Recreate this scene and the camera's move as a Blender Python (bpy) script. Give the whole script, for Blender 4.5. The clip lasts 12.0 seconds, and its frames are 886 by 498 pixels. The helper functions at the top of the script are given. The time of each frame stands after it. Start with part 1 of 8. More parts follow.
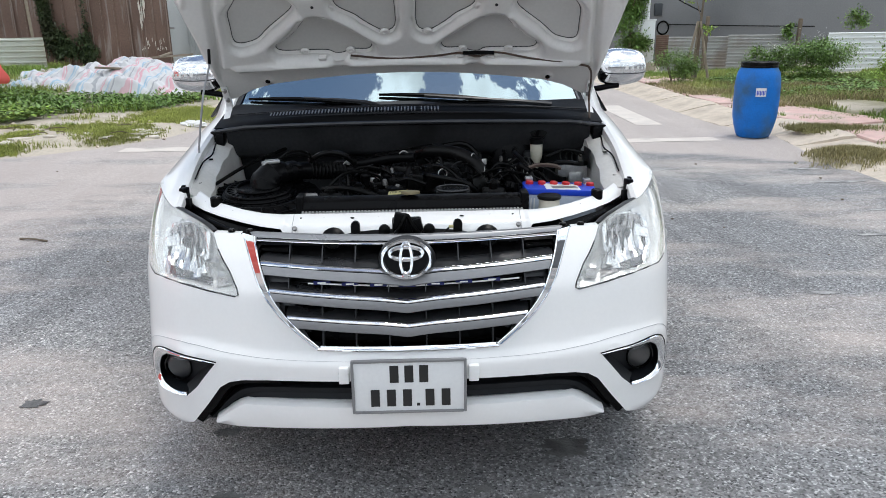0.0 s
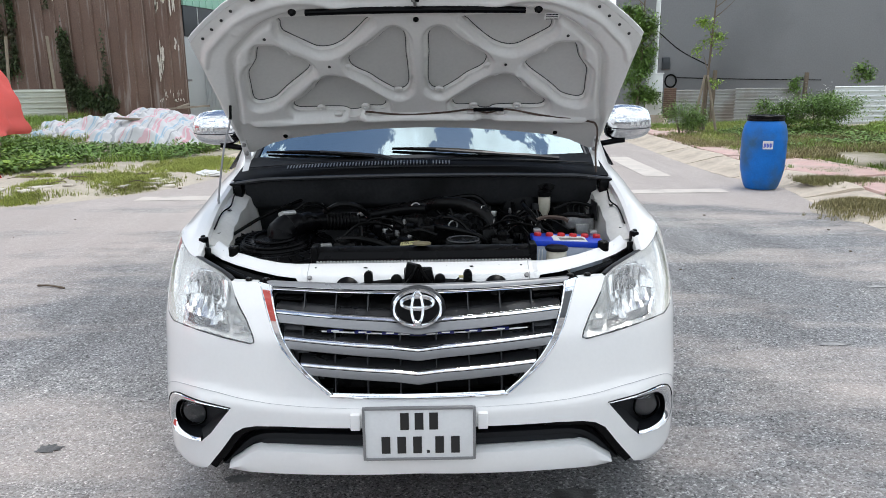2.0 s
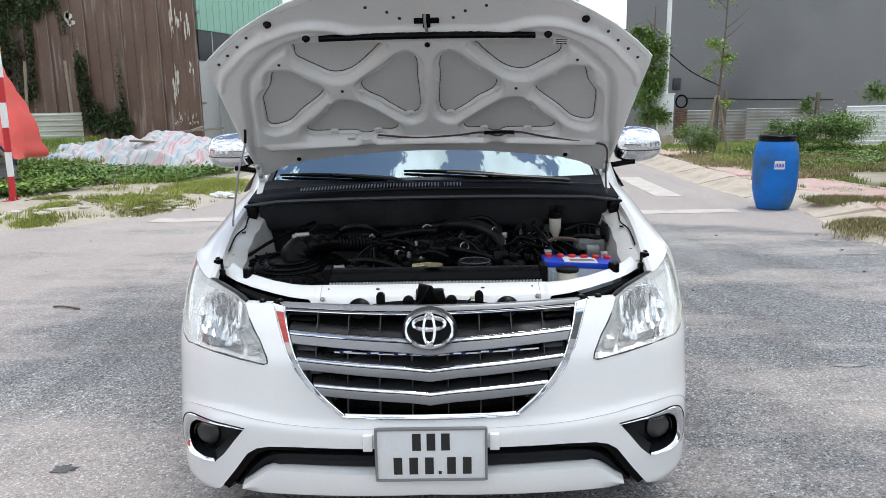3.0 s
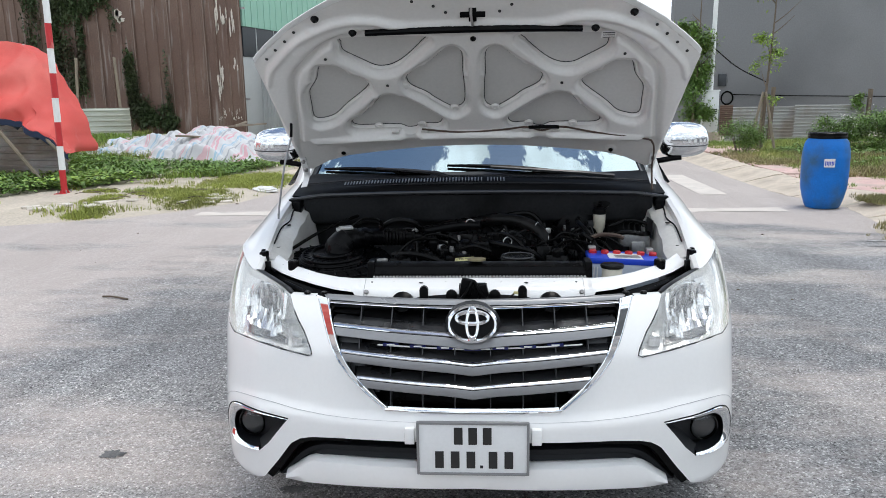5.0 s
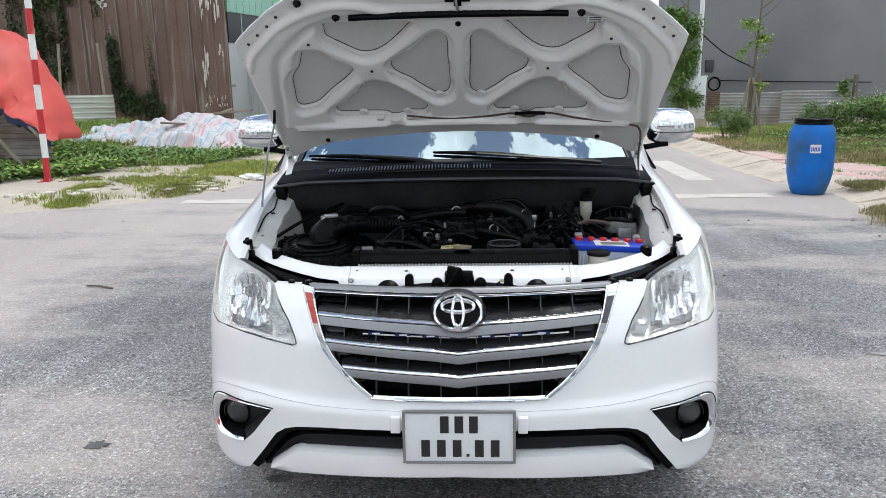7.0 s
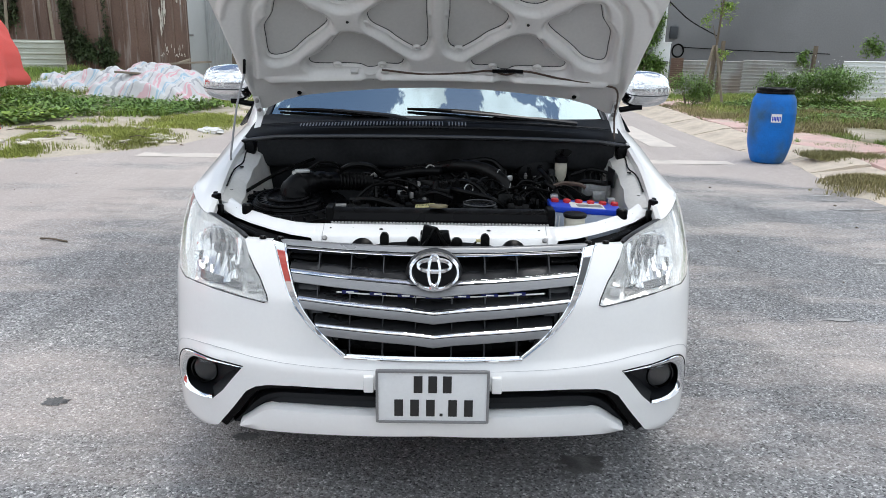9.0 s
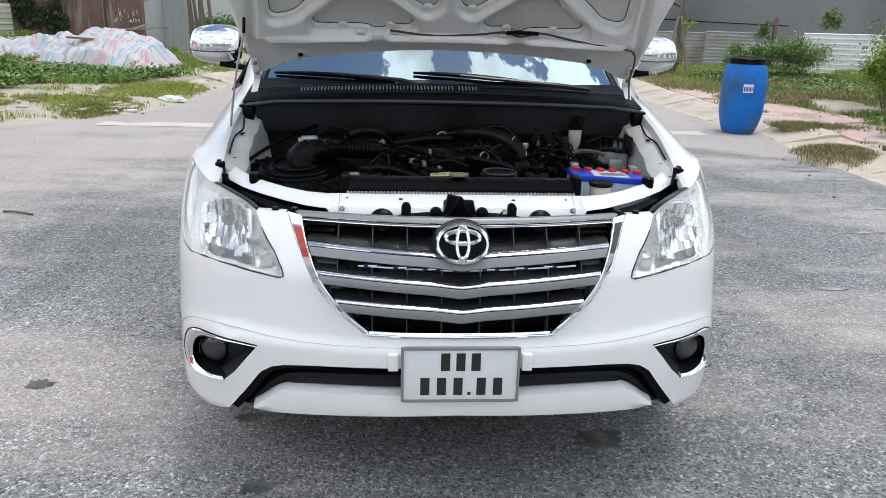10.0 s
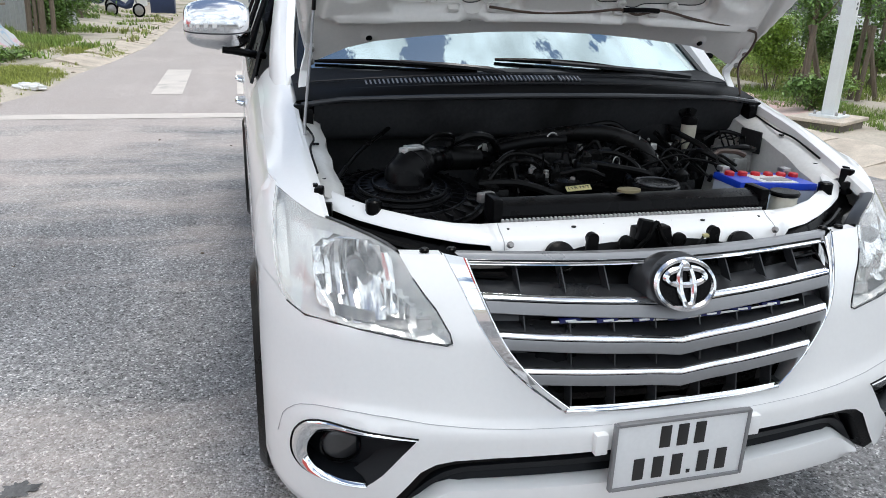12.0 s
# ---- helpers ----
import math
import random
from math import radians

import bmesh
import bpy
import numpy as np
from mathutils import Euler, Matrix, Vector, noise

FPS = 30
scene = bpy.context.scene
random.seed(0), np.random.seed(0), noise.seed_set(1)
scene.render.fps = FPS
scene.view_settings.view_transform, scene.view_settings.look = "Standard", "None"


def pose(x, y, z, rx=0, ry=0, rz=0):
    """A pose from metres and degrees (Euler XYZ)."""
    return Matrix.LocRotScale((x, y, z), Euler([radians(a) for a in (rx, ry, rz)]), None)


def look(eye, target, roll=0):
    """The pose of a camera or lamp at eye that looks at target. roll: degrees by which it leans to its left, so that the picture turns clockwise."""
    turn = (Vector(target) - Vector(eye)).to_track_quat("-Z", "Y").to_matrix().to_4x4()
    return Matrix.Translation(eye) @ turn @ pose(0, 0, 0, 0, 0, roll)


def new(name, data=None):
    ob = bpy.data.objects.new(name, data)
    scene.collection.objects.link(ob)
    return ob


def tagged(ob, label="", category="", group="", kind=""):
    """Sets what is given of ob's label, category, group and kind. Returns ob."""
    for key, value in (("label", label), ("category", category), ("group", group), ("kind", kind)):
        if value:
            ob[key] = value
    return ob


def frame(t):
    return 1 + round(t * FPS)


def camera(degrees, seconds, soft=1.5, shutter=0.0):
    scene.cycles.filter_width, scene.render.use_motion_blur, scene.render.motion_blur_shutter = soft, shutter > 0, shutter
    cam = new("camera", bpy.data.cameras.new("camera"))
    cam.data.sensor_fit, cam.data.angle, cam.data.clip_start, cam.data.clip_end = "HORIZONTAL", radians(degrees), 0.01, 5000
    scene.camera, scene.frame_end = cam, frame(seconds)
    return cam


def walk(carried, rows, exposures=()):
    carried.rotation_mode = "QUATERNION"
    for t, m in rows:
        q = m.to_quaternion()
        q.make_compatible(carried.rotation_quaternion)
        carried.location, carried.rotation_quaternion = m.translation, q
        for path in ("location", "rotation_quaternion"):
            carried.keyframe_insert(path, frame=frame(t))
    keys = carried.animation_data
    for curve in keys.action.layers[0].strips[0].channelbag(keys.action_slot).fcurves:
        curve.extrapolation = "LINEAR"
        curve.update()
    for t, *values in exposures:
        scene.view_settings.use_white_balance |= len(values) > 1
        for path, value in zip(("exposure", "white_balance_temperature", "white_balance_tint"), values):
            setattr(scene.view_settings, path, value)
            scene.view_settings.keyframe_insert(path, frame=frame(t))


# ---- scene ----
cam = camera(61.9, 12.0, soft=0.75)
PATH = [
    (0, (0.066, -1.951, 1.472), (0.104, -0.034, 0.9), -0.90),
    (0.5, (0.062, -1.949, 1.474), (0.102, -0.03, 0.914), -0.70),
    (1, (0.061, -1.95, 1.479), (0.097, -0.023, 0.945), -0.55),
    (1.5, (0.062, -1.963, 1.481), (0.087, -0.025, 0.99), -0.60),
    (2, (0.064, -2.016, 1.494), (0.077, -0.066, 1.05), -0.75),
    (2.5, (0.066, -2.035, 1.503), (0.066, -0.075, 1.103), -0.95),
    (4.5, (0.05, -2.04, 1.496), (-0.044, -0.079, 1.115), -0.90),
    (5, (0.047, -2.038, 1.495), (-0.074, -0.081, 1.098), -0.95),
    (5.5, (0.047, -2.032, 1.492), (-0.083, -0.079, 1.081), -1.00),
    (6, (0.05, -2.022, 1.492), (-0.072, -0.07, 1.073), -1.10),
    (6.5, (0.056, -2.02, 1.495), (-0.051, -0.068, 1.072), -1.20),
    (8.5, (0.044, -1.996, 1.483), (0.026, -0.059, 0.983), 0.50),
    (9, (0.003, -1.986, 1.48), (0.023, -0.059, 0.945), 0.96),
    (9.5, (-0.107, -1.981, 1.471), (-0.037, -0.067, 0.897), 1.26),
    (10, (-0.188, -1.87, 1.443), (-0.057, 0.031, 0.837), 1.56),
    (10.5, (-0.26, -1.565, 1.399), (-0.049, 0.321, 0.767), 2.16),
    (11, (-0.448, -1.428, 1.399), (-0.16, 0.442, 0.752), 2.35),
    (11.5, (-0.72, -1.412, 1.425), (-0.348, 0.442, 0.775), 2.25),
    (12, (-0.896, -1.213, 1.409), (-0.392, 0.61, 0.76), 1.85),
]
walk(cam, [(t, look(eye, target, roll)) for t, eye, target, roll in PATH])

scene.view_settings.exposure = 0.0

# ---- sky and sun ----
SUN_EL, SUN_AZ = 80.0, 72.0
world = bpy.data.worlds.new("sky")
scene.world = world
world.use_nodes = True
wn, wl = world.node_tree.nodes, world.node_tree.links
wn.clear()
w_out, w_bg, w_sky = wn.new("ShaderNodeOutputWorld"), wn.new("ShaderNodeBackground"), wn.new("ShaderNodeTexSky")
w_sky.sky_type, w_sky.sun_disc = "NISHITA", False
w_sky.sun_elevation, w_sky.sun_rotation = radians(SUN_EL), radians(SUN_AZ)
w_sky.air_density, w_sky.dust_density = 1.0, 0.5
w_tc, w_noise, w_body, w_mix = wn.new("ShaderNodeTexCoord"), wn.new("ShaderNodeTexNoise"), wn.new("ShaderNodeTexNoise"), wn.new("ShaderNodeMix")
w_noise.inputs["Scale"].default_value, w_noise.inputs["Detail"].default_value, w_noise.inputs["Roughness"].default_value = 7.0, 14.0, 0.62
w_body.inputs["Scale"].default_value, w_body.inputs["Detail"].default_value = 5.0, 8.0
for t in (w_noise, w_body):
    wl.new(w_tc.outputs["Generated"], t.inputs["Vector"])


def w_node(kind, operation, *links_):
    """A maths node of the sky, its inputs linked in turn."""
    nd = wn.new(kind)
    nd.operation = operation
    for k, link_ in enumerate(links_):
        if hasattr(link_, "default_value"):
            wl.new(link_, nd.inputs[k])
        else:
            nd.inputs[k].default_value = link_
    return nd


def w_range(source, a, b, c, e):
    nd = wn.new("ShaderNodeMapRange")
    nd.interpolation_type = "SMOOTHSTEP"
    for key, value in (("From Min", a), ("From Max", b), ("To Min", c), ("To Max", e)):
        nd.inputs[key].default_value = value
    wl.new(source, nd.inputs["Value"])
    return nd.outputs["Result"]


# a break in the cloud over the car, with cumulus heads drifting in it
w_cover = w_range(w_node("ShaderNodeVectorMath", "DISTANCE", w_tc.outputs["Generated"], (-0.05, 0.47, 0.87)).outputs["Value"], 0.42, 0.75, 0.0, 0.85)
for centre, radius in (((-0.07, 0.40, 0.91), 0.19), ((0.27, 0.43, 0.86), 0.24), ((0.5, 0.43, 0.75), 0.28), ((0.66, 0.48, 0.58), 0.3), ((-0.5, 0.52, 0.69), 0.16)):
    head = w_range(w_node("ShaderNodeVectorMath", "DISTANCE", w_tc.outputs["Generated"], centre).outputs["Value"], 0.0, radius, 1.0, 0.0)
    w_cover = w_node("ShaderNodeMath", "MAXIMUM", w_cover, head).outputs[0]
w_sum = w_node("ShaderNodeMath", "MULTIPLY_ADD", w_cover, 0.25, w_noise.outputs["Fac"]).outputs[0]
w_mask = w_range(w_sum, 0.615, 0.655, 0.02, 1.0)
w_mix.data_type = "RGBA"
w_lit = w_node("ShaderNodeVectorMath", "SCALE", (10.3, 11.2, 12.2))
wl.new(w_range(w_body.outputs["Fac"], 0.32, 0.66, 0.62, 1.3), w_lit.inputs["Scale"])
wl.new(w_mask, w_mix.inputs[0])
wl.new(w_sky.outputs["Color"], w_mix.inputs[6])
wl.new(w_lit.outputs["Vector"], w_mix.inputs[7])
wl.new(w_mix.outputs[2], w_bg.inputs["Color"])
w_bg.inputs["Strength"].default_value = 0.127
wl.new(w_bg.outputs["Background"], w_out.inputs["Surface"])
sun = new("sun", bpy.data.lights.new("sun", "SUN"))
sun.data.energy, sun.data.angle, sun.data.color = 1.35, radians(18), (1.0, 0.975, 0.94)
_az, _el = radians(SUN_AZ), radians(SUN_EL)
sun.matrix_world = look((30 * math.sin(_az) * math.cos(_el), 30 * math.cos(_az) * math.cos(_el), 30 * math.sin(_el)), (0, 0, 0))

# ---- builders ----


def link_mesh(name, bm, material, smooth=True, angle=35):
    me = bpy.data.meshes.new(name)
    bm.normal_update()
    bm.to_mesh(me)
    bm.free()
    me.materials.append(material)
    if smooth:
        me.polygons.foreach_set("use_smooth", [True] * len(me.polygons))
        me.set_sharp_from_angle(angle=radians(angle))
    return new(name, me)


def part(name, bm, material, parent=None, label="", smooth=True, angle=35):
    """One mesh object from a bmesh, under a thing or a part."""
    ob = link_mesh(name, bm, material, smooth, angle)
    if parent is not None:
        ob.parent = parent
    if label:
        tagged(ob, label)
    return ob


def thing(name, label, category, group="", kind="", at=(0, 0, 0)):
    """An Empty at a thing's base, which carries its tags."""
    ob = new(name)
    ob.empty_display_size = 0.1
    ob.location = at
    return tagged(ob, label, category, group, kind)


def bm_new():
    return bmesh.new()


def box(bm, c, s, m=None, bevel=0.0):
    t = bmesh.new()
    bmesh.ops.create_cube(t, size=1)
    bmesh.ops.scale(t, vec=s, verts=t.verts)
    if bevel:
        bmesh.ops.bevel(t, geom=t.edges[:], offset=bevel, segments=2, affect="EDGES", profile=0.6)
    bmesh.ops.transform(t, matrix=Matrix.Translation(c) @ (m or Matrix()), verts=t.verts)
    join(bm, t)
    return bm


def join(bm, t):
    base = {}
    for v in t.verts:
        base[v] = bm.verts.new(v.co)
    for f in t.faces:
        bm.faces.new([base[v] for v in f.verts])
    t.free()


def spline(pts, n=6):
    """A smooth line through points (Catmull-Rom)."""
    p = [Vector(q) for q in pts]
    p = [2 * p[0] - p[1], *p, 2 * p[-1] - p[-2]]
    out = []
    for i in range(1, len(p) - 2):
        for k in range(n):
            t = k / n
            a, b, c, d = p[i - 1], p[i], p[i + 1], p[i + 2]
            out.append(0.5 * (2 * b + (c - a) * t + (2 * a - 5 * b + 4 * c - d) * t * t + (3 * b - a - 3 * c + d) * t ** 3))
    out.append(p[-2])
    return out


def tube(bm, pts, r, n=8, cap=True):
    """A tube along points; r is one radius or one a point."""
    pts = [Vector(p) for p in pts]
    rs = r if isinstance(r, (list, tuple)) else [r] * len(pts)
    rings, side = [], None
    for i, p in enumerate(pts):
        d = (pts[min(i + 1, len(pts) - 1)] - pts[max(i - 1, 0)]).normalized()
        if side is None:
            side = d.orthogonal().normalized()
        side = (side - d * side.dot(d)).normalized()
        up = d.cross(side)
        rings.append([bm.verts.new(p + rs[i] * (math.cos(2 * math.pi * k / n) * side + math.sin(2 * math.pi * k / n) * up)) for k in range(n)])
    for a, b in zip(rings, rings[1:]):
        for k in range(n):
            bm.faces.new((a[k], a[(k + 1) % n], b[(k + 1) % n], b[k]))
    if cap:
        bm.faces.new(rings[0][::-1])
        bm.faces.new(rings[-1])
    return bm


def turned(bm, profile, n=32, m=None, caps=True):
    """A solid of revolution about z from (radius, height) pairs."""
    m = m or Matrix()
    rings = [[bm.verts.new(m @ Vector((r * math.cos(2 * math.pi * k / n), r * math.sin(2 * math.pi * k / n), z))) for k in range(n)] for r, z in profile]
    for a, b in zip(rings, rings[1:]):
        for k in range(n):
            bm.faces.new((a[k], a[(k + 1) % n], b[(k + 1) % n], b[k]))
    if caps:
        bm.faces.new(rings[0][::-1])
        bm.faces.new(rings[-1])
    return bm


def loft(bm, rows, closed=False):
    """A skin over rows of points."""
    vs = [[bm.verts.new(p) for p in row] for row in rows]
    for a, b in zip(vs, vs[1:]):
        n = len(a)
        for k in range(n if closed else n - 1):
            bm.faces.new((a[k], a[(k + 1) % n], b[(k + 1) % n], b[k]))
    return vs


def thicken(bm, d):
    """Gives an open skin a back at the distance d against its normals."""
    bm.normal_update()
    front, rim = bm.faces[:], [e for e in bm.edges if len(e.link_faces) == 1]
    back = {v: bm.verts.new(v.co - v.normal * d) for v in bm.verts[:]}
    for f in front:
        bm.faces.new([back[v] for v in reversed(f.verts)])
    for e in rim:
        a, b = e.verts
        lp = e.link_loops[0]
        if lp.vert != a:
            a, b = b, a
        bm.faces.new((b, a, back[a], back[b]))
    return bm


def inside(poly, x, y):
    c, j = False, len(poly) - 1
    for i in range(len(poly)):
        xi, yi, xj, yj = poly[i][0], poly[i][1], poly[j][0], poly[j][1]
        if (yi > y) != (yj > y) and x < (xj - xi) * (y - yi) / (yj - yi) + xi:
            c = not c
        j = i
    return c


def dense(poly, step):
    out = []
    for i, a in enumerate(poly):
        b = poly[(i + 1) % len(poly)]
        n = max(1, int(math.dist(a, b) / step + 0.5))
        out += [(a[0] + (b[0] - a[0]) * k / n, a[1] + (b[1] - a[1]) * k / n) for k in range(n)]
    return out


def rounded(poly, n=4, keep=()):
    """A closed outline smoothed through its points, with the corners in keep left sharp."""
    out, m = [], len(poly)
    for i in range(m):
        p = [Vector((*poly[(i + k - 1) % m][:2], 0)) for k in range(4)]
        if i in keep:
            p[0] = 2 * p[1] - p[2]
        if (i + 1) % m in keep:
            p[3] = 2 * p[2] - p[1]
        for k in range(n):
            t = k / n
            q = 0.5 * (2 * p[1] + (p[2] - p[0]) * t + (2 * p[0] - 5 * p[1] + 4 * p[2] - p[3]) * t * t + (3 * p[1] - p[0] - 3 * p[2] + p[3]) * t ** 3)
            out.append((q.x, q.y))
    return out


def patch(outline, shape, holes=(), step=0.03, us=None, flip=False):
    """A bmesh over a flat outline with holes, carried onto a surface by shape(u, v)."""
    from mathutils.geometry import delaunay_2d_cdt
    loops = [dense(outline, step)] + [dense(h, step) for h in holes]
    pts, edges = [], []
    for lp in loops:
        k = len(pts)
        pts += [Vector(p) for p in lp]
        edges += [(k + i, k + (i + 1) % len(lp)) for i in range(len(lp))]
    u0, u1 = min(p[0] for p in outline), max(p[0] for p in outline)
    v0, v1 = min(p[1] for p in outline), max(p[1] for p in outline)
    grid_u = us or [u0 + (u1 - u0) * i / max(1, round((u1 - u0) / step)) for i in range(1, max(2, round((u1 - u0) / step)))]
    rim = np.array([p[:] for p in pts])
    for u in grid_u:
        for j in range(1, max(2, round((v1 - v0) / step))):
            v = v0 + (v1 - v0) * j / max(1, round((v1 - v0) / step))
            if inside(outline, u, v) and not any(inside(h, u, v) for h in holes) and np.min(np.hypot(rim[:, 0] - u, rim[:, 1] - v)) > step * 0.4:
                pts.append(Vector((u, v)))
    vs, _, fs, *_ = delaunay_2d_cdt(pts, edges, [], 0, 1e-6)
    bm = bmesh.new()
    made = [bm.verts.new(shape(v[0], v[1])) for v in vs]
    for f in fs:
        cx, cy = sum(vs[i][0] for i in f) / 3, sum(vs[i][1] for i in f) / 3
        if inside(outline, cx, cy) and not any(inside(h, cx, cy) for h in holes):
            ids = f[::-1] if flip else f
            bm.faces.new([made[i] for i in ids])
    bmesh.ops.delete(bm, geom=[v for v in bm.verts if not v.link_faces], context="VERTS")
    return bm


def widened(o, w):
    """An outline moved outwards by w."""
    area = sum(a[0] * b[1] - b[0] * a[1] for a, b in zip(o, o[1:] + o[:1]))
    out = []
    for i, p in enumerate(o):
        a, b = o[i - 1], o[(i + 1) % len(o)]
        t = Vector((b[0] - a[0], b[1] - a[1])).normalized() * (1 if area > 0 else -1)
        out.append((p[0] + t.y * w, p[1] - t.x * w))
    return out


def step_up(t):
    t = max(0, min(1, t))
    return t * t * (3 - 2 * t)


def mirrored(bm):
    """Adds the other side of a bmesh, across the plane x = 0."""
    t = bm.copy()
    bmesh.ops.scale(t, vec=(-1, 1, 1), verts=t.verts)
    bmesh.ops.reverse_faces(t, faces=t.faces)
    join(bm, t)
    bmesh.ops.remove_doubles(bm, verts=[v for v in bm.verts if abs(v.co.x) < 1e-4], dist=1e-4)
    return bm


def flipped(bm):
    bmesh.ops.scale(bm, vec=(-1, 1, 1), verts=bm.verts)
    bmesh.ops.reverse_faces(bm, faces=bm.faces)
    return bm


# ---- materials ----


def material(name, colour, rough=0.5, metal=0.0, var=0.12, scale=6.0, fine=90.0, bump=0.1, coat=0.0, second=None, mask=(0.45, 0.7), spec=0.5, rvar=0.1, island=0.0, coat_rough=0.03):
    """A painted or natural surface: grain and stains at two scales, relief, and an optional second colour in patches."""
    m = bpy.data.materials.new(name)
    m.use_nodes = True
    n, l = m.node_tree.nodes, m.node_tree.links
    b = n["Principled BSDF"]
    tc = n.new("ShaderNodeTexCoord")
    big, small = n.new("ShaderNodeTexNoise"), n.new("ShaderNodeTexNoise")
    big.inputs["Scale"].default_value, big.inputs["Detail"].default_value = scale, 6
    small.inputs["Scale"].default_value, small.inputs["Detail"].default_value = fine, 4
    for t in (big, small):
        l.new(tc.outputs["Object"], t.inputs["Vector"])
    add = n.new("ShaderNodeMath")
    add.operation = "ADD"
    l.new(big.outputs["Fac"], add.inputs[0])
    l.new(small.outputs["Fac"], add.inputs[1])
    rng = n.new("ShaderNodeMapRange")
    rng.inputs["From Min"].default_value, rng.inputs["From Max"].default_value = 0.6, 1.4
    rng.inputs["To Min"].default_value, rng.inputs["To Max"].default_value = 1 - var, 1 + var
    l.new(add.outputs[0], rng.inputs["Value"])
    base = n.new("ShaderNodeRGB")
    base.outputs[0].default_value = (*colour, 1)
    source = base.outputs[0]
    if second:
        ramp = n.new("ShaderNodeMapRange")
        ramp.inputs["From Min"].default_value, ramp.inputs["From Max"].default_value = mask
        stain = n.new("ShaderNodeTexNoise")
        stain.inputs["Scale"].default_value, stain.inputs["Detail"].default_value = scale * 0.6, 8
        l.new(tc.outputs["Object"], stain.inputs["Vector"])
        l.new(stain.outputs["Fac"], ramp.inputs["Value"])
        mix = n.new("ShaderNodeMix")
        mix.data_type = "RGBA"
        l.new(ramp.outputs["Result"], mix.inputs[0])
        l.new(source, mix.inputs[6])
        mix.inputs[7].default_value = (*second, 1)
        source = mix.outputs[2]
    mul = n.new("ShaderNodeVectorMath")
    mul.operation = "SCALE"
    l.new(source, mul.inputs[0])
    if island:
        geo = n.new("ShaderNodeNewGeometry")
        ir = n.new("ShaderNodeMapRange")
        ir.inputs["To Min"].default_value, ir.inputs["To Max"].default_value = 1 - island, 1 + island
        l.new(geo.outputs["Random Per Island"], ir.inputs["Value"])
        mm = n.new("ShaderNodeMath")
        mm.operation = "MULTIPLY"
        l.new(rng.outputs["Result"], mm.inputs[0])
        l.new(ir.outputs["Result"], mm.inputs[1])
        l.new(mm.outputs[0], mul.inputs["Scale"])
    else:
        l.new(rng.outputs["Result"], mul.inputs["Scale"])
    l.new(mul.outputs[0], b.inputs["Base Color"])
    rr = n.new("ShaderNodeMapRange")
    rr.inputs["To Min"].default_value, rr.inputs["To Max"].default_value = max(0, rough - rvar), min(1, rough + rvar)
    l.new(big.outputs["Fac"], rr.inputs["Value"])
    l.new(rr.outputs["Result"], b.inputs["Roughness"])
    b.inputs["Metallic"].default_value = metal
    b.inputs["Specular IOR Level"].default_value = spec
    b.inputs["Coat Weight"].default_value = coat
    b.inputs["Coat Roughness"].default_value = coat_rough
    if bump:
        bp = n.new("ShaderNodeBump")
        bp.inputs["Strength"].default_value, bp.inputs["Distance"].default_value = bump, 0.004
        l.new(small.outputs["Fac"], bp.inputs["Height"])
        l.new(bp.outputs["Normal"], b.inputs["Normal"])
    return m


def nodes_of(m):
    return m.node_tree.nodes, m.node_tree.links, m.node_tree.nodes["Principled BSDF"]


def clear(name, colour=(1, 1, 1), rough=0.02, ior=1.45):
    m = bpy.data.materials.new(name)
    m.use_nodes = True
    b = m.node_tree.nodes["Principled BSDF"]
    b.inputs["Base Color"].default_value = (*colour, 1)
    b.inputs["Roughness"].default_value, b.inputs["IOR"].default_value = rough, ior
    b.inputs["Transmission Weight"].default_value = 1
    return m


WHITE = material("white_paint", (0.83, 0.83, 0.82), 0.3, coat=0.8, var=0.02, bump=0, rvar=0.03)
# body white made greyer: the engine bay's shade is put into this colour
APRON_SHADED = material("shaded_apron_white", (0.63, 0.625, 0.605), 0.4, coat=0.4, var=0.1, bump=0.04, scale=5, second=(0.5, 0.49, 0.46))
INNER = material("underhood_paint", (0.7, 0.685, 0.655), 0.38, coat=0.6, var=0.05, bump=0.02, scale=5)
SKIN = material("panel_primer", (0.56, 0.55, 0.525), 0.5, var=0.06, bump=0.05)
CHROME = material("chrome", (0.86, 0.87, 0.88), 0.05, metal=1, var=0.02, bump=0, rvar=0.03)
RAIL = material("rail_grey", (0.27, 0.272, 0.28), 0.3, metal=0.5, var=0.05, bump=0.03)
SATIN = material("satin_silver", (0.25, 0.252, 0.258), 0.38, metal=0.4, var=0.05, bump=0.03)
SMOKE = material("smoked_trim", (0.032, 0.033, 0.036), 0.3, metal=0.2, var=0.06, bump=0.02)
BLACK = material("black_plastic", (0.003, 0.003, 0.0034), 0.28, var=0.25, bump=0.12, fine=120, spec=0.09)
COWL = material("cowl_plastic", (0.0045, 0.0047, 0.0053), 0.5, var=0.2, bump=0.1, fine=220, spec=0.08)
ZINC = material("zinc_plate", (0.55, 0.55, 0.54), 0.4, metal=0.3, var=0.1, bump=0.05)
RUBBLE = material("pale_rubble", (0.62, 0.57, 0.5), 0.9, var=0.2, scale=5, bump=0.5)
DULLCHROME = material("dull_chrome", (0.82, 0.83, 0.84), 0.16, metal=1, var=0.02, bump=0, rvar=0.02)
GLOSSBLACK = material("gloss_black", (0.012, 0.012, 0.013), 0.16, var=0.2, bump=0.02)
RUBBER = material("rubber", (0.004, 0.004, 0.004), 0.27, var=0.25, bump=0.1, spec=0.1)
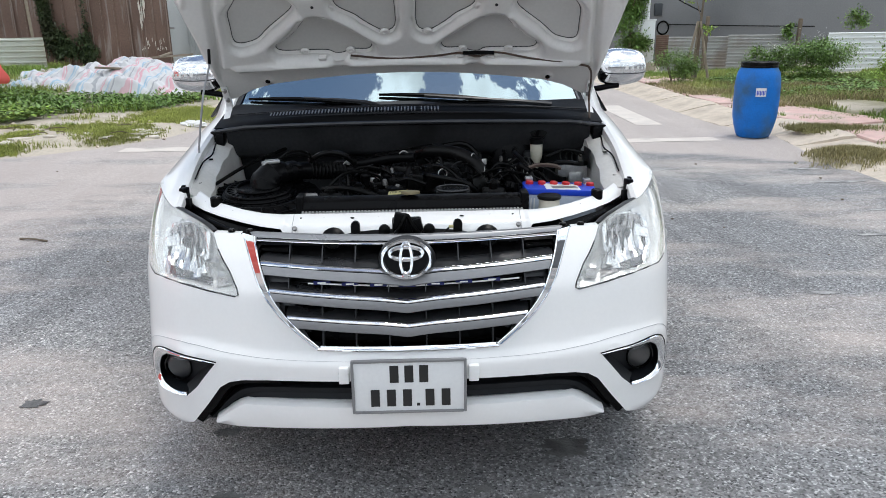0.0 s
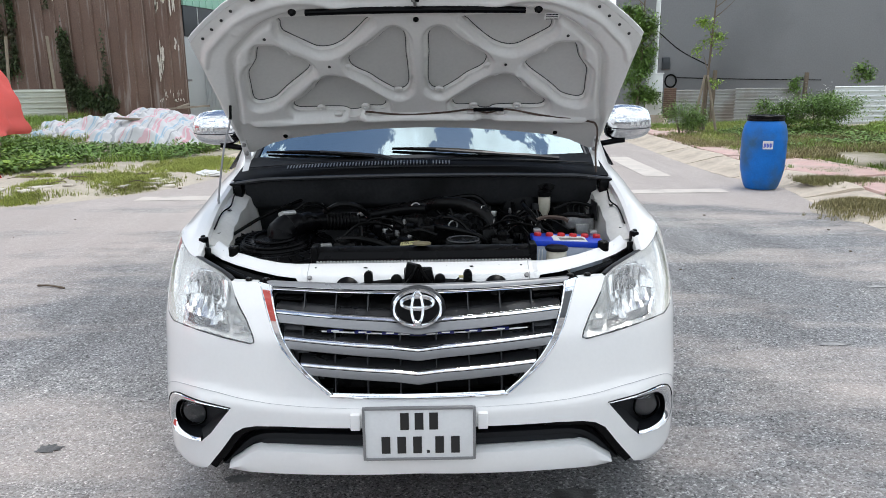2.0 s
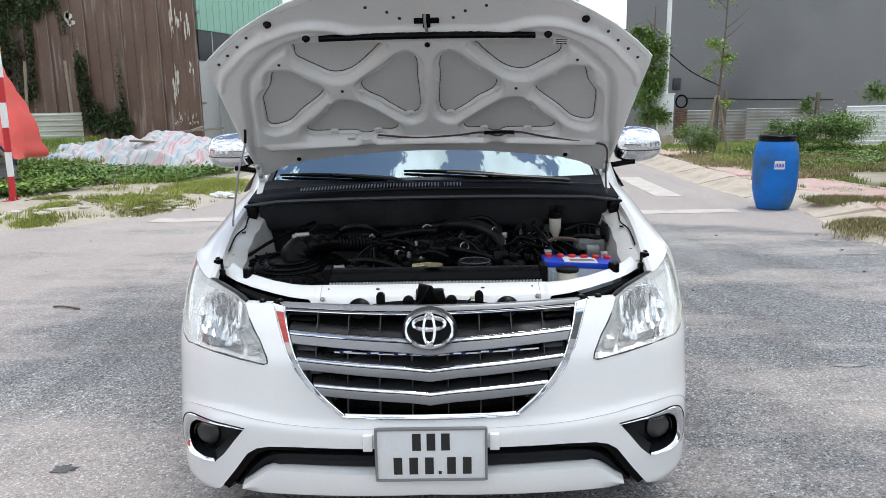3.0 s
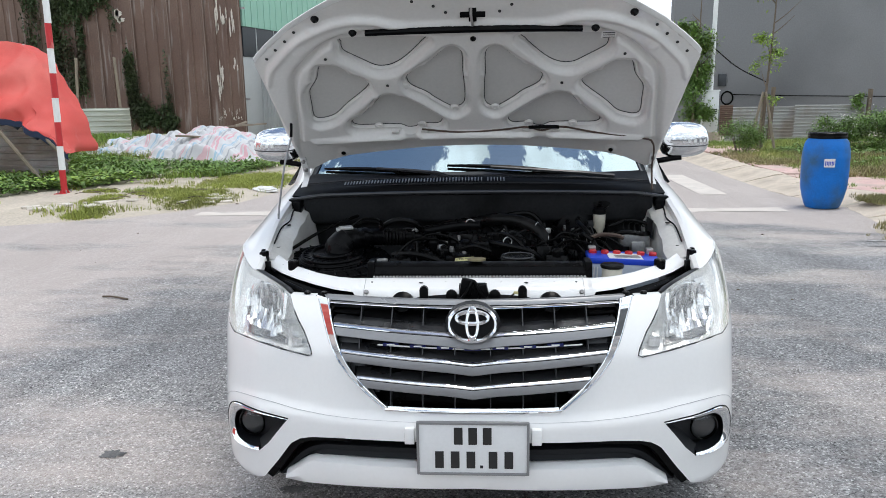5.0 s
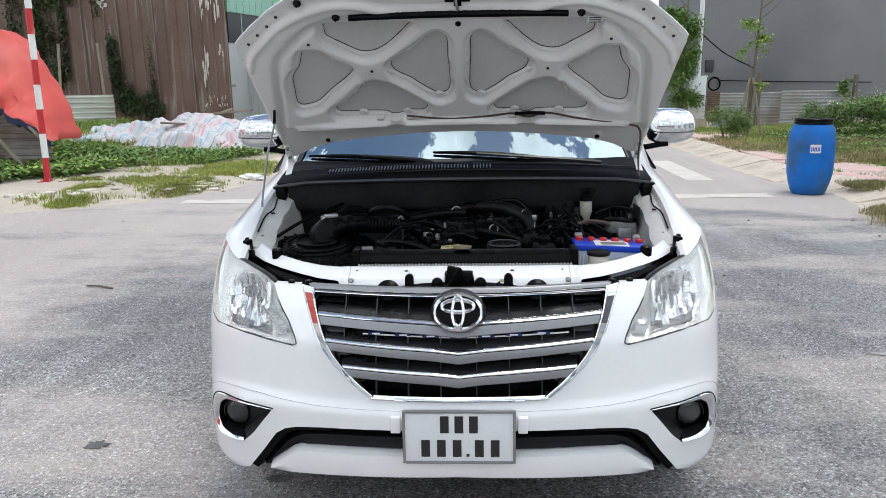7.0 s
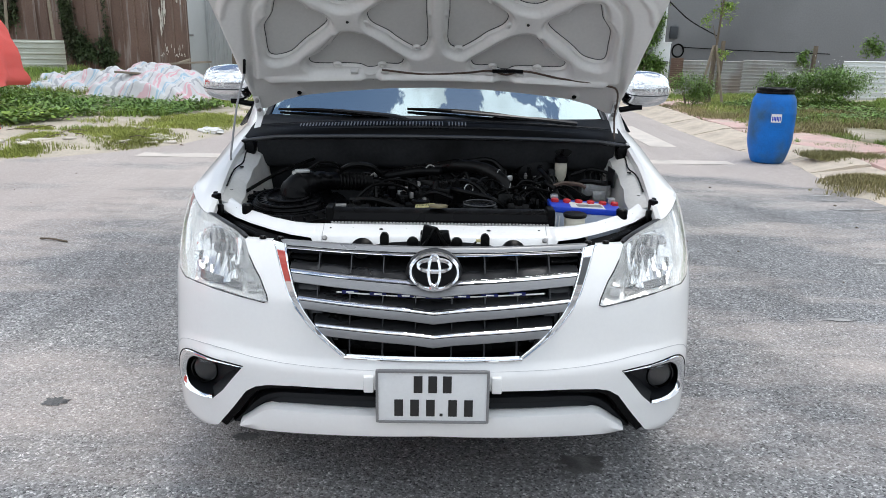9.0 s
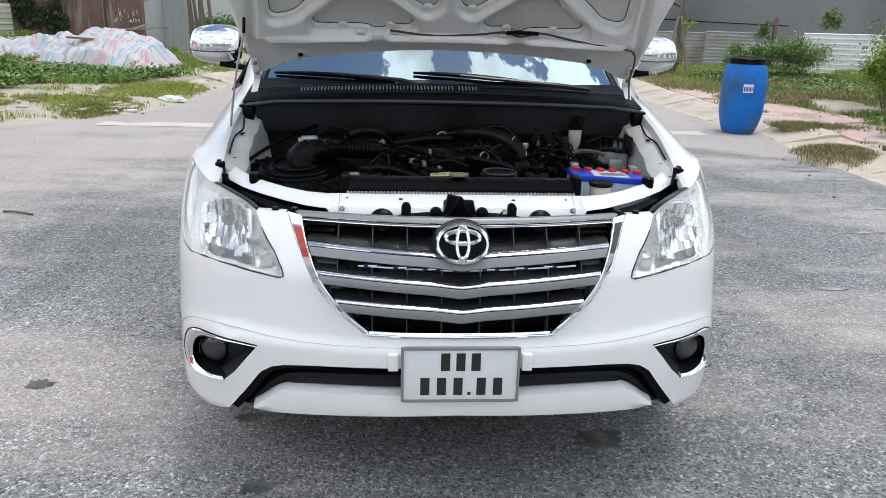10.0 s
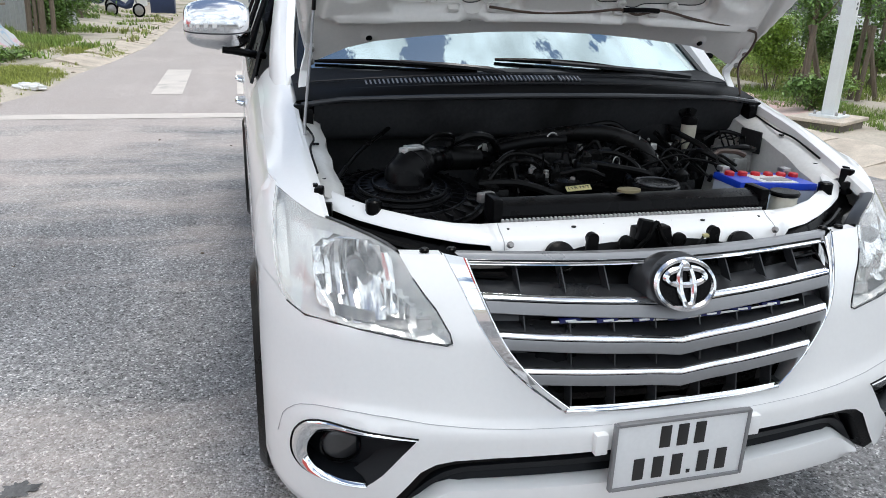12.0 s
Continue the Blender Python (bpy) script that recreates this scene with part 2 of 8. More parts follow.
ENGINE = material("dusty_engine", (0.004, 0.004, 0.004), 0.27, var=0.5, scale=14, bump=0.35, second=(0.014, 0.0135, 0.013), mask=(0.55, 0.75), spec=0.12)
# grey of the lap seams, and of shade drawn along the bumper's crease
SEAM_CREASE = material("seam_and_crease_shade", (0.42, 0.42, 0.43), 0.5, var=0.05, bump=0)
FIREWALL = material("firewall_paint", (0.03, 0.031, 0.033), 0.6, var=0.25, bump=0.15, second=(0.009, 0.009, 0.009), spec=0.12)
ALU = material("cast_aluminium", (0.5, 0.5, 0.49), 0.42, metal=0.9, var=0.25, bump=0.3)
STEEL = material("dull_steel", (0.38, 0.37, 0.36), 0.45, metal=0.8, var=0.15, bump=0.1)
BLUE = material("blue_plastic", (0.008, 0.05, 0.5), 0.35, var=0.1, bump=0.05)
CASE = material("battery_case", (0.42, 0.47, 0.56), 0.4, var=0.06, bump=0.05)
RED = material("red_plastic", (0.5, 0.015, 0.02), 0.35, var=0.1, bump=0.03)
BRASS = material("dull_brass", (0.22, 0.19, 0.11), 0.45, metal=0.4, var=0.2, bump=0.05)
WHITESHEET = material("white_sheet", (0.68, 0.7, 0.7), 0.5, var=0.1, scale=0.8, bump=0.1)
CREAM = material("cream_plastic", (0.52, 0.5, 0.42), 0.4, var=0.1, bump=0.03, second=(0.42, 0.38, 0.29))
LABEL = material("paper_label", (0.72, 0.72, 0.7), 0.5, var=0.05, bump=0)
YELLOW = material("faded_yellow", (0.5, 0.45, 0.22), 0.5, var=0.2, bump=0.05)
ENAMEL = material("black_enamel", (0.006, 0.007, 0.008), 0.05, var=0.1, bump=0, spec=0.5, rvar=0.02)
INK = material("black_ink", (0.015, 0.015, 0.015), 0.45, var=0.1, bump=0)
PLATE = material("plate_enamel", (0.74, 0.75, 0.75), 0.35, var=0.04, bump=0.02, scale=20)
LENS = clear("clear_lens", (0.97, 0.98, 0.98), 0.03)
# headlamp lens: clear plastic with a thin weathered haze
HAZED = clear("hazed_lens", (0.98, 0.98, 0.97), 0.03)
hn, hl = HAZED.node_tree.nodes, HAZED.node_tree.links
h_film, h_mix, h_noise, h_rng = hn.new("ShaderNodeBsdfDiffuse"), hn.new("ShaderNodeMixShader"), hn.new("ShaderNodeTexNoise"), hn.new("ShaderNodeMapRange")
h_film.inputs["Color"].default_value = (0.84, 0.86, 0.87, 1)
h_noise.inputs["Scale"].default_value, h_noise.inputs["Detail"].default_value = 14, 6
h_rng.inputs["From Min"].default_value, h_rng.inputs["From Max"].default_value = 0.35, 0.7
h_rng.inputs["To Min"].default_value, h_rng.inputs["To Max"].default_value = 0.04, 0.16
hl.new(h_noise.outputs["Fac"], h_rng.inputs["Value"])
hl.new(h_rng.outputs["Result"], h_mix.inputs["Fac"])
hl.new(hn["Principled BSDF"].outputs[0], h_mix.inputs[1])
hl.new(h_film.outputs[0], h_mix.inputs[2])
hl.new(h_mix.outputs[0], hn["Material Output"].inputs["Surface"])
BLUELENS = material("blue_lens", (0.01, 0.015, 0.09), 0.12, var=0.1, bump=0)
REFLECTOR = material("reflector", (0.84, 0.85, 0.85), 0.1, rvar=0.05, metal=1, var=0.06, scale=30, bump=0.05)
HOUSING = material("lamp_housing", (0.74, 0.75, 0.74), 0.22, metal=0.45, var=0.06, bump=0.03)
RUST = material("brown_hose", (0.07, 0.045, 0.032), 0.6, var=0.2)
UNDER = material("underbody", (0.015, 0.015, 0.015), 0.8, var=0.3, bump=0.2)

# windscreen: laminated glass with a mirrored sun film
GLASS = bpy.data.materials.new("film_glass")
GLASS.use_nodes = True
gn, gl, gb = nodes_of(GLASS)
gb.inputs["Base Color"].default_value = (0.22, 0.25, 0.26, 1)
gb.inputs["Transmission Weight"].default_value = 1
gb.inputs["Roughness"].default_value = 0.0
g_film, g_mix = gn.new("ShaderNodeBsdfGlossy"), gn.new("ShaderNodeMixShader")
g_film.inputs["Color"].default_value, g_film.inputs["Roughness"].default_value = (0.8, 0.94, 0.95, 1), 0.01
g_mix.inputs["Fac"].default_value = 0.55
gl.new(gb.outputs[0], g_mix.inputs[1])
gl.new(g_film.outputs[0], g_mix.inputs[2])
gl.new(g_mix.outputs[0], gn["Material Output"].inputs["Surface"])

ASPHALT = material("dusty_asphalt", (0.236, 0.236, 0.237), 0.9, var=0.22, scale=0.9, fine=45, bump=0, second=(0.33, 0.322, 0.31), mask=(0.48, 0.68), rvar=0.05)
an, al, ab = nodes_of(ASPHALT)
a_tc, a_cell, a_map, a_mul = an.new("ShaderNodeTexCoord"), an.new("ShaderNodeTexVoronoi"), an.new("ShaderNodeValToRGB"), an.new("ShaderNodeMix")
a_cell.inputs["Scale"].default_value = 135
al.new(a_tc.outputs["Object"], a_cell.inputs["Vector"])
a_sep = an.new("ShaderNodeSeparateColor")
al.new(a_cell.outputs["Color"], a_sep.inputs[0])
a_map.color_ramp.elements[0].color, a_map.color_ramp.elements[0].position = (0.25, 0.25, 0.25, 1), 0.03
a_map.color_ramp.elements[1].color, a_map.color_ramp.elements[1].position = (2.2, 2.19, 2.17, 1), 0.98
for a_pos, a_val in ((0.12, 0.66), (0.82, 1.15), (0.93, 1.7)):
    a_map.color_ramp.elements.new(a_pos).color = (a_val, a_val, a_val, 1)
al.new(a_sep.outputs[0], a_map.inputs["Fac"])
a_mul.data_type, a_mul.blend_type = "RGBA", "MULTIPLY"
a_mul.inputs[0].default_value = 1
al.new(ab.inputs["Base Color"].links[0].from_socket, a_mul.inputs[6])
al.new(a_map.outputs["Color"], a_mul.inputs[7])
# coarser chippings and dark binder between them
a_cell2, a_sep2, a_map3, a_mul2 = an.new("ShaderNodeTexVoronoi"), an.new("ShaderNodeSeparateColor"), an.new("ShaderNodeMapRange"), an.new("ShaderNodeVectorMath")
a_cell2.inputs["Scale"].default_value = 72
al.new(a_tc.outputs["Object"], a_cell2.inputs["Vector"])
al.new(a_cell2.outputs["Color"], a_sep2.inputs[0])
a_map3.inputs["To Min"].default_value, a_map3.inputs["To Max"].default_value = 0.72, 1.28
al.new(a_sep2.outputs[1], a_map3.inputs["Value"])
a_mul2.operation = "SCALE"
al.new(a_mul.outputs[2], a_mul2.inputs[0])
# long tyre-worn streaks, and damp darker blotches
a_map4, a_trk, a_rng4, a_mm = an.new("ShaderNodeMapping"), an.new("ShaderNodeTexNoise"), an.new("ShaderNodeMapRange"), an.new("ShaderNodeMath")
a_map4.inputs["Scale"].default_value, a_map4.inputs["Rotation"].default_value = (2.6, 0.3, 1), (0, 0, radians(14))
al.new(a_tc.outputs["Object"], a_map4.inputs["Vector"])
a_trk.inputs["Scale"].default_value, a_trk.inputs["Detail"].default_value, a_trk.inputs["Distortion"].default_value = 1.0, 5, 0.6
al.new(a_map4.outputs["Vector"], a_trk.inputs["Vector"])
a_rng4.inputs["From Min"].default_value, a_rng4.inputs["From Max"].default_value, a_rng4.inputs["To Min"].default_value, a_rng4.inputs["To Max"].default_value = 0.34, 0.66, 0.85, 1.15
al.new(a_trk.outputs["Fac"], a_rng4.inputs["Value"])
a_mm.operation = "MULTIPLY"
al.new(a_map3.outputs["Result"], a_mm.inputs[0])
al.new(a_rng4.outputs["Result"], a_mm.inputs[1])
al.new(a_mm.outputs[0], a_mul2.inputs["Scale"])
# pale dust swept over the asphalt, thickest towards the verges and past the stop line
a_map2 = an.new("ShaderNodeMapping")
a_map2.inputs["Scale"].default_value, a_map2.inputs["Rotation"].default_value = (0.34, 0.95, 1), (0, 0, radians(24))
al.new(a_tc.outputs["Object"], a_map2.inputs["Vector"])
a_sweep, a_xyz = an.new("ShaderNodeTexNoise"), an.new("ShaderNodeSeparateXYZ")
a_sweep.inputs["Scale"].default_value, a_sweep.inputs["Detail"].default_value, a_sweep.inputs["Roughness"].default_value = 1.0, 7, 0.62
al.new(a_map2.outputs["Vector"], a_sweep.inputs["Vector"])
al.new(a_tc.outputs["Object"], a_xyz.inputs[0])
a_wide = an.new("ShaderNodeMath")
a_wide.operation = "MULTIPLY_ADD"
a_wide.inputs[1].default_value, a_wide.inputs[2].default_value = 1.9, -0.45
al.new(a_sweep.outputs["Fac"], a_wide.inputs[0])
a_sum = a_wide.outputs[0]
a_neg, a_skew = an.new("ShaderNodeMath"), an.new("ShaderNodeMath")
a_neg.operation, a_skew.operation = "MULTIPLY", "MULTIPLY_ADD"
a_neg.inputs[1].default_value, a_skew.inputs[1].default_value = -1.0, 0.5
al.new(a_xyz.outputs["X"], a_neg.inputs[0])
al.new(a_xyz.outputs["Y"], a_skew.inputs[0])
al.new(a_neg.outputs[0], a_skew.inputs[2])
for source, lo, hi, amount in ((a_skew.outputs[0], 3.1, 6.2, 0.42), (a_xyz.outputs["Y"], 7.7, 8.6, 0.17), (a_xyz.outputs["X"], 0.5, 3.0, 0.06)):
    rg, ad = an.new("ShaderNodeMapRange"), an.new("ShaderNodeMath")
    rg.inputs["From Min"].default_value, rg.inputs["From Max"].default_value, rg.inputs["To Max"].default_value = lo, hi, amount
    al.new(source, rg.inputs["Value"])
    al.new(a_sum, ad.inputs[0])
    al.new(rg.outputs["Result"], ad.inputs[1])
    a_sum = ad.outputs[0]
# sand washed out of the kerb beside the drum
a_low, a_fan, a_spill, a_more = an.new("ShaderNodeMath"), an.new("ShaderNodeMath"), an.new("ShaderNodeMapRange"), an.new("ShaderNodeMath")
a_low.operation, a_fan.operation = "MINIMUM", "MULTIPLY_ADD"
a_low.inputs[1].default_value, a_fan.inputs[1].default_value = 7.25, 1.5
al.new(a_xyz.outputs["Y"], a_low.inputs[0])
al.new(a_low.outputs[0], a_fan.inputs[0])
al.new(a_xyz.outputs["X"], a_fan.inputs[2])
a_spill.inputs["From Min"].default_value, a_spill.inputs["From Max"].default_value, a_spill.inputs["To Max"].default_value = 13.1, 14.0, 0.5
al.new(a_fan.outputs[0], a_spill.inputs["Value"])
al.new(a_sum, a_more.inputs[0])
al.new(a_spill.outputs["Result"], a_more.inputs[1])
a_sum = a_more.outputs[0]
a_cut, a_dust = an.new("ShaderNodeMapRange"), an.new("ShaderNodeMix")
a_cut.inputs["From Min"].default_value, a_cut.inputs["From Max"].default_value, a_cut.inputs["To Max"].default_value = 0.49, 0.8, 0.8
al.new(a_sum, a_cut.inputs["Value"])
a_dust.data_type = "RGBA"
al.new(a_cut.outputs["Result"], a_dust.inputs[0])
al.new(a_mul2.outputs[0], a_dust.inputs[6])
a_tint = an.new("ShaderNodeMix")
a_tint.data_type, a_tint.inputs[0].default_value = "RGBA", 0.36
a_tint.inputs[6].default_value = (0.7, 0.595, 0.535, 1)
al.new(a_mul2.outputs[0], a_tint.inputs[7])
al.new(a_tint.outputs[2], a_dust.inputs[7])
al.new(a_dust.outputs[2], ab.inputs["Base Color"])
a_bump = an.new("ShaderNodeBump")
a_bump.inputs["Strength"].default_value, a_bump.inputs["Distance"].default_value = 0.7, 0.006
al.new(a_cell.outputs["Distance"], a_bump.inputs["Height"])
a_bump.invert = True
al.new(a_bump.outputs["Normal"], ab.inputs["Normal"])
ROADPAINT = material("worn_road_paint", (0.66, 0.6, 0.54), 0.75, var=0.16, scale=3, fine=60, bump=0.4, second=(0.42, 0.39, 0.35), mask=(0.6, 0.75))
MOSSY = material("stained_concrete", (0.13, 0.115, 0.095), 0.9, var=0.35, scale=7, bump=0.8, second=(0.22, 0.19, 0.15))
CONCRETE = material("old_concrete", (0.64, 0.55, 0.45), 0.85, var=0.32, scale=3.5, bump=0.8, second=(0.38, 0.32, 0.26))
PINK = material("pink_pavement", (0.66, 0.45, 0.41), 0.85, var=0.3, scale=3, bump=0.9, second=(0.56, 0.48, 0.4))
SOIL = material("sandy_soil", (0.5, 0.44, 0.36), 0.95, var=0.3, scale=0.8, fine=30, bump=1.0, second=(0.2, 0.19, 0.1), mask=(0.5, 0.66))
GRASS = material("grass_blades", (0.17, 0.26, 0.045), 0.7, var=0.3, scale=0.7, bump=0, second=(0.3, 0.3, 0.09), island=0.5)
DRYGRASS = material("dry_grass", (0.27, 0.235, 0.11), 0.75, var=0.3, scale=1, bump=0, second=(0.17, 0.17, 0.06), island=0.4)
LEAF = material("leaves", (0.13, 0.23, 0.05), 0.5, var=0.3, scale=1.5, bump=0, second=(0.15, 0.23, 0.05), island=0.5)
LEAFLIGHT = material("young_leaves", (0.24, 0.36, 0.06), 0.5, var=0.25, scale=2, bump=0, island=0.4)
IVY = material("dry_ivy", (0.055, 0.085, 0.03), 0.6, var=0.3, scale=1.5, bump=0, second=(0.06, 0.05, 0.03), island=0.5)
BARK = material("bark", (0.14, 0.11, 0.08), 0.9, var=0.3, scale=8, bump=0.8)
TIMBER = material("weathered_timber", (0.24, 0.2, 0.15), 0.8, var=0.25, scale=5, bump=0.4)
BROWNSHEET = material("brown_sheet", (0.125, 0.073, 0.053), 0.55, var=0.3, scale=0.9, fine=25, bump=0.1, second=(0.18, 0.115, 0.085), mask=(0.45, 0.7))
bn, bl, bb = nodes_of(BROWNSHEET)
b_geo, b_map, b_noise, b_cut, b_mix = bn.new("ShaderNodeNewGeometry"), bn.new("ShaderNodeMapping"), bn.new("ShaderNodeTexNoise"), bn.new("ShaderNodeMapRange"), bn.new("ShaderNodeMix")
b_map.inputs["Scale"].default_value = (4.5, 1, 0.35)
bl.new(b_geo.outputs["Position"], b_map.inputs["Vector"])
b_noise.inputs["Scale"].default_value, b_noise.inputs["Detail"].default_value = 1.6, 8
bl.new(b_map.outputs["Vector"], b_noise.inputs["Vector"])
b_cut.inputs["From Min"].default_value, b_cut.inputs["From Max"].default_value, b_cut.inputs["To Max"].default_value = 0.56, 0.68, 0.75
bl.new(b_noise.outputs["Fac"], b_cut.inputs["Value"])
b_mix.data_type = "RGBA"
bl.new(b_cut.outputs["Result"], b_mix.inputs[0])
bl.new(bb.inputs["Base Color"].links[0].from_socket, b_mix.inputs[6])
b_mix.inputs[7].default_value = (0.3, 0.26, 0.235, 1)
bl.new(b_mix.outputs[2], bb.inputs["Base Color"])
JOINT = material("faded_joint", (0.22, 0.165, 0.135), 0.6, var=0.25, scale=3, bump=0.1)
GREYSHEET = material("grey_sheet", (0.42, 0.435, 0.435), 0.5, var=0.15, scale=0.8, bump=0.1, metal=0.2)
PALESHEET = material("pale_sheet", (0.52, 0.56, 0.5), 0.5, var=0.15, scale=0.8, bump=0.1, second=(0.36, 0.35, 0.28))
OLDSHEET = material("galvanised_sheet", (0.36, 0.36, 0.35), 0.5, metal=0.3, var=0.3, scale=1.4, bump=0.1, second=(0.22, 0.19, 0.165), mask=(0.5, 0.66))
PLASTER = material("grey_plaster", (0.2, 0.205, 0.212), 0.9, var=0.12, scale=0.35, fine=20, bump=0.2, second=(0.13, 0.135, 0.14))
MINT = material("mint_cladding", (0.28, 0.5, 0.4), 0.6, var=0.08, scale=0.5, bump=0.05)
DARKBAND = material("dark_band", (0.03, 0.035, 0.04), 0.4, var=0.2, bump=0.05)
HOUSEWHITE = material("white_render", (0.7, 0.7, 0.68), 0.8, var=0.08, scale=0.5, bump=0.1)
POLEWHITE = material("white_enamel", (0.75, 0.77, 0.76), 0.45, var=0.08, scale=4, bump=0.1, second=(0.5, 0.48, 0.44), mask=(0.68, 0.8))
POLERED = material("red_enamel", (0.52, 0.025, 0.03), 0.45, var=0.1, scale=6, bump=0.1, second=(0.6, 0.2, 0.18), mask=(0.62, 0.75))
REDTARP = material("red_tarpaulin", (0.62, 0.08, 0.065), 0.6, var=0.12, scale=2, bump=0.2, second=(0.68, 0.15, 0.12))
BLUETARP = material("blue_tarpaulin", (0.02, 0.035, 0.09), 0.5, var=0.2, bump=0.2)
DRUMBLUE = material("drum_plastic", (0.004, 0.14, 0.5), 0.5, spec=0.3, var=0.2, scale=5, fine=60, bump=0.15, second=(0.03, 0.1, 0.21), mask=(0.44, 0.66))
PANE = material("far_pane", (0.05, 0.07, 0.09), 0.08, var=0.1, bump=0)

CHARCOAL = material("charcoal_plastic", (0.009, 0.010, 0.012), 0.4, var=0.15, bump=0.1, fine=200, spec=0.16)
TUFT = material("tuft_blades", (0.3, 0.34, 0.07), 0.7, var=0.3, scale=0.7, bump=0, second=(0.2, 0.2, 0.06), island=0.4)
# striped woven sacking
SACK = material("striped_sacking", (0.62, 0.62, 0.62), 0.7, var=0.1, scale=2, bump=0.3)
_n, _l, _b = nodes_of(SACK)
_rp = _n.new("ShaderNodeValToRGB")
_uv = _n.new("ShaderNodeUVMap")
_sep, _fr, _ml = _n.new("ShaderNodeSeparateXYZ"), _n.new("ShaderNodeMath"), _n.new("ShaderNodeMath")
_ml.operation, _fr.operation = "MULTIPLY", "FRACT"
_ml.inputs[1].default_value = 3.2
_l.new(_uv.outputs["UV"], _sep.inputs[0])
_l.new(_sep.outputs["X"], _ml.inputs[0])
_l.new(_ml.outputs[0], _fr.inputs[0])
_l.new(_fr.outputs[0], _rp.inputs["Fac"])
_rp.color_ramp.interpolation = "CONSTANT"
_e = _rp.color_ramp.elements
_e[0].color = (0.56, 0.56, 0.57, 1)
_e[1].position, _e[1].color = 0.2, (0.6, 0.4, 0.43, 1)
for _pos, _col in ((0.27, (0.58, 0.57, 0.57, 1)), (0.31, (0.62, 0.36, 0.4, 1)), (0.37, (0.56, 0.56, 0.57, 1)), (0.58, (0.33, 0.46, 0.56, 1)), (0.66, (0.56, 0.57, 0.58, 1)), (0.7, (0.36, 0.48, 0.58, 1)), (0.74, (0.56, 0.56, 0.56, 1)), (0.92, (0.36, 0.37, 0.39, 1))):
    _x = _e.new(_pos)
    _x.color = _col
_l.new(_rp.outputs["Color"], _b.inputs["Base Color"])

# ---- ground, road, kerbs ----
LEFT_EDGE = [(-40, 3.6), (-14, 5.0), (-8.5, 6.2), (-6.2, 6.9), (-5.5, 7.2), (-4.9, 7.5), (-4.23, 8.15), (-3.75, 8.95), (-3.5, 10.0), (-3.48, 12.4), (-3.25, 14.8), (-3.05, 18.5), (-3.4, 40), (-3.6, 120)]
RIGHT_EDGE = [(4.7, 120), (4.8, 40), (4.75, 20), (4.6, 14), (4.5, 12.1), (4.48, 10.4), (4.5, 9.5), (4.62, 8.8), (4.8, 8.35), (4.8, 7.9), (4.62, 6.9), (4.5, 6.2), (4.48, 5.5), (4.43, 4.6), (4.5, 3.9), (5.1, 2.9), (7, 2.2), (14, 1.9), (40, 1.6)]
ROAD = LEFT_EDGE + RIGHT_EDGE + [(40, -14), (-40, -14)]
_poly = np.array(ROAD)


def off_road(x, y):
    """Metres outside the road's edge; negative on the road."""
    a, b = _poly, np.roll(_poly, -1, axis=0)
    d, p = b - a, np.array((x, y))
    t = np.clip(((p - a) * d).sum(1) / (d * d).sum(1), 0, 1)
    near = np.hypot(*(a + d * t[:, None] - p).T).min()
    return -near if inside(ROAD, x, y) else near


def ground_z(x, y):
    d = off_road(x, y)
    if d <= 0:
        return -0.012
    z = -0.012 + 0.1 * min(1, d / 0.7)
    z += (0.13 if x < 0 else 0.015) * min(4, max(0, d - 2.3)) * min(1, max(0, (y - 12) / 5))
    return z + 0.03 * noise.noise((x * 0.7, y * 0.7, 3)) * min(1, d) + 0.015 * noise.noise((x * 3, y * 3, 1)) * min(1, d)


def stops(spans):
    out = []
    for a, b, n in spans:
        out += [a + (b - a) * k / n for k in range(n)]
    return out + [spans[-1][1]]


gx = stops([(-900, -40, 6), (-40, -16, 12), (-16, -2, 56), (-2, 3.6, 4), (3.6, 13, 44), (13, 40, 14), (40, 900, 6)])
gy = stops([(-900, -40, 6), (-40, 1, 8), (1, 24, 92), (24, 60, 18), (60, 1500, 8)])
bm = bm_new()
loft(bm, [[(x, y, ground_z(x, y)) for x in gx] for y in gy])
ground = part("ground", bm, SOIL, angle=180)
tagged(ground, "sandy soil of empty plots beside the road", "ground", kind="structure")

bm = patch(ROAD, lambda u, v: (u, v, 0), step=2.5)
road = part("road", bm, ASPHALT, angle=180)
tagged(road, "dusty grey asphalt road and crossing", "road", kind="structure")


def decal(name, pts, mat_, parent, z=0.004):
    return part(name, patch(pts, lambda u, v: (u, v, z), step=0.5), mat_, parent)


decal("stop_line", [(-3.95, 7.66), (3.95, 7.7), (3.95, 8.02), (-3.95, 8.0)], ROADPAINT, road)
for x0, y0, y1 in ((-2.1, 9.75, 13.15), (-0.95, 9.7, 13.0), (0.2, 9.65, 12.9), (1.25, 9.6, 12.7), (2.3, 9.5, 12.6), (3.3, 9.42, 12.4)):
    decal("zebra_stripe", [(x0, y0), (x0 + 0.41, y0), (x0 + 0.41 + 0.02 * x0, y1), (x0 + 0.02 * x0, y1)], ROADPAINT, road)


def along(line, step):
    """Points and headings every step metres along a line."""
    out, rest = [], 0.0
    for a, b in zip(line, line[1:]):
        a, b = Vector(a), Vector(b)
        n = (b - a).length
        s = rest
        while s < n:
            out.append((a + (b - a) * s / n, math.atan2(b.y - a.y, b.x - a.x)))
            s += step
        rest = s - n
    return out


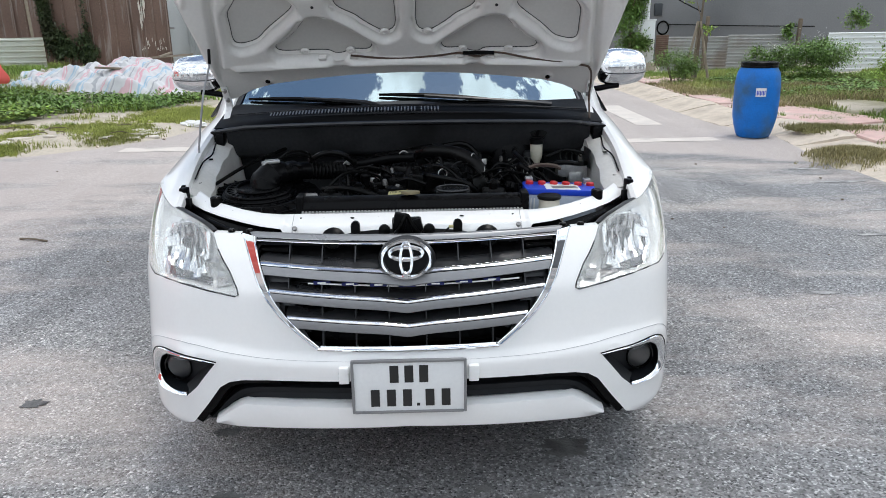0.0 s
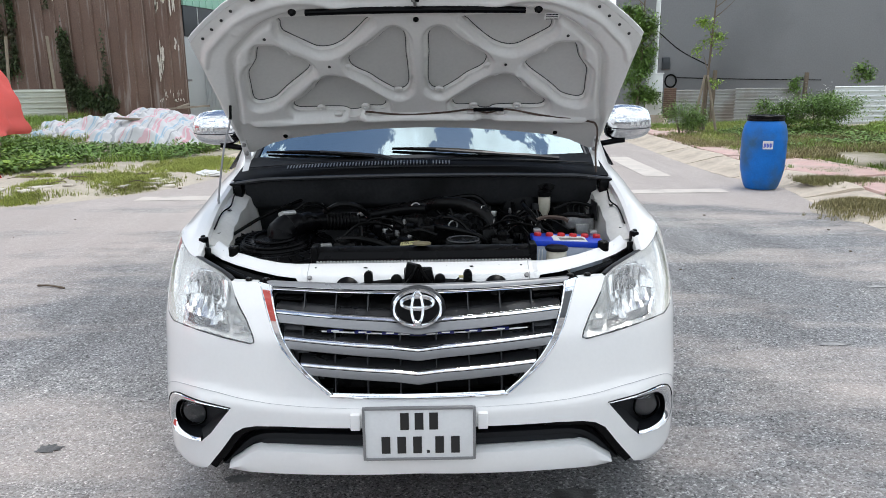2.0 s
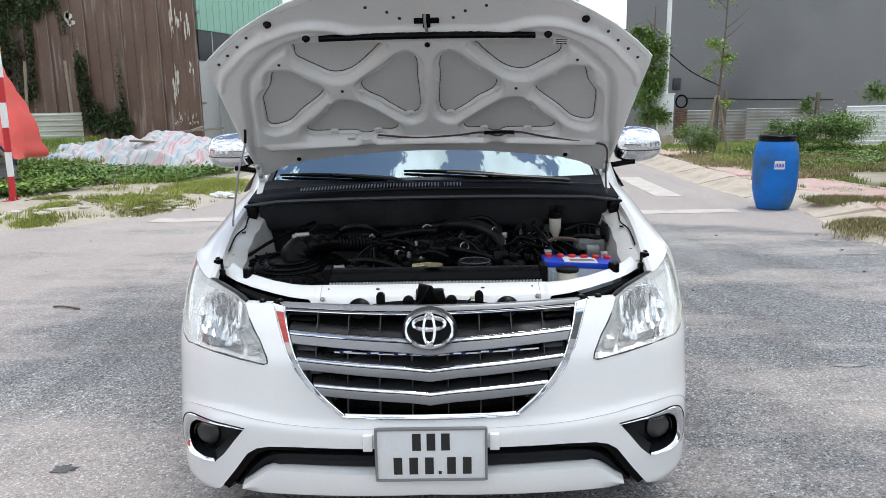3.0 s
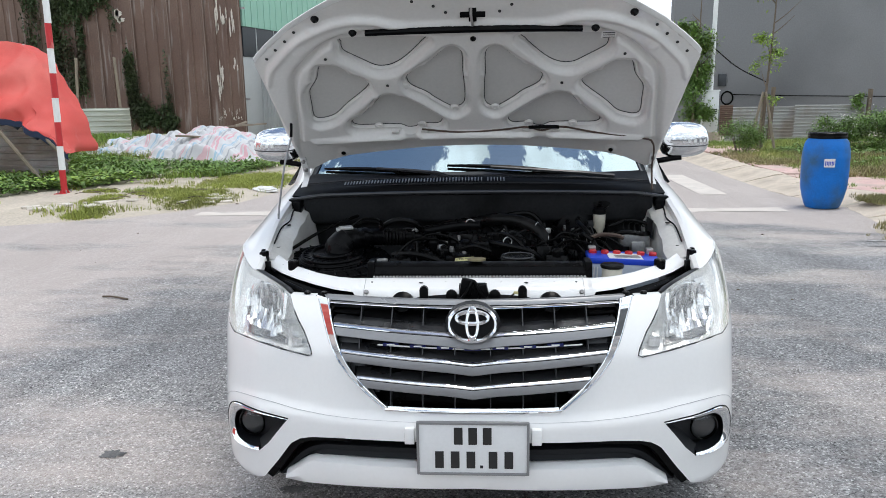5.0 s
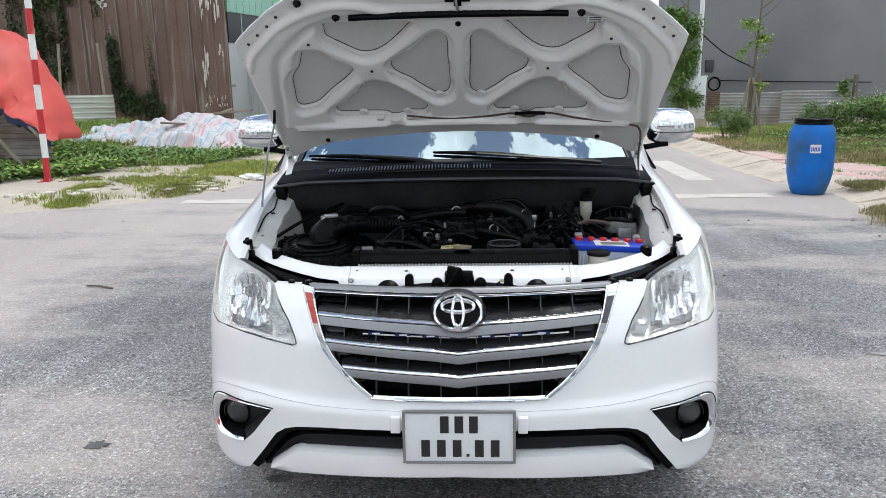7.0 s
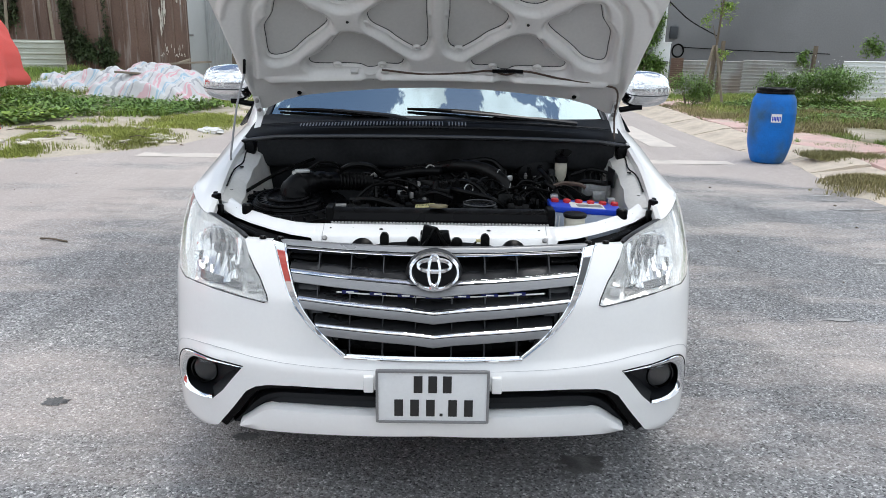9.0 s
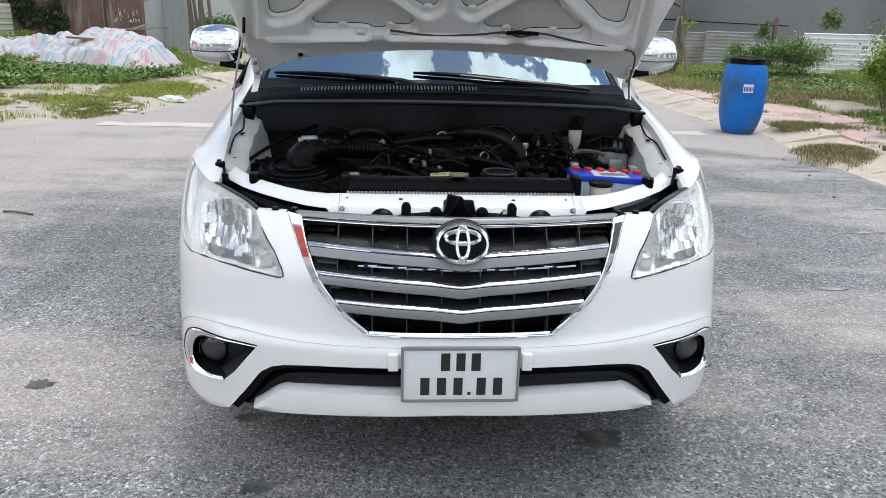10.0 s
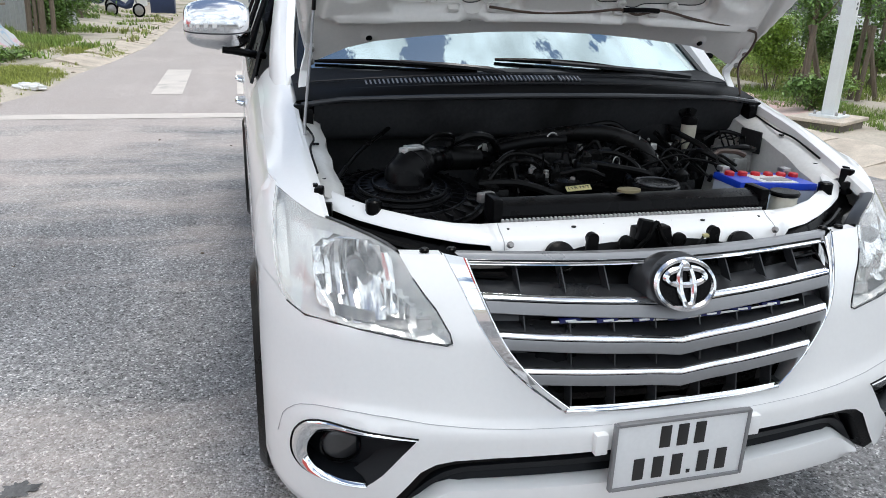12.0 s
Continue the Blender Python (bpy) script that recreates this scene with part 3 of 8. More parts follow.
def kerb_stone(length, seed):
    """A sloped, chipped concrete kerb stone, its low edge on the road's side."""
    prof = [(0, -0.05), (0, 0.024), (0.03, 0.034), (0.14, 0.052), (0.25, 0.075), (0.4, 0.106), (0.55, 0.138), (0.68, 0.15), (0.72, 0.14), (0.72, -0.05)]
    b = bm_new()
    rows = []
    for k in range(13):
        f = k / 12
        row = []
        for d, z in prof:
            ragged = .035 * noise.noise((d * 7, seed * 5, 2 if f < .5 else 8)) * max(0, abs(f - .5) * 2 - .6) * 2.5
            x = -length / 2 + length * f + ragged
            chip = .025 * max(0, noise.noise((x * 5 + seed * 9, d * 5, 3)) - .15)
            row.append((x, -d + (.03 * noise.noise((x * 4, seed * 3, d)) if d < .05 else 0), z + .009 * noise.noise((x * 6, d * 9, seed)) - chip - (.012 if k in (0, 12) and z > 0 else 0)))
        rows.append(row)
    vs = loft(b, rows)
    b.faces.new(vs[0][::-1])
    b.faces.new(vs[-1])
    return b


kerb_right = tagged(new("kerb_right"), "cracked sloping concrete kerb along the road", "kerb", kind="structure")
kerb_left = tagged(new("kerb_left"), "cracked sloping concrete kerb beside the empty plot", "kerb", kind="structure")
_stones = []
for i in range(5):
    me_ob = part("kerb_stone", kerb_stone((0.97, 0.95, 0.96, 0.93, 0.97)[i], i), CONCRETE, kerb_right)
    _stones.append(me_ob.data)
    me_ob.location = (60 + i, 200, -0.02)
rnd = random.Random(4)
for owner, line in ((kerb_right, [p for p in RIGHT_EDGE if p[1] < 45][0:][::-1]), (kerb_left, [p for p in LEFT_EDGE if p[1] > 12 and p[1] < 45][::-1])):
    for p, a in along(line, 1.0):
        if p.y > 40 or p.x > 15:
            continue
        st = new("kerb_stone", rnd.choice(_stones))
        st.parent = owner
        st.matrix_basis = pose(p.x, p.y, rnd.uniform(-0.04, -0.015), rnd.uniform(-2, 1.6), rnd.uniform(-1, 1), math.degrees(a) + rnd.uniform(-1.5, 1.5))
for st in list(kerb_right.children)[:5]:
    bpy.data.objects.remove(st)

pavement = tagged(new("pavement"), "faded pink concrete pavement slabs behind the kerb", "pavement", kind="structure")
for p, a in along([(5.5, 18), (5.34, 14.2), (5.25, 12.1), (5.22, 10.3), (5.25, 9.4), (5.52, 8.5), (5.55, 7.9), (5.4, 6.9), (5.3, 6.4)], 1.52):
    b = bm_new()
    box(b, (0, 0.65, 0.0), (1.49, 1.25, 0.1), bevel=0.012)
    sl = part("slab", b, PINK, pavement)
    sl.matrix_basis = pose(p.x, p.y, 0.075 + rnd.uniform(-0.012, 0.012), rnd.uniform(-0.7, 0.7), rnd.uniform(-0.7, 0.7), math.degrees(a))


# ---- the car: a white seven-seater with its bonnet up ----
car = thing("car", "white seven-seat family car with its bonnet propped open", "car")
FZ = (.2, .3, .42, .53, .59, .66, .74, .82, .885, .93, .97, 1.0)
FY = (.05, .036, .025, .025, .042, .055, .071, .115, .17, .215, .26, .31)
FINE_Z = np.linspace(.1, 1.1, 401)
_pad = np.interp(np.linspace(.05, 1.15, 441), FZ, FY)
_win = np.exp(-(np.arange(-20, 21) * .0025 / .018) ** 2 / 2)
FINE_Y = np.convolve(_pad, _win / _win.sum(), "valid")


def nose_y(x, z):
    """How far back the car's front skin lies at x, z."""
    x = min(abs(x), 0.8849)
    y = float(np.interp(z, FINE_Z, FINE_Y)) + 0.2 * x * x
    if x > 0.66:
        y += 0.30 * (1 - math.sqrt(max(0, 1 - ((x - 0.66) / 0.225) ** 2)))
    return y


def nose(d=0.0):
    return lambda u, v: (u, nose_y(u, v) + d, v)


NOSE_X = [0.03 * k for k in range(0, 22)] + [0.66 + 0.225 * math.sin(math.radians(a)) for a in (8, 16, 24, 32, 40, 48, 56, 63, 70, 77, 83, 88)]

GRILLE = [(0, .575), (.274, .577), (.33, .62), (.376, .661), (.415, .71), (.445, .762), (.474, .833), (.497, .885)]
LAMP_IN = [(.591, .886), (.57, .846), (.55, .817), (.529, .79), (.505, .745), (.501, .727)]
LAMP_LOW = [(.512, .7215), (.6, .735), (.68, .75), (.735, .756), (.79, .755), (.825, .768)]
LAMP_OUT = [(.839, .795), (.845, .849), (.845, .89), (.84, .935), (.83, .978)]
LAMP_TOP = [(.795, .9605), (.756, .944), (.707, .934), (.651, .9155), (.618, .9015)]
INTAKE_TOP = [(.675, .312), (.62, .381), (.572, .446), (.54, .466), (.5, .475), (.42, .48), (0, .487)]
FOG = [(.577, .527), (.66, .538), (.72, .545), (.765, .544), (.80, .526), (.822, .49), (.831, .45), (.829, .42), (.815, .403), (.79, .398), (.735, .403), (.682, .408), (.65, .437), (.612, .485)]
FOG_INNER = [(.59, .5225), (.66, .522), (.715, .523), (.75, .518), (.778, .502), (.793, .475), (.799, .45), (.798, .432), (.79, .4185), (.775, .4125), (.73, .411), (.688, .4145)]

# bumper: one skin round grille, lamps and intake
outline = GRILLE + [(.515, .887), (.56, .886)] + LAMP_IN + LAMP_LOW + [(.846, .788), (.868, .80), (.8845, .80), (.8845, .5), (.884, .31), (.865, .285), (.82, .272), (.75, .28)] + INTAKE_TOP


def crease_z(u):
    """Height of the pressed line over the lower bumper."""
    return float(np.interp(u, (0, .19, .35, .45, .553, .63, .69, .735, .777, .808, .822, .836, .845, .85, .857, .884), (.542, .542, .543, .547, .557, .57, .577, .577, .57, .555, .542, .522, .502, .477, .44, .36)))


def bumper_skin(u, v):
    x, y, z = u, nose_y(u, v), v
    crease = crease_z(u)
    y -= 0.006 * math.exp(-((v - crease) / .008) ** 2) * (1 if u > .05 else .6)
    if v < crease:
        y -= 0.010 * min(1, (crease - v) / .012)
    if v < .31:
        y += (.31 - v) * .8
    return (x, y, z)


bm = mirrored(patch(outline, bumper_skin, holes=[FOG], step=0.013, us=NOSE_X))
bumper = part("front_bumper", bm, WHITE, car)
# thin grey tube on the pressed crease, its shade put in as colour
for s in (1, -1):
    bm = bm_new()
    pts = [(s * u, bumper_skin(u, crease_z(u) + .001)[1] - .0005, crease_z(u) + .001) for u in list(np.linspace(.16, .80, 36)) + list(np.linspace(.81, .857, 24))]
    tube(bm, pts, [.0004 + .0006 * min(1, k / 25) for k in range(60)], 6)
    part("pressed_line", bm, SEAM_CREASE, bumper)
# bumper's return to the wheel arch
for s in (1, -1):
    bm = bm_new()
    rows = []
    for k in range(6):
        y = .48 + .03 * k
        rows.append([(s * (.8845 - .006 * (k / 5) ** 2), y + (.03 * (z - .3) if k == 5 else 0), z) for z in (.31, .4, .5, .6, .7, .8)])
    loft(bm, rows)
    if s > 0:
        bmesh.ops.reverse_faces(bm, faces=bm.faces)
    part("bumper_side", bm, WHITE, bumper)

# lower lip
bm = bm_new()
rows = []
for k in range(-24, 25):
    x = .6 * k / 24
    e = max(0, abs(x) - .51) / .09
    top, low = .394 + .004 * (1 - abs(x) / .6) - .062 * e, .318 - .02 * abs(x) / .6 + .008 * e * e
    y = nose_y(x, .35)
    rows.append([(x, y + .055, top + .002), (x, y + .012, top + .003), (x, y - .004, top - .006), (x, y - .008, (top + low) / 2), (x, y + .002, low + .008), (x, y + .014, low), (x, y + .08, low + .004)])
vs = loft(bm, rows)
bm.faces.new(vs[0][::-1])
bm.faces.new(vs[-1])
part("lower_lip", bm, WHITE, bumper)

# dark lower intake, with a stepped spoiler blade in it
bm = mirrored(patch([(0, .32), (.60, .318), (.645, .33), (.62, .385), (.575, .455), (.5, .482), (0, .492)], nose(.085), step=0.04))
part("lower_grille", bm, BLACK, bumper)
for s in (1, -1):
    bm = bm_new()
    hi = spline([(0, 0, .452), (.2, 0, .45), (.42, 0, .445), (.5, 0, .434), (.55, 0, .404), (.6, 0, .348), (.632, 0, .313)], 5)
    lo = spline([(0, 0, .4), (.2, 0, .4), (.42, 0, .397), (.485, 0, .39), (.525, 0, .364), (.565, 0, .33), (.59, 0, .31)], 5)
    rows = []
    for p, q in zip(hi, lo):
        row = []
        for t, d in ((0, .06), (.03, .03), (.1, .024), (.48, .03), (.52, .04), (.9, .03), (1, .05)):
            m = p.lerp(q, t)
            row.append((s * m.x, nose_y(m.x, m.z) + d, m.z))
        rows.append(row)
    loft(bm, rows)
    part("intake_blade", bm, CHARCOAL, bumper)
for s in (1, -1):
    bm = bm_new()
    rows = []
    pts = [(.668, .322), (.664, .326), (.62, .381), (.572, .446), (.54, .466), (.5, .475), (.4, .482)]
    for x, z in spline([(p[0], 0, p[1]) for p in pts], 4) and [(q.x, q.z) for q in spline([(p[0], 0, p[1]) for p in pts], 4)]:
        y = nose_y(x, z)
        rows.append([(s * x, y - .006, z + .003), (s * (x - .018), y - .002, z - .014), (s * (x - .03), y + .04, z - .02)])
    loft(bm, rows)
    part("intake_edge", bm, BLACK, bumper)

# bolts at the bumper's ears
for s in (1, -1):
    for x, y, z in ((.535, .243, .887), (.478, .232, .889)):
        bm = bm_new()
        turned(bm, [(.011, 0), (.011, .006), (.007, .009)], 12, Matrix.Translation((s * x, y, z)))
        part("clip", bm, RUBBER, bumper)
    bm = bm_new()
    loft(bm, [[(s * x, nose_y(x, .886), .8855), (s * x, nose_y(x, .886) + .028, .886)] for x in (.502, .53, .56, .588)])
    part("bumper_ear", bm, WHITE, bumper)

# ---- grille ----
grille = new("grille")
grille.parent = car
bm = mirrored(patch([(0, .57), (.27, .575), (.42, .71), (.49, .88), (.47, .9), (0, .9)], nose(.075), step=0.05))
part("grille_backing", bm, BLACK, grille)


def strip(line, inner, d0, d1, name, mat_, mirror=True, steps=5, profile=None):
    """A raised trim strip between two lines on the nose, domed across."""
    b = bm_new()
    a = spline([(p[0], 0, p[1]) for p in line], steps)
    c = spline([(p[0], 0, p[1]) for p in inner], steps)
    rows = []
    for p, q in zip(a, c):
        row = []
        for t, lift in profile or ((0, d0), (.08, d1 * .75), (.35, d1), (.7, d1 * .9), (.93, d1 * .6), (1, d0)):
            m = p.lerp(q, t)
            row.append((m.x, nose_y(m.x, m.z) - lift, m.z))
        rows.append(row)
    loft(b, rows)
    bmesh.ops.recalc_face_normals(b, faces=b.faces)
    if mirror and min(p[0] for p in line) > .01:
        part(name, flipped(b.copy()), mat_, grille)
        mirror = False
    if mirror:
        b = mirrored(b)
        bmesh.ops.recalc_face_normals(b, faces=b.faces)
    return part(name, b, mat_, grille)


strip([(.499, .887), (.474, .833), (.445, .762), (.415, .71), (.376, .661), (.33, .62), (.27, .573)],
      [(.452, .885), (.437, .833), (.412, .767), (.386, .717), (.350, .671), (.311, .632), (.258, .590)], -.02, .012, "chrome_surround", CHROME, profile=((0, -.014), (.06, -.003), (.84, .0165)))
strip([(.4614, .8855), (.4444, .833), (.4186, .766), (.3918, .7156), (.3552, .669), (.3148, .6296), (.2604, .5866)],
      [(.452, .885), (.437, .833), (.412, .767), (.386, .717), (.350, .671), (.311, .632), (.258, .590)], 0, 0, "chrome_lip", CHROME, profile=((0, .0165), (.3, .0195), (.7, .0185), (.95, .012), (1, -.04)))
strip([(.502, .889), (.477, .833), (.448, .761), (.418, .708), (.379, .659), (.333, .618), (.273, .571)],
      [(.496, .887), (.471, .833), (.442, .762), (.412, .71), (.374, .662), (.328, .621), (.269, .574)], 0, 0, "chrome_edge", CHROME, profile=((0, -.01), (.2, -.003), (.7, -.001), (1, -.006)))
strip([(.267, .573), (.18, .572), (.09, .571), (0, .571)], [(.262, .589), (.18, .588), (.09, .588), (0, .588)], -.02, .012, "chrome_base", CHROME)
# top rail
strip([(.475, .891), (.35, .889), (.2, .887), (0, .886)], [(.46, .878), (.35, .876), (.2, .873), (0, .871)], -.01, .004, "top_rail", RAIL)
strip([(.46, .876), (.35, .874), (.2, .871), (0, .869)], [(.458, .870), (.35, .868), (.2, .865), (0, .863)], -.01, .012, "top_rail_chrome", CHROME)
for xe, ze, zc in ((.433, .823, .802), (.407, .752, .727), (.357, .677, .658)):
    xs = [xe, xe * .8, xe * .6, xe * .4, xe * .22, 0]
    line = [(x, zc + (ze - zc) * (x / xe) ** 1.15 - (.004 if x == 0 else 0)) for x in xs]
    strip([(x, z + .008) for x, z in line], [(x + .004 * (x > 0), z) for x, z in line], 0, 0, "bar_top", SMOKE, profile=((0, -.045), (1, .006)))
    strip([(x, z) for x, z in line], [(x - .004 * (x > 0), z - .0125) for x, z in line], 0, 0, "chrome_bar", CHROME, profile=((0, .004), (.12, .009), (.35, .0135), (.6, .0155), (.82, .0145), (1, .01)))
    strip([(x - .004 * (x > 0), z - .0127) for x, z in line], [(x - .014 * (x > 0), z - .038 - .003 * (1 - x / xe)) for x, z in line], 0, 0, "satin_bar", SATIN, profile=((0, .014), (.1, .015), (.9, .012), (1, .008), (1.08, -.03)))
# thin upright fins
for s in (1, -1):
    for z0, z1, xm in ((.865, .83, .42), (.77, .752, .37), (.7, .675, .34), (.63, .59, .26)):
        for k in range(1, 6):
            x = s * .098 * (k - .45)
            if abs(x) < xm:
                bm = bm_new()
                zz0, zz1 = z0 + .02 * abs(x), z1 - .012
                loft(bm, [[(x - .0015, nose_y(x, z) + .035, z), (x - .0015, nose_y(x, z) - .0, z), (x + .0015, nose_y(x, z) - .0, z), (x + .0015, nose_y(x, z) + .035, z)] for z in (zz1, zz0)], True)
                part("grille_fin", bm, SMOKE, grille)
# grey end cheeks behind the bars
for s in (1, -1):
    for z0, z1, x0, x1 in ((.805, .757, .35, .43), (.735, .69, .335, .40), (.66, .61, .29, .345)):
        bm = patch([(x0, z1), (x1 - .02, z1), (x1, z0), (x0 - .01, z0)], nose(.03), step=.03)
        if s < 0:
            bm = flipped(bm)
        part("grille_cheek", bm, SMOKE, grille)
# string of small blue lamps
for k in range(-3, 4):
    x = .083 * k
    z = .758 + .03 * abs(x)
    b = bm_new()
    box(b, (x, nose_y(x, z) + .005, z), (.05, .016, .011), bevel=.003)
    lamp = part("running_lamp", b, BLUELENS, grille)
    b = bm_new()
    box(b, (x, nose_y(x, z) - .0045, z + .001), (.024, .004, .004), bevel=.001)
    part("diode", b, POLEWHITE, grille)
bm = bm_new()
tube(bm, [(x, nose_y(x, .755) + .004, .755 + .03 * abs(x)) for x in np.linspace(-.29, .33, 24)], .0025, 6)
part("lamp_cable", bm, LABEL, grille)


def ring(b, c, rx, rz, w, depth, n=48, tilt=0.0):
    """An oval ring facing forward, w wide and domed."""
    rows = []
    for k in range(n):
        a = 2 * math.pi * k / n
        ca, sa = math.cos(a), math.sin(a)
        row = []
        for t in range(6):
            h = 2 * math.pi * t / 6
            r = w / 2 * math.cos(h)
            row.append((c[0] + (rx + r) * ca, c[1] - depth * math.sin(h) + tilt * (rz * sa), c[2] + (rz + r) * sa))
        rows.append(row)
    vs = loft(b, rows + [rows[0]], True)
    bmesh.ops.remove_doubles(b, verts=b.verts, dist=1e-6)
    return b


EC = (0.0, .072, .84)
bm = bm_new()
turned(bm, [(.086, -.04), (.08, .018), (.074, .03), (.066, .032)], 48, Matrix.Translation((EC[0], EC[1] + .05, EC[2] - .01)) @ Matrix.Rotation(radians(90 - 24), 4, "X") @ Matrix.Diagonal((1, .79, 1, 1)))
part("emblem_base", bm, SMOKE, grille)
bm = bm_new()
ring(bm, (0, EC[1] + .001, EC[2]), .069, .0485, .012, .008, tilt=.45)
part("emblem_oval", bm, DULLCHROME, grille)
bm = bm_new()
turned(bm, [(.064, 0), (.063, .003)], 48, Matrix.Translation((0, EC[1] + .004, EC[2])) @ Matrix.Rotation(radians(90 - 24), 4, "X") @ Matrix.Diagonal((1, .74, 1, 1)))
part("emblem_face", bm, BLACK, grille)
bm = bm_new()
ring(bm, (0, EC[1] - .003 + .007, EC[2] + .016), .047, .0165, .0145, .008, tilt=.45)
part("emblem_band", bm, DULLCHROME, grille)
bm = bm_new()
ring(bm, (0, EC[1] - .004, EC[2] + .001), .0165, .0405, .0145, .008, tilt=.45)
part("emblem_loop", bm, DULLCHROME, grille)

# ---- number plate ----
plate = thing("number_plate", "white number plate in a thin grey frame", "number plate", at=(0, 0, .474))
plate.parent = car
del plate["label"], plate["category"]
bm = bm_new()
box(bm, (0, .004, 0), (.328, .006, .160), bevel=.002)
part("plate_face", bm, PLATE, plate)
bm = bm_new()
for s in (1, -1):
    box(bm, (s * .164, .003, 0), (.008, .014, .168), bevel=.003)
    box(bm, (0, .003, s * .081), (.322, .014, .008), bevel=.003)
part("plate_frame", bm, SATIN, plate)
for row, xs in ((.04, (-.043, .0, .043)), (-.036, (-.1, -.053, -.006, .06, .107))):
    for x in xs:
        bm = bm_new()
        box(bm, (x, .0, row), (.026, .002, .054), bevel=.0008)
        part("bar", bm, INK, plate)
bm = bm_new()
box(bm, (.026, .0, -.058), (.009, .002, .009), bevel=.0008)
part("bar", bm, INK, plate)
for s in (1, -1):
    bm = bm_new()
    box(bm, (s * .19, .018, .032), (.03, .02, .05), bevel=.004)
    part("plate_bracket", bm, WHITE, plate)

# ---- headlamps ----
LAMP = LAMP_IN + LAMP_LOW + LAMP_OUT + LAMP_TOP
LAMP_O = rounded(LAMP, 3, keep=(0, 16))


for s in (1, -1):
    lamp = new("headlamp")
    lamp.parent = car
    tagged(lamp, "clear headlamp with a hazed lens and bright reflector")
    fx = (lambda b: b) if s > 0 else flipped
    bm = patch(LAMP_O, nose(-.003), step=.022, us=NOSE_X)
    ob = part("lens", fx(thicken(bm, .003)), HAZED, lamp)
    ob.visible_shadow = False
    # the housing: a shell behind the lens with the reflector bowl let into it
    cx, cz, cr = .684, .830, .08
    edge = np.array(dense(LAMP_O, .01))
    def shell(u, v):
        away = float(np.min(np.hypot(edge[:, 0] - u, edge[:, 1] - v)))
        y = nose_y(u, v) + .004 + min(.055, away * 1.6)
        r = math.hypot((u - cx) / cr, (v - cz) / (cr * .93))
        if r < 1:
            y += .075 * (1 - r * r) + .014
        elif r < 1.1:
            y -= .006
        y += .0022 * math.sin((v - .35 * u) * 520 + 2 * noise.noise((u * 20, v * 9, 2))) * step_up((u - cx - .08) / .015)
        return (u, y, v)
    inner = [(.67 + (p[0] - .67) * .997, .84 + (p[1] - .84) * .995) for p in LAMP_O]
    bm = patch(inner, shell, step=.012, us=[.5 + .012 * k for k in range(30)])
    part("housing", fx(bm), HOUSING, lamp)
    # reflector: upright facets set in a bowl
    rnd = random.Random(8)
    for k in range(7):
        xa, xb = cx + cr * (-1 + 2 * k / 7), cx + cr * (-1 + 2 * (k + 1) / 7)
        half = cr * .93 * math.sqrt(max(.02, 1 - min(abs((xa - cx) / cr), abs((xb - cx) / cr)) ** 2 * .96))
        n = 4 if k > 3 else 2
        for j in range(n):
            za, zb = cz - half + 2 * half * j / n, cz - half + 2 * half * (j + 1) / n
            tx, tz = rnd.uniform(-.006, .006), rnd.uniform(-.004, .004)
            rows = []
            for q in range(4):
                z = za + (zb - za) * q / 3
                row = []
                for f in (0, .33, .67, 1):
                    x = xa + (xb - xa) * f
                    r2 = min(1, ((x - cx) / cr) ** 2 + ((z - cz) / (cr * .93)) ** 2)
                    row.append((x, nose_y(x, z) + .018 + .072 * (1 - r2) + tx * (f - .5) * 2 + tz * (q / 1.5 - 1) - .004 * math.sin(math.pi * f), z))
                rows.append(row)
            bm = bm_new()
            loft(bm, rows)
            part("reflector_facet", fx(bm), REFLECTOR, lamp, angle=50)
    bm = bm_new()
    turned(bm, [(.019, 0), (.022, .012), (.020, .03), (.006, .04)], 20, Matrix.Translation((cx - .004, nose_y(cx, cz) + .085, cz + .018)) @ Matrix.Rotation(radians(90), 4, "X"))
    part("bulb_shield", fx(bm), SMOKE, lamp)
    bm = bm_new()
    ring(bm, (cx, nose_y(cx, cz) + .03, cz), cr, cr * .93, .006, .004)
    for v in bm.verts:
        v.co.y += nose_y(v.co.x, v.co.z) - nose_y(cx, cz)
    part("reflector_rim", fx(bm), CHROME, lamp)
    # stepped facets beside the bowl and the small parking lamp at the tip
    for k in range(5):
        x = .575 + .013 * k
        zl, zh = .748 + .01 * k, .795 + .011 * k
        bm = bm_new()
        y = nose_y(x, .77) + .022
        loft(bm, [[(x, y + .014, z), (x + .006, y, z), (x + .012, y + .014, z)] for z in (zl, (zl + zh) / 2, zh)])
        part("facet", fx(bm), REFLECTOR, lamp, smooth=False)
    bm = bm_new()
    box(bm, (.553, nose_y(.553, .752) + .02, .757), (.035, .02, .03), bevel=.004)
    part("side_lamp", fx(bm), REFLECTOR, lamp)
    # dark strip under the bowl and the flange along the lens's upper edge
    bm = bm_new()
    loft(bm, [[(x, nose_y(x, z) + .014, z), (x, nose_y(x, z + .016) + .03, z + .017)] for x, z in ((.585, .7425), (.62, .75), (.66, .758), (.70, .764), (.735, .768))])
    part("lower_trim", fx(bm), SMOKE, lamp)
    bm = bm_new()
    loft(bm, [[(x, nose_y(x, z) + .001, z + .002), (x - .008, nose_y(x, z) + .012, z + .001), (x - .014, nose_y(x, z) + .03, z - .006), (x - .016, nose_y(x, z) + .04, z - .03)] for x, z in LAMP_TOP[1:] + [(.598, .889)]])
    part("lens_flange", fx(bm), SMOKE, lamp)
    # black seal along the lower edge
    bm = bm_new()
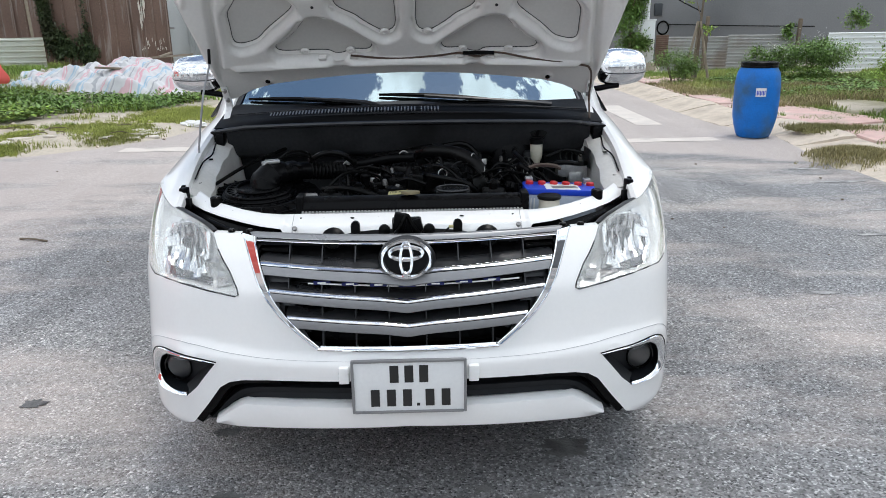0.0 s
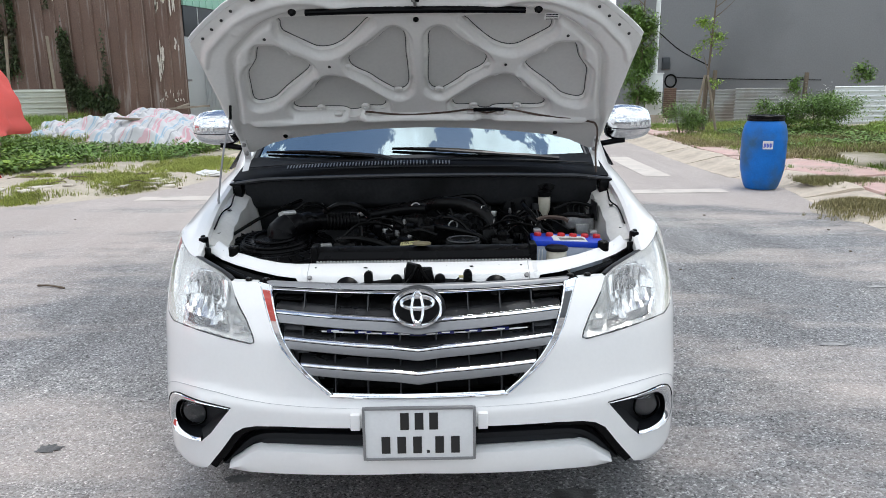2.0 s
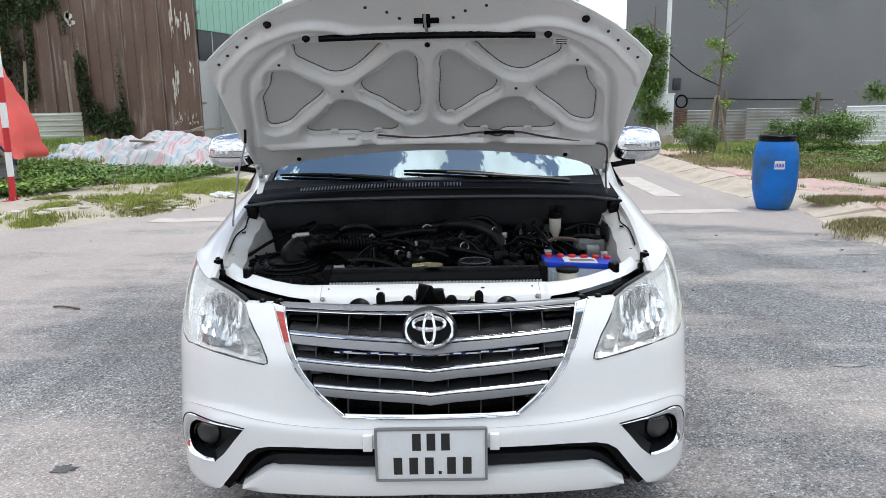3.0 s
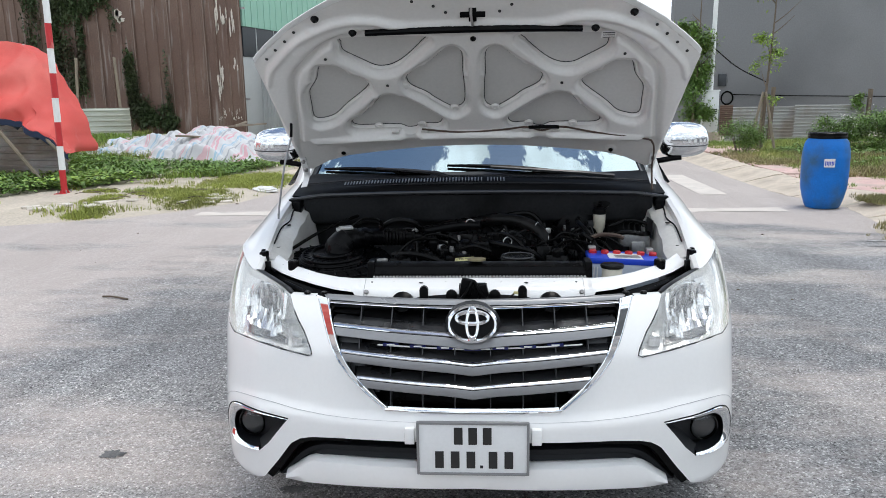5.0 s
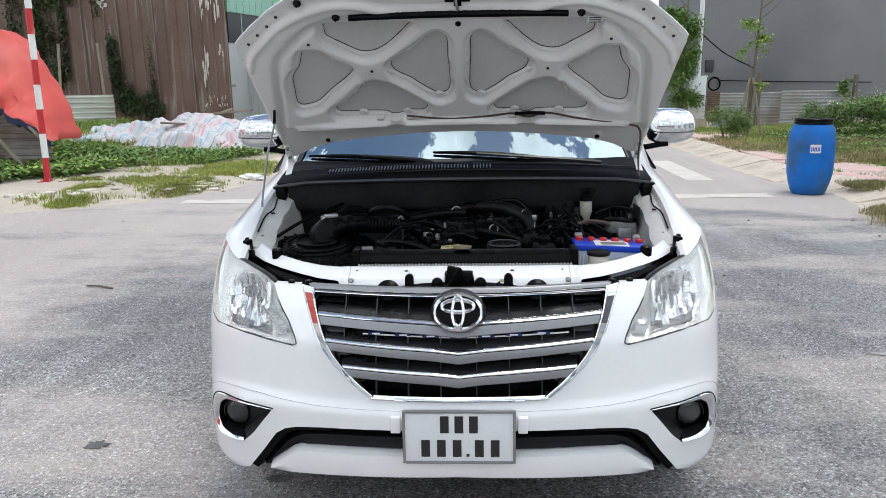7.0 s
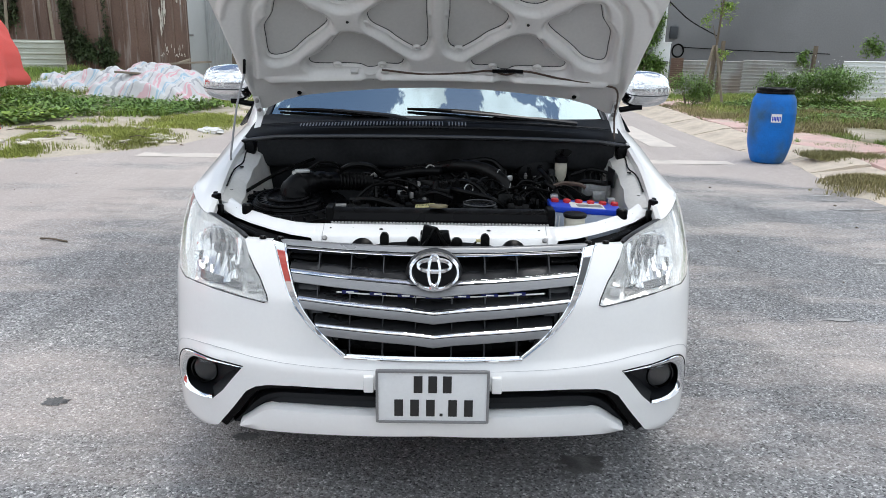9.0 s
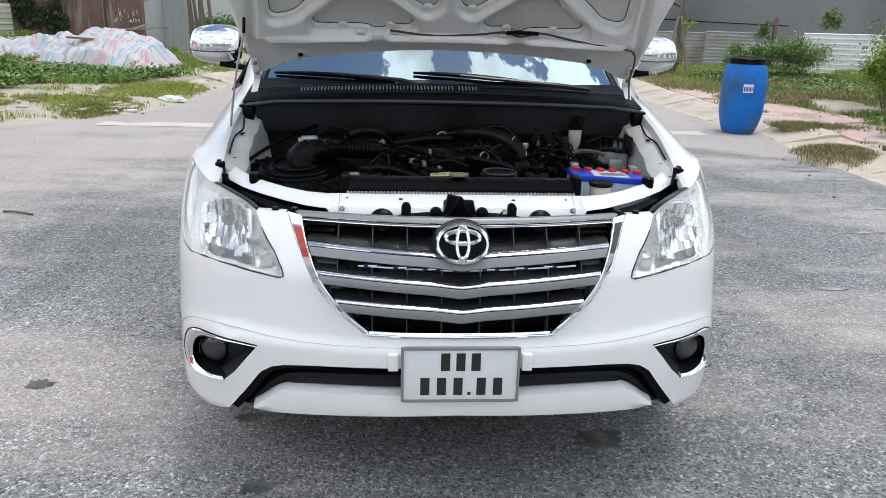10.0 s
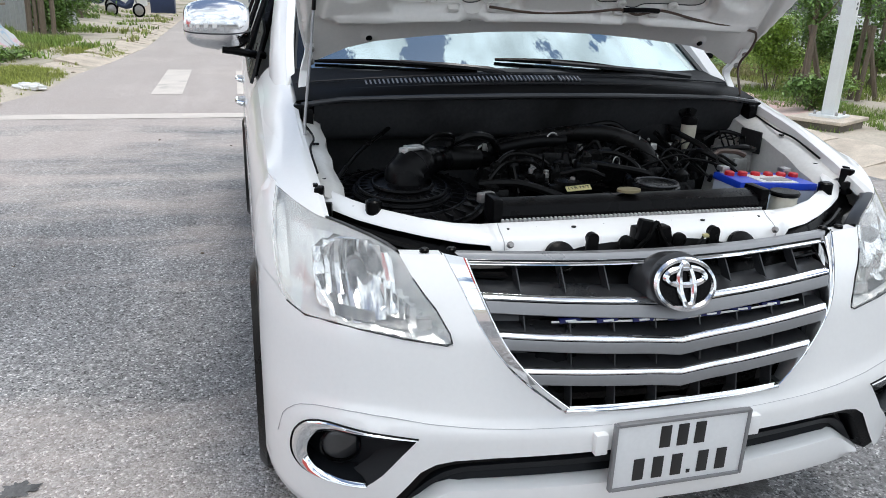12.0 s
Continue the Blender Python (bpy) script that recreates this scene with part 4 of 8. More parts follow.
    tube(bm, [(p[0], nose_y(*p) - .001, p[1] - .001) for p in LAMP_IN[1:] + LAMP_LOW], .002, 6)
    part("seal", fx(bm), RUBBER, lamp)

# ---- fog lamps ----
for s in (1, -1):
    fx = (lambda b: b) if s > 0 else flipped
    fog = new("fog_lamp")
    fog.parent = car
    # chrome hook: thick round the outer corner, thin along the foot
    bm = bm_new()
    outer = spline([(p[0], 0, p[1]) for p in FOG[:12]], 4)
    inner = spline([(p[0], 0, p[1]) for p in FOG_INNER], 4)
    rows = []
    for p, q in zip(outer, inner):
        row = []
        wide = (p - q).length
        for t, lift in ((-.03, -.006), (.02, .005), (.1, .010), (.22, .0105), (.4, .0095 - .09 * wide), (.7, .007 - .26 * wide), (1, .002 - .45 * wide)):
            m = p.lerp(q, t)
            row.append((m.x, nose_y(m.x, m.z) - .008 - lift, m.z))
        rows.append(row)
    loft(bm, rows)
    bmesh.ops.recalc_face_normals(bm, faces=bm.faces)
    part("chrome_trim", fx(bm), CHROME, fog)
    bm = bm_new()
    tube(bm, [(p.x + .0005, bumper_skin(p.x, p.z)[1] - .0015, p.z) for p in outer], .0022, 6)
    part("trim_gap", fx(bm), RUBBER, fog)
    bm = bm_new()
    loft(bm, [[(q.x, nose_y(q.x, q.z) - .0105 + .45 * (p - q).length, q.z), (q.x + (.70 - q.x) * .03, nose_y(q.x, q.z) + .075, q.z + (.47 - q.z) * .03)] for p, q in zip(outer, inner)])
    part("pocket_wall", fx(bm), CHARCOAL, fog)
    # black return along the open side, floor of the pocket
    bm = bm_new()
    edge = [FOG[11], FOG[12], FOG[13], FOG[0]]
    loft(bm, [[(x, bumper_skin(x, z)[1] + .001, z), (x + .006, nose_y(x, z) + .012, z + .003), (x + .02, nose_y(x, z) + .05, z + .008)] for x, z in edge])
    bmesh.ops.recalc_face_normals(bm, faces=bm.faces)
    part("pocket_edge", fx(bm), CHARCOAL, fog)
    floor = widened(rounded(FOG, 3, keep=(0, 11)), -.003)
    bm = patch(floor, lambda u, v: (u, nose_y(u, v) + .012 + .06 * step_up((u - .575) / .15), v), step=.016)
    part("recess", fx(bm), CHARCOAL, fog)
    c = Vector((.727, .192, .468))
    m = Matrix.Translation(c) @ Matrix.Rotation(radians(8), 4, "Z") @ Matrix.Rotation(radians(90), 4, "X")
    bm = bm_new()
    turned(bm, [(.047, -.05), (.046, .004), (.042, .008), (.04, -.01)], 28, m, caps=False)
    part("bezel", fx(bm), BLACK, fog)
    bm = bm_new()
    turned(bm, [(.04, -.002), (.03, -.022), (.016, -.032), (.008, -.034)], 20, m)
    part("bowl", fx(bm), SMOKE, fog)
    bm = bm_new()
    turned(bm, [(.013, -.03), (.013, -.016), (.008, -.012)], 14, m)
    part("bulb_cap", fx(bm), STEEL, fog)
    bm = bm_new()
    turned(bm, [(.041, -.002), (.041, .001), (.032, .007), (.016, .0105), (.002, .0115), (.002, .0095), (.016, .0085), (.032, .005), (.0405, -.002)], 24, m, caps=False)
    g = part("glass", fx(bm), LENS, fog)
    g.visible_shadow = False

# ---- wings, sides, doors, roof ----


def shoulder(y):
    return float(np.interp(y, (.45, .6, .8, 1.1, 1.35, 4.6), (.975, .995, 1.03, 1.085, 1.12, 1.15)))


def side_x(y, z):
    """Half the car's width on its flank."""
    x = .884 - .10 * max(0, (.45 - z)) ** 2
    k = max(0, (z - (shoulder(y) - .16)) / .16)
    x -= .04 * k ** 2.2
    if y < .8 and z > .7:
        xs = np.linspace(.66, .8849, 24)
        x = min(x, float(np.interp(y, [nose_y(a, z) for a in xs], xs)))
    x -= .05 * max(0, (y - 3.9) / .6) ** 2
    x += .006 * math.exp(-((z - .62) / .04) ** 2) * min(1, max(0, y - 1.2) * 3)
    return x


def arch(yc, r=.365, zc=.33, a0=0, a1=180, n=18):
    return [(yc + r * math.cos(radians(a0 + (a1 - a0) * k / n)), zc + r * math.sin(radians(a0 + (a1 - a0) * k / n))) for k in range(n + 1)]


AX_F, AX_R = .90, 3.65


def flank(name, out, s, mat_=None, parent=car, step=.06):
    b = patch(out, lambda u, v: (s * side_x(u, v), u, v), step=step, flip=(s < 0))
    return part(name, thicken(b, .012), mat_ or WHITE, parent)


def top_edge(y0, y1, n=6):
    return [(y0 + (y1 - y0) * k / n, shoulder(y0 + (y1 - y0) * k / n)) for k in range(n + 1)]


for s in (1, -1):
    wing = flank("front_wing", [(nose_y(.839, .795), .795), (nose_y(.853, .796), .796), (nose_y(.868, .801), .801), (nose_y(.8845, .801) - .004, .801), (.56, .76), (AX_F - .365, .66), (AX_F - .365, .36)] + arch(AX_F, a0=170, a1=5) + [(1.375, .30), (1.375, 1.1)] + top_edge(1.3, .53, 8) + [(nose_y(a, b) + .001, b) for a, b in LAMP_OUT[:0:-1]], s, step=.04)
    # wing top, from its shoulder up to the bonnet gutter
    rows, edge_shift = [], [None] * 8
    for k in range(19):
        row = []
        for t in range(8):
            f = t / 7
            y0 = .519 - .15 * math.sin(f * math.pi / 2)
            y = y0 + (1.36 - y0) * k / 18
            near = y + np.linspace(-.07, .07, 9) * min(1, (y - .36) / .1)
            xi = float(np.mean(np.interp(near, (.37, .46, .7, .97, 1.15, 1.36), (.735, .74, .757, .757, .752, .745))))
            zi = float(np.mean(np.interp(near, (.37, .46, .7, .97, 1.15, 1.45), (.943, .982, 1.058, 1.122, 1.15, 1.205))))
            xo, zo = side_x(max(y, .519), shoulder(max(y, .519))), shoulder(max(y, .519))
            row.append((s * (xo + (xi - xo) * f), y, zo + (zi - zo) * math.sin(f * math.pi / 2) ** .9))
        fade = max(0, 1 - k / 5) ** 2
        for t in range(8):
            f = t / 7
            ex = .83 + (.735 - .83) * f
            ez = float(np.interp(ex, (.735, .756, .795, .83), (.9395, .944, .9605, .978)))
            target = Vector((s * ex, nose_y(ex, ez) - .001, ez + .001))
            if k == 0:
                edge_shift[t] = target - Vector(row[t])
            row[t] = tuple(Vector(row[t]) + edge_shift[t] * fade)
        row.append((s * (xi - .012), y, zi - .006))
        row.append((s * (xi - .014), y, zi - .03))
        rows.append(row)
    bm = bm_new()
    loft(bm, rows)
    bmesh.ops.recalc_face_normals(bm, faces=bm.faces)
    part("wing_top", bm, WHITE, wing)
    # rolled crown of the wing, carrying the flank round to the gutter
    bm = bm_new()
    rows = []
    for k in range(33):
        y = .56 + .80 * k / 32
        xi = float(np.mean(np.interp(y + np.linspace(-.07, .07, 9), (.46, .7, .97, 1.15, 1.36), (.74, .757, .757, .752, .745))))
        zi = float(np.mean(np.interp(y + np.linspace(-.07, .07, 9), (.46, .7, .97, 1.15, 1.45), (.982, 1.058, 1.122, 1.15, 1.205))))
        zo = shoulder(y)
        low = zo - .2 + .03 * max(0, 1 - k / 8)
        grow = .003 * min(1, k / 7) - .004 * max(0, 1 - k / 4)
        a, d = Vector((side_x(y, low) + grow - .002, 0, low)), Vector((xi, 0, zi + grow * .5))
        b_, c = a + Vector((.001, 0, (zo - low) * .78)), d + Vector(((a.x - xi) * .62, 0, -.008))
        row = []
        for j in range(17):
            t = j / 16
            p = a * (1 - t) ** 3 + b_ * 3 * t * (1 - t) ** 2 + c * 3 * t * t * (1 - t) + d * t ** 3
            row.append((s * p.x, y, p.z))
        rows.append(row)
    loft(bm, rows)
    bmesh.ops.recalc_face_normals(bm, faces=bm.faces)
    part("wing_crown", bm, WHITE, wing, angle=180)
    # narrow return behind the lens's outer edge
    bm = patch([(.80, .735), (.884, .745), (.884, .82), (.872, .9), (.862, .96), (.845, .985), (.822, .982), (.832, .935), (.837, .89), (.837, .849), (.831, .797), (.815, .772)], nose(.006), step=.015, us=NOSE_X, flip=s < 0)
    if s < 0:
        bmesh.ops.scale(bm, vec=(-1, 1, 1), verts=bm.verts)
    part("lamp_return", bm, WHITE, wing)
    # inner apron at the side of the engine bay, its white greyed for shade
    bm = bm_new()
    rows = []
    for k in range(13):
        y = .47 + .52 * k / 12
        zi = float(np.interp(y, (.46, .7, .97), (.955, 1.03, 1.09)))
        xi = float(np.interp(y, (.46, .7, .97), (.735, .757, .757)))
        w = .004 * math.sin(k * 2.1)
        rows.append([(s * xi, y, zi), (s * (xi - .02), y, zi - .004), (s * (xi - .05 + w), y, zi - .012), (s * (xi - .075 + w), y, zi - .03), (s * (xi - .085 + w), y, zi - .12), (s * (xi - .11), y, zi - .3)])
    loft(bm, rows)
    part("inner_apron", bm, APRON_SHADED, wing)
    for y, z in ((.56, .975), (.72, 1.03), (.9, 1.07)):
        bm = bm_new()
        turned(bm, [(.008, 0), (.008, .004)], 10, Matrix.Translation((s * .715, y, z)))
        part("hole_plug", bm, RUBBER, wing)
    # weather strip between wing and apron
    bm = bm_new()
    tube(bm, spline([(s * .728, .56, .992), (s * .733, .68, 1.027), (s * .718, .75, 1.043), (s * .733, .86, 1.063), (s * .74, .97, 1.092)], 5), .003, 6)
    part("wiring_line", bm, BLACK, wing)
    door = flank("front_door", [(1.385, .30), (2.42, .30), (2.42, shoulder(2.4))] + top_edge(2.4, 1.39, 4), s)
    rear = flank("rear_door", [(2.43, .30), (3.26, .30), (3.3, .4), (3.33, .6), (3.33, shoulder(3.3))] + top_edge(3.32, 2.44, 4), s)
    flank("rear_quarter", [(3.27, .30)] + arch(AX_R, a0=172, a1=5) + [(4.4, .36), (4.5, .6), (4.48, 1.14)] + top_edge(4.4, 3.34, 4), s)
    bm = bm_new()
    loft(bm, [[(s * .862, y, .305), (s * .868, y, .25), (s * .82, y, .22), (s * .7, y, .22)] for y in (1.3, 2, 2.7, 3.26)])
    part("sill", bm, WHITE, car)
    for own, y in ((door, 2.28), (rear, 3.18)):
        bm = bm_new()
        tube(bm, spline([(s * .885, y - .1, .93), (s * .912, y - .07, .935), (s * .912, y + .05, .935), (s * .885, y + .08, .93)], 5), .011, 8)
        part("door_handle", bm, CHROME, own)
    # side windows and pillars
    def glass_at(y, f):
        z0, z1 = shoulder(y), 1.62
        return (s * (.855 + (.665 - .855) * f), y, z0 + (z1 - z0) * f)
    for y0, y1, top0, top1 in ((1.5, 2.38, 1.98, 2.38), (2.46, 3.28, 2.46, 3.28), (3.36, 4.25, 3.36, 4.1)):
        bm = bm_new()
        rows = []
        for f in (0.02, .35, .7, 1):
            a, c = y0 + (top0 - y0) * f, y1 + (top1 - y1) * f
            rows.append([glass_at(a + (c - a) * t / 6, f) for t in range(7)])
        loft(bm, rows)
        bmesh.ops.recalc_face_normals(bm, faces=bm.faces)
        part("side_window", bm, GLASS, car)
        bm = bm_new()
        loop = [rows[0][k] for k in range(7)] + [r[-1] for r in rows[1:]] + [rows[-1][k] for k in range(5, -1, -1)] + [r[0] for r in rows[-2:0:-1]]
        tube(bm, loop + [loop[0]], .016, 6)
        part("window_seal", bm, BLACK, car)
    # triangular trim where the mirror stands
    bm = bm_new()
    loft(bm, [[(s * .858, 1.30, 1.118), (s * .858, 1.62, 1.13)], [(s * .80, 1.55, 1.27), (s * .80, 1.66, 1.31)]])
    part("mirror_sail", thicken(bm, .01), BLACK, door)
    # A pillar from wing to roof
    bm = bm_new()
    path = spline([(s * .765, 1.04, 1.085), (s * .757, 1.19, 1.178), (s * .745, 1.34, 1.275), (s * .705, 1.62, 1.45), (s * .655, 1.95, 1.645), (s * .635, 2.1, 1.7)], 5)
    rows = []
    for p in path:
        rows.append([(p.x + s * .05, p.y + .06, p.z - .035), (p.x + s * .035, p.y + .015, p.z + .004), (p.x, p.y - .02, p.z + .018), (p.x - s * .025, p.y - .005, p.z + .008), (p.x - s * .03, p.y + .03, p.z - .02)])
    loft(bm, rows, True)
    bmesh.ops.recalc_face_normals(bm, faces=bm.faces)
    part("windscreen_pillar", bm, WHITE, car)
    for y in (2.42, 3.32, 4.28):
        bm = bm_new()
        loft(bm, [[glass_at(y - .05, f), glass_at(y + .05, f)] for f in (0, .5, 1)])
        part("pillar", thicken(bm, .02), GLOSSBLACK, car)
    bm = bm_new()
    loft(bm, [[(s * .87, y, shoulder(y) - .004), (s * .862, y, shoulder(y) + .02), (s * .845, y, shoulder(y) + .02)] for y in np.linspace(1.5, 4.45, 12)])
    part("belt_moulding", bm, BLACK, car)

# roof, tail and floor
bm = bm_new()
rows = []
for k in range(13):
    y = 1.97 + 2.45 * k / 12
    h = 1.70 + .045 * math.sin(math.pi * min(1, (k + 1) / 11) * .9)
    if k == 12:
        h = 1.66
    rows.append([(.68 * math.sin(a), y, 1.61 + (h - 1.61) * max(0, math.cos(a)) ** .45) for a in np.linspace(-math.pi / 2, math.pi / 2, 15)])
loft(bm, rows)
bmesh.ops.recalc_face_normals(bm, faces=bm.faces)
part("roof", thicken(bm, .02), WHITE, car)
bm = bm_new()
loft(bm, [[(x * w, y + .05 * (1 - x * x) - .05, z) for x in np.linspace(-1, 1, 9)] for y, z, w in ((4.5, .3, .8), (4.56, .5, .84), (4.56, .8, .85), (4.53, 1.15, .82), (4.42, 1.5, .72), (4.38, 1.62, .68))])
part("tailgate", thicken(bm, .02), WHITE, car)
bm = bm_new()
box(bm, (0, 2.55, .30), (1.5, 3.8, .12), bevel=.03)
part("floor_pan", bm, UNDER, car)
# tray extended out of sight to block skylight on the ground below
bm = bm_new()
box(bm, (0, .64, .30), (1.1, .8, .02), bevel=.005)
part("undertray", bm, UNDER, car)
# dark cabin: dashboard and seats
bm = bm_new()
loft(bm, [[(x, y, z) for x in np.linspace(-.72, .72, 9)] for y, z in ((1.15, 1.08), (1.3, 1.13), (1.55, 1.14), (1.75, 1.06), (1.8, .7))])
part("dashboard", bm, BLACK, car)
for x in (-.38, .38):
    for y in (2.3, 3.1):
        bm = bm_new()
        box(bm, (x, y, .68), (.5, .5, .16), bevel=.05)
        box(bm, (x, y + .28, 1.0), (.48, .14, .62), Matrix.Rotation(radians(-12), 4, "X"), bevel=.05)
        box(bm, (x, y + .36, 1.38), (.26, .1, .16), bevel=.04)
        part("seat", bm, RUBBER, car)

# windscreen
WS0, WS1 = (1.0, 1.185), (2.0, 1.69)


def windscreen(u, v):
    """u across from -1 to 1, v up from 0 to 1."""
    w = .735 + (.615 - .735) * v
    y = WS0[0] + (WS1[0] - WS0[0]) * v + .17 * u * u
    z = WS0[1] + (WS1[1] - WS0[1]) * v - .03 * u * u + .03 * math.sin(math.pi * v)
    return (u * w, y, z)


bm = bm_new()
loft(bm, [[windscreen(u, v) for u in np.linspace(-1, 1, 25)] for v in np.linspace(0, 1, 13)])
ob = part("windscreen", bm, GLASS, car)
bm = bm_new()
box(bm, (-.02, 1.79, 1.545), (.11, .004, .06), Matrix.Rotation(radians(26), 4, "X"))
part("sticker", bm, LABEL, car)
# black enamel border round the windscreen
for u0, u1, v0, v1 in ((-1, 1, 0, .02), (-1, -.965, .02, 1), (.965, 1, .02, 1)):
    bm = bm_new()
    loft(bm, [[tuple(Vector(windscreen(u, v)) + Vector((0, -.0018, .0035))) for u in np.linspace(u0, u1, 25 if u1 - u0 > 1 else 3)] for v in np.linspace(v0, v1, 3 if v1 < .1 else 12)])
    bmesh.ops.recalc_face_normals(bm, faces=bm.faces)
    part("enamel_border", bm, ENAMEL, car)

# cowl: black plastic tray with a slotted vent, seal and skirt below
cowl = new("cowl")
cowl.parent = car
bm = bm_new()
rows = []
for k in range(-20, 21):
    u = k / 20
    x = .748 * u
    b_ = .10 * u * u
    rows.append([(x, 1.06 + b_ * 1.6, 1.2 - .02 * u * u), (x, 1.0 + b_ * 1.5, 1.19 - .025 * u * u), (x, .95 + b_, 1.183 - .035 * u * u), (x, .905 + b_ * .6, 1.17 - .04 * u * u), (x, .89 + b_ * .4, 1.152 - .03 * u * u), (x, .885 + b_ * .3, 1.138 - .02 * u * u), (x, .91 + b_ * .3, 1.13 - .02 * u * u)])
loft(bm, rows)
bmesh.ops.recalc_face_normals(bm, faces=bm.faces)
part("cowl_cover", bm, COWL, cowl)
bm = bm_new()
tube(bm, [(.735 * u, .872 + .03 * u * u, 1.134 - .016 * u * u - .012 * max(0, abs(u) - .85) * 6) for u in np.linspace(-1, 1, 40)], .008, 8)
part("cowl_seal", bm, SMOKE, cowl)
for y0, z0, r0 in ((.9, 1.166, .0035), (.955, 1.187, .003)):
    bm = bm_new()
    tube(bm, [(.74 * u, y0 + .085 * u * u, z0 - .037 * u * u + .002) for u in np.linspace(-1, 1, 40)], r0, 6)
    part("cowl_bead", bm, SMOKE, cowl)
for k in range(52):
    x = -.54 + .0128 * k
    if abs(x - .035) < .008:
        continue
    u = x / .725
    bm = bm_new()
    box(bm, (x, .927 + .1 * u * u, 1.1795 - .037 * u * u), (.0045, .03, .006), Matrix.Rotation(radians(18), 4, "X"))
    part("vent_slat", bm, RAIL, cowl, smooth=False)
bm = bm_new()
loft(bm, [[(x, y, z) for x in np.linspace(-.70, .70, 8)] for y, z in ((.90, 1.12), (.93, 1.02), (.95, 1.0), (1.0, .99), (1.03, .92), (1.05, .72))])
part("firewall", bm, FIREWALL, cowl)
for s in (1, -1):
    bm = bm_new()
    box(bm, (s * .735, .93, 1.085), (.05, .08, .05), bevel=.01)
    box(bm, (s * .72, .9, 1.07), (.03, .05, .06), bevel=.006)
    part("seal_end", bm, BLACK, cowl)

# wipers
for pts, blade, rise in (
        ([(-.10, .955, 1.182), (-.17, .985, 1.2), (-.30, 1.025, 1.209), (-.42, 1.075, 1.213)], (-.67, -.19), .055),
        ([(.566, 1.03, 1.176), (.42, 1.015, 1.192), (.24, 1.015, 1.206), (.06, 1.03, 1.219)], (-.12, .42), .05)):
    wiper = new("wiper")
    wiper.parent = car
    bm = bm_new()
    tube(bm, spline(pts, 6), [.010] * 7 + [.008] * 6 + [.006] * 6, 6)
    part("wiper_arm", bm, SMOKE, wiper)
    bm = bm_new()
    line = []
    for k in range(13):
        x = blade[0] + (blade[1] - blade[0]) * k / 12
        g_ = windscreen(x / .73, rise * (1 - k / 12) + .004)
        line.append((x, g_[1] - .004, g_[2] + .007 + .006 * math.sin(math.pi * k / 12)))
    tube(bm, line, [.005 + .005 * math.sin(math.pi * k / 12) for k in range(13)], 6)
    part("wiper_blade", bm, RUBBER, wiper)

# ---- door mirrors ----
for s in (1, -1):
    mirror = new("door_mirror")
    mirror.parent = car
    tagged(mirror, "chrome door mirror with a clear indicator strip")
    def cap(f, h, grow=0.0):
        """A point of the mirror's shell: f outwards from 0 to 1, h round it."""
        a = math.pi * (.04 + .93 * f)
        sc = max(.02, math.sin(a)) ** (.34 if f > .5 else .5)
        x = .962 - .108 * math.cos(math.pi * f)
        c, q = math.cos(h), math.sin(h)
        y = 1.50 + .15 * (x - .86) + (.088 * sc + grow) * c * (1 if c < 0 else .3)
        z = 1.286 + (.09 * sc + grow) * q * (1 - .1 * f) + .008 * (1 - f) - .012 * f * (q < 0) * q
        return (s * x, y, z)
    bm = bm_new()
    loft(bm, [[cap(k / 32, 2 * math.pi * j / 36) for j in range(36)] for k in range(33)], True)
    bmesh.ops.recalc_face_normals(bm, faces=bm.faces)
    part("mirror_shell", bm, DULLCHROME, mirror, angle=180)
    bm = bm_new()
    loft(bm, [[cap(f, h, .0025) for h in np.linspace(math.radians(162), math.radians(196), 6)] for f in np.linspace(.42, .985, 18)])
    bmesh.ops.recalc_face_normals(bm, faces=bm.faces)
    strip_ = part("indicator", bm, HAZED, mirror, "clear indicator strip")
    strip_.visible_shadow = False
    for k in range(5):
        bm = bm_new()
        loft(bm, [[cap(f, h, .0035) for h in (math.radians(174), math.radians(184))] for f in np.linspace(.5 + .085 * k, .54 + .085 * k, 4)])
        part("diode", bm, LABEL, mirror)
    bm = bm_new()
    tube(bm, [cap(f, math.radians(198), .001) for f in np.linspace(.05, .97, 24)], .0022, 6)
    part("shell_seam", bm, SMOKE, mirror)
    bm = bm_new()
    tube(bm, spline([(s * .95, 1.485, 1.213), (s * .91, 1.49, 1.208), (s * .86, 1.5, 1.198), (s * .81, 1.53, 1.19)], 4), .013, 8)
    part("mirror_arm", bm, BLACK, mirror)
    bm = bm_new()
    turned(bm, [(.075, 0), (.075, .006)], 24, Matrix.Translation((s * .965, 1.525, 1.28)) @ Matrix.Rotation(radians(-90), 4, "X") @ Matrix.Diagonal((1.15, .95, 1, 1)))
    part("mirror_glass", bm, REFLECTOR, mirror)

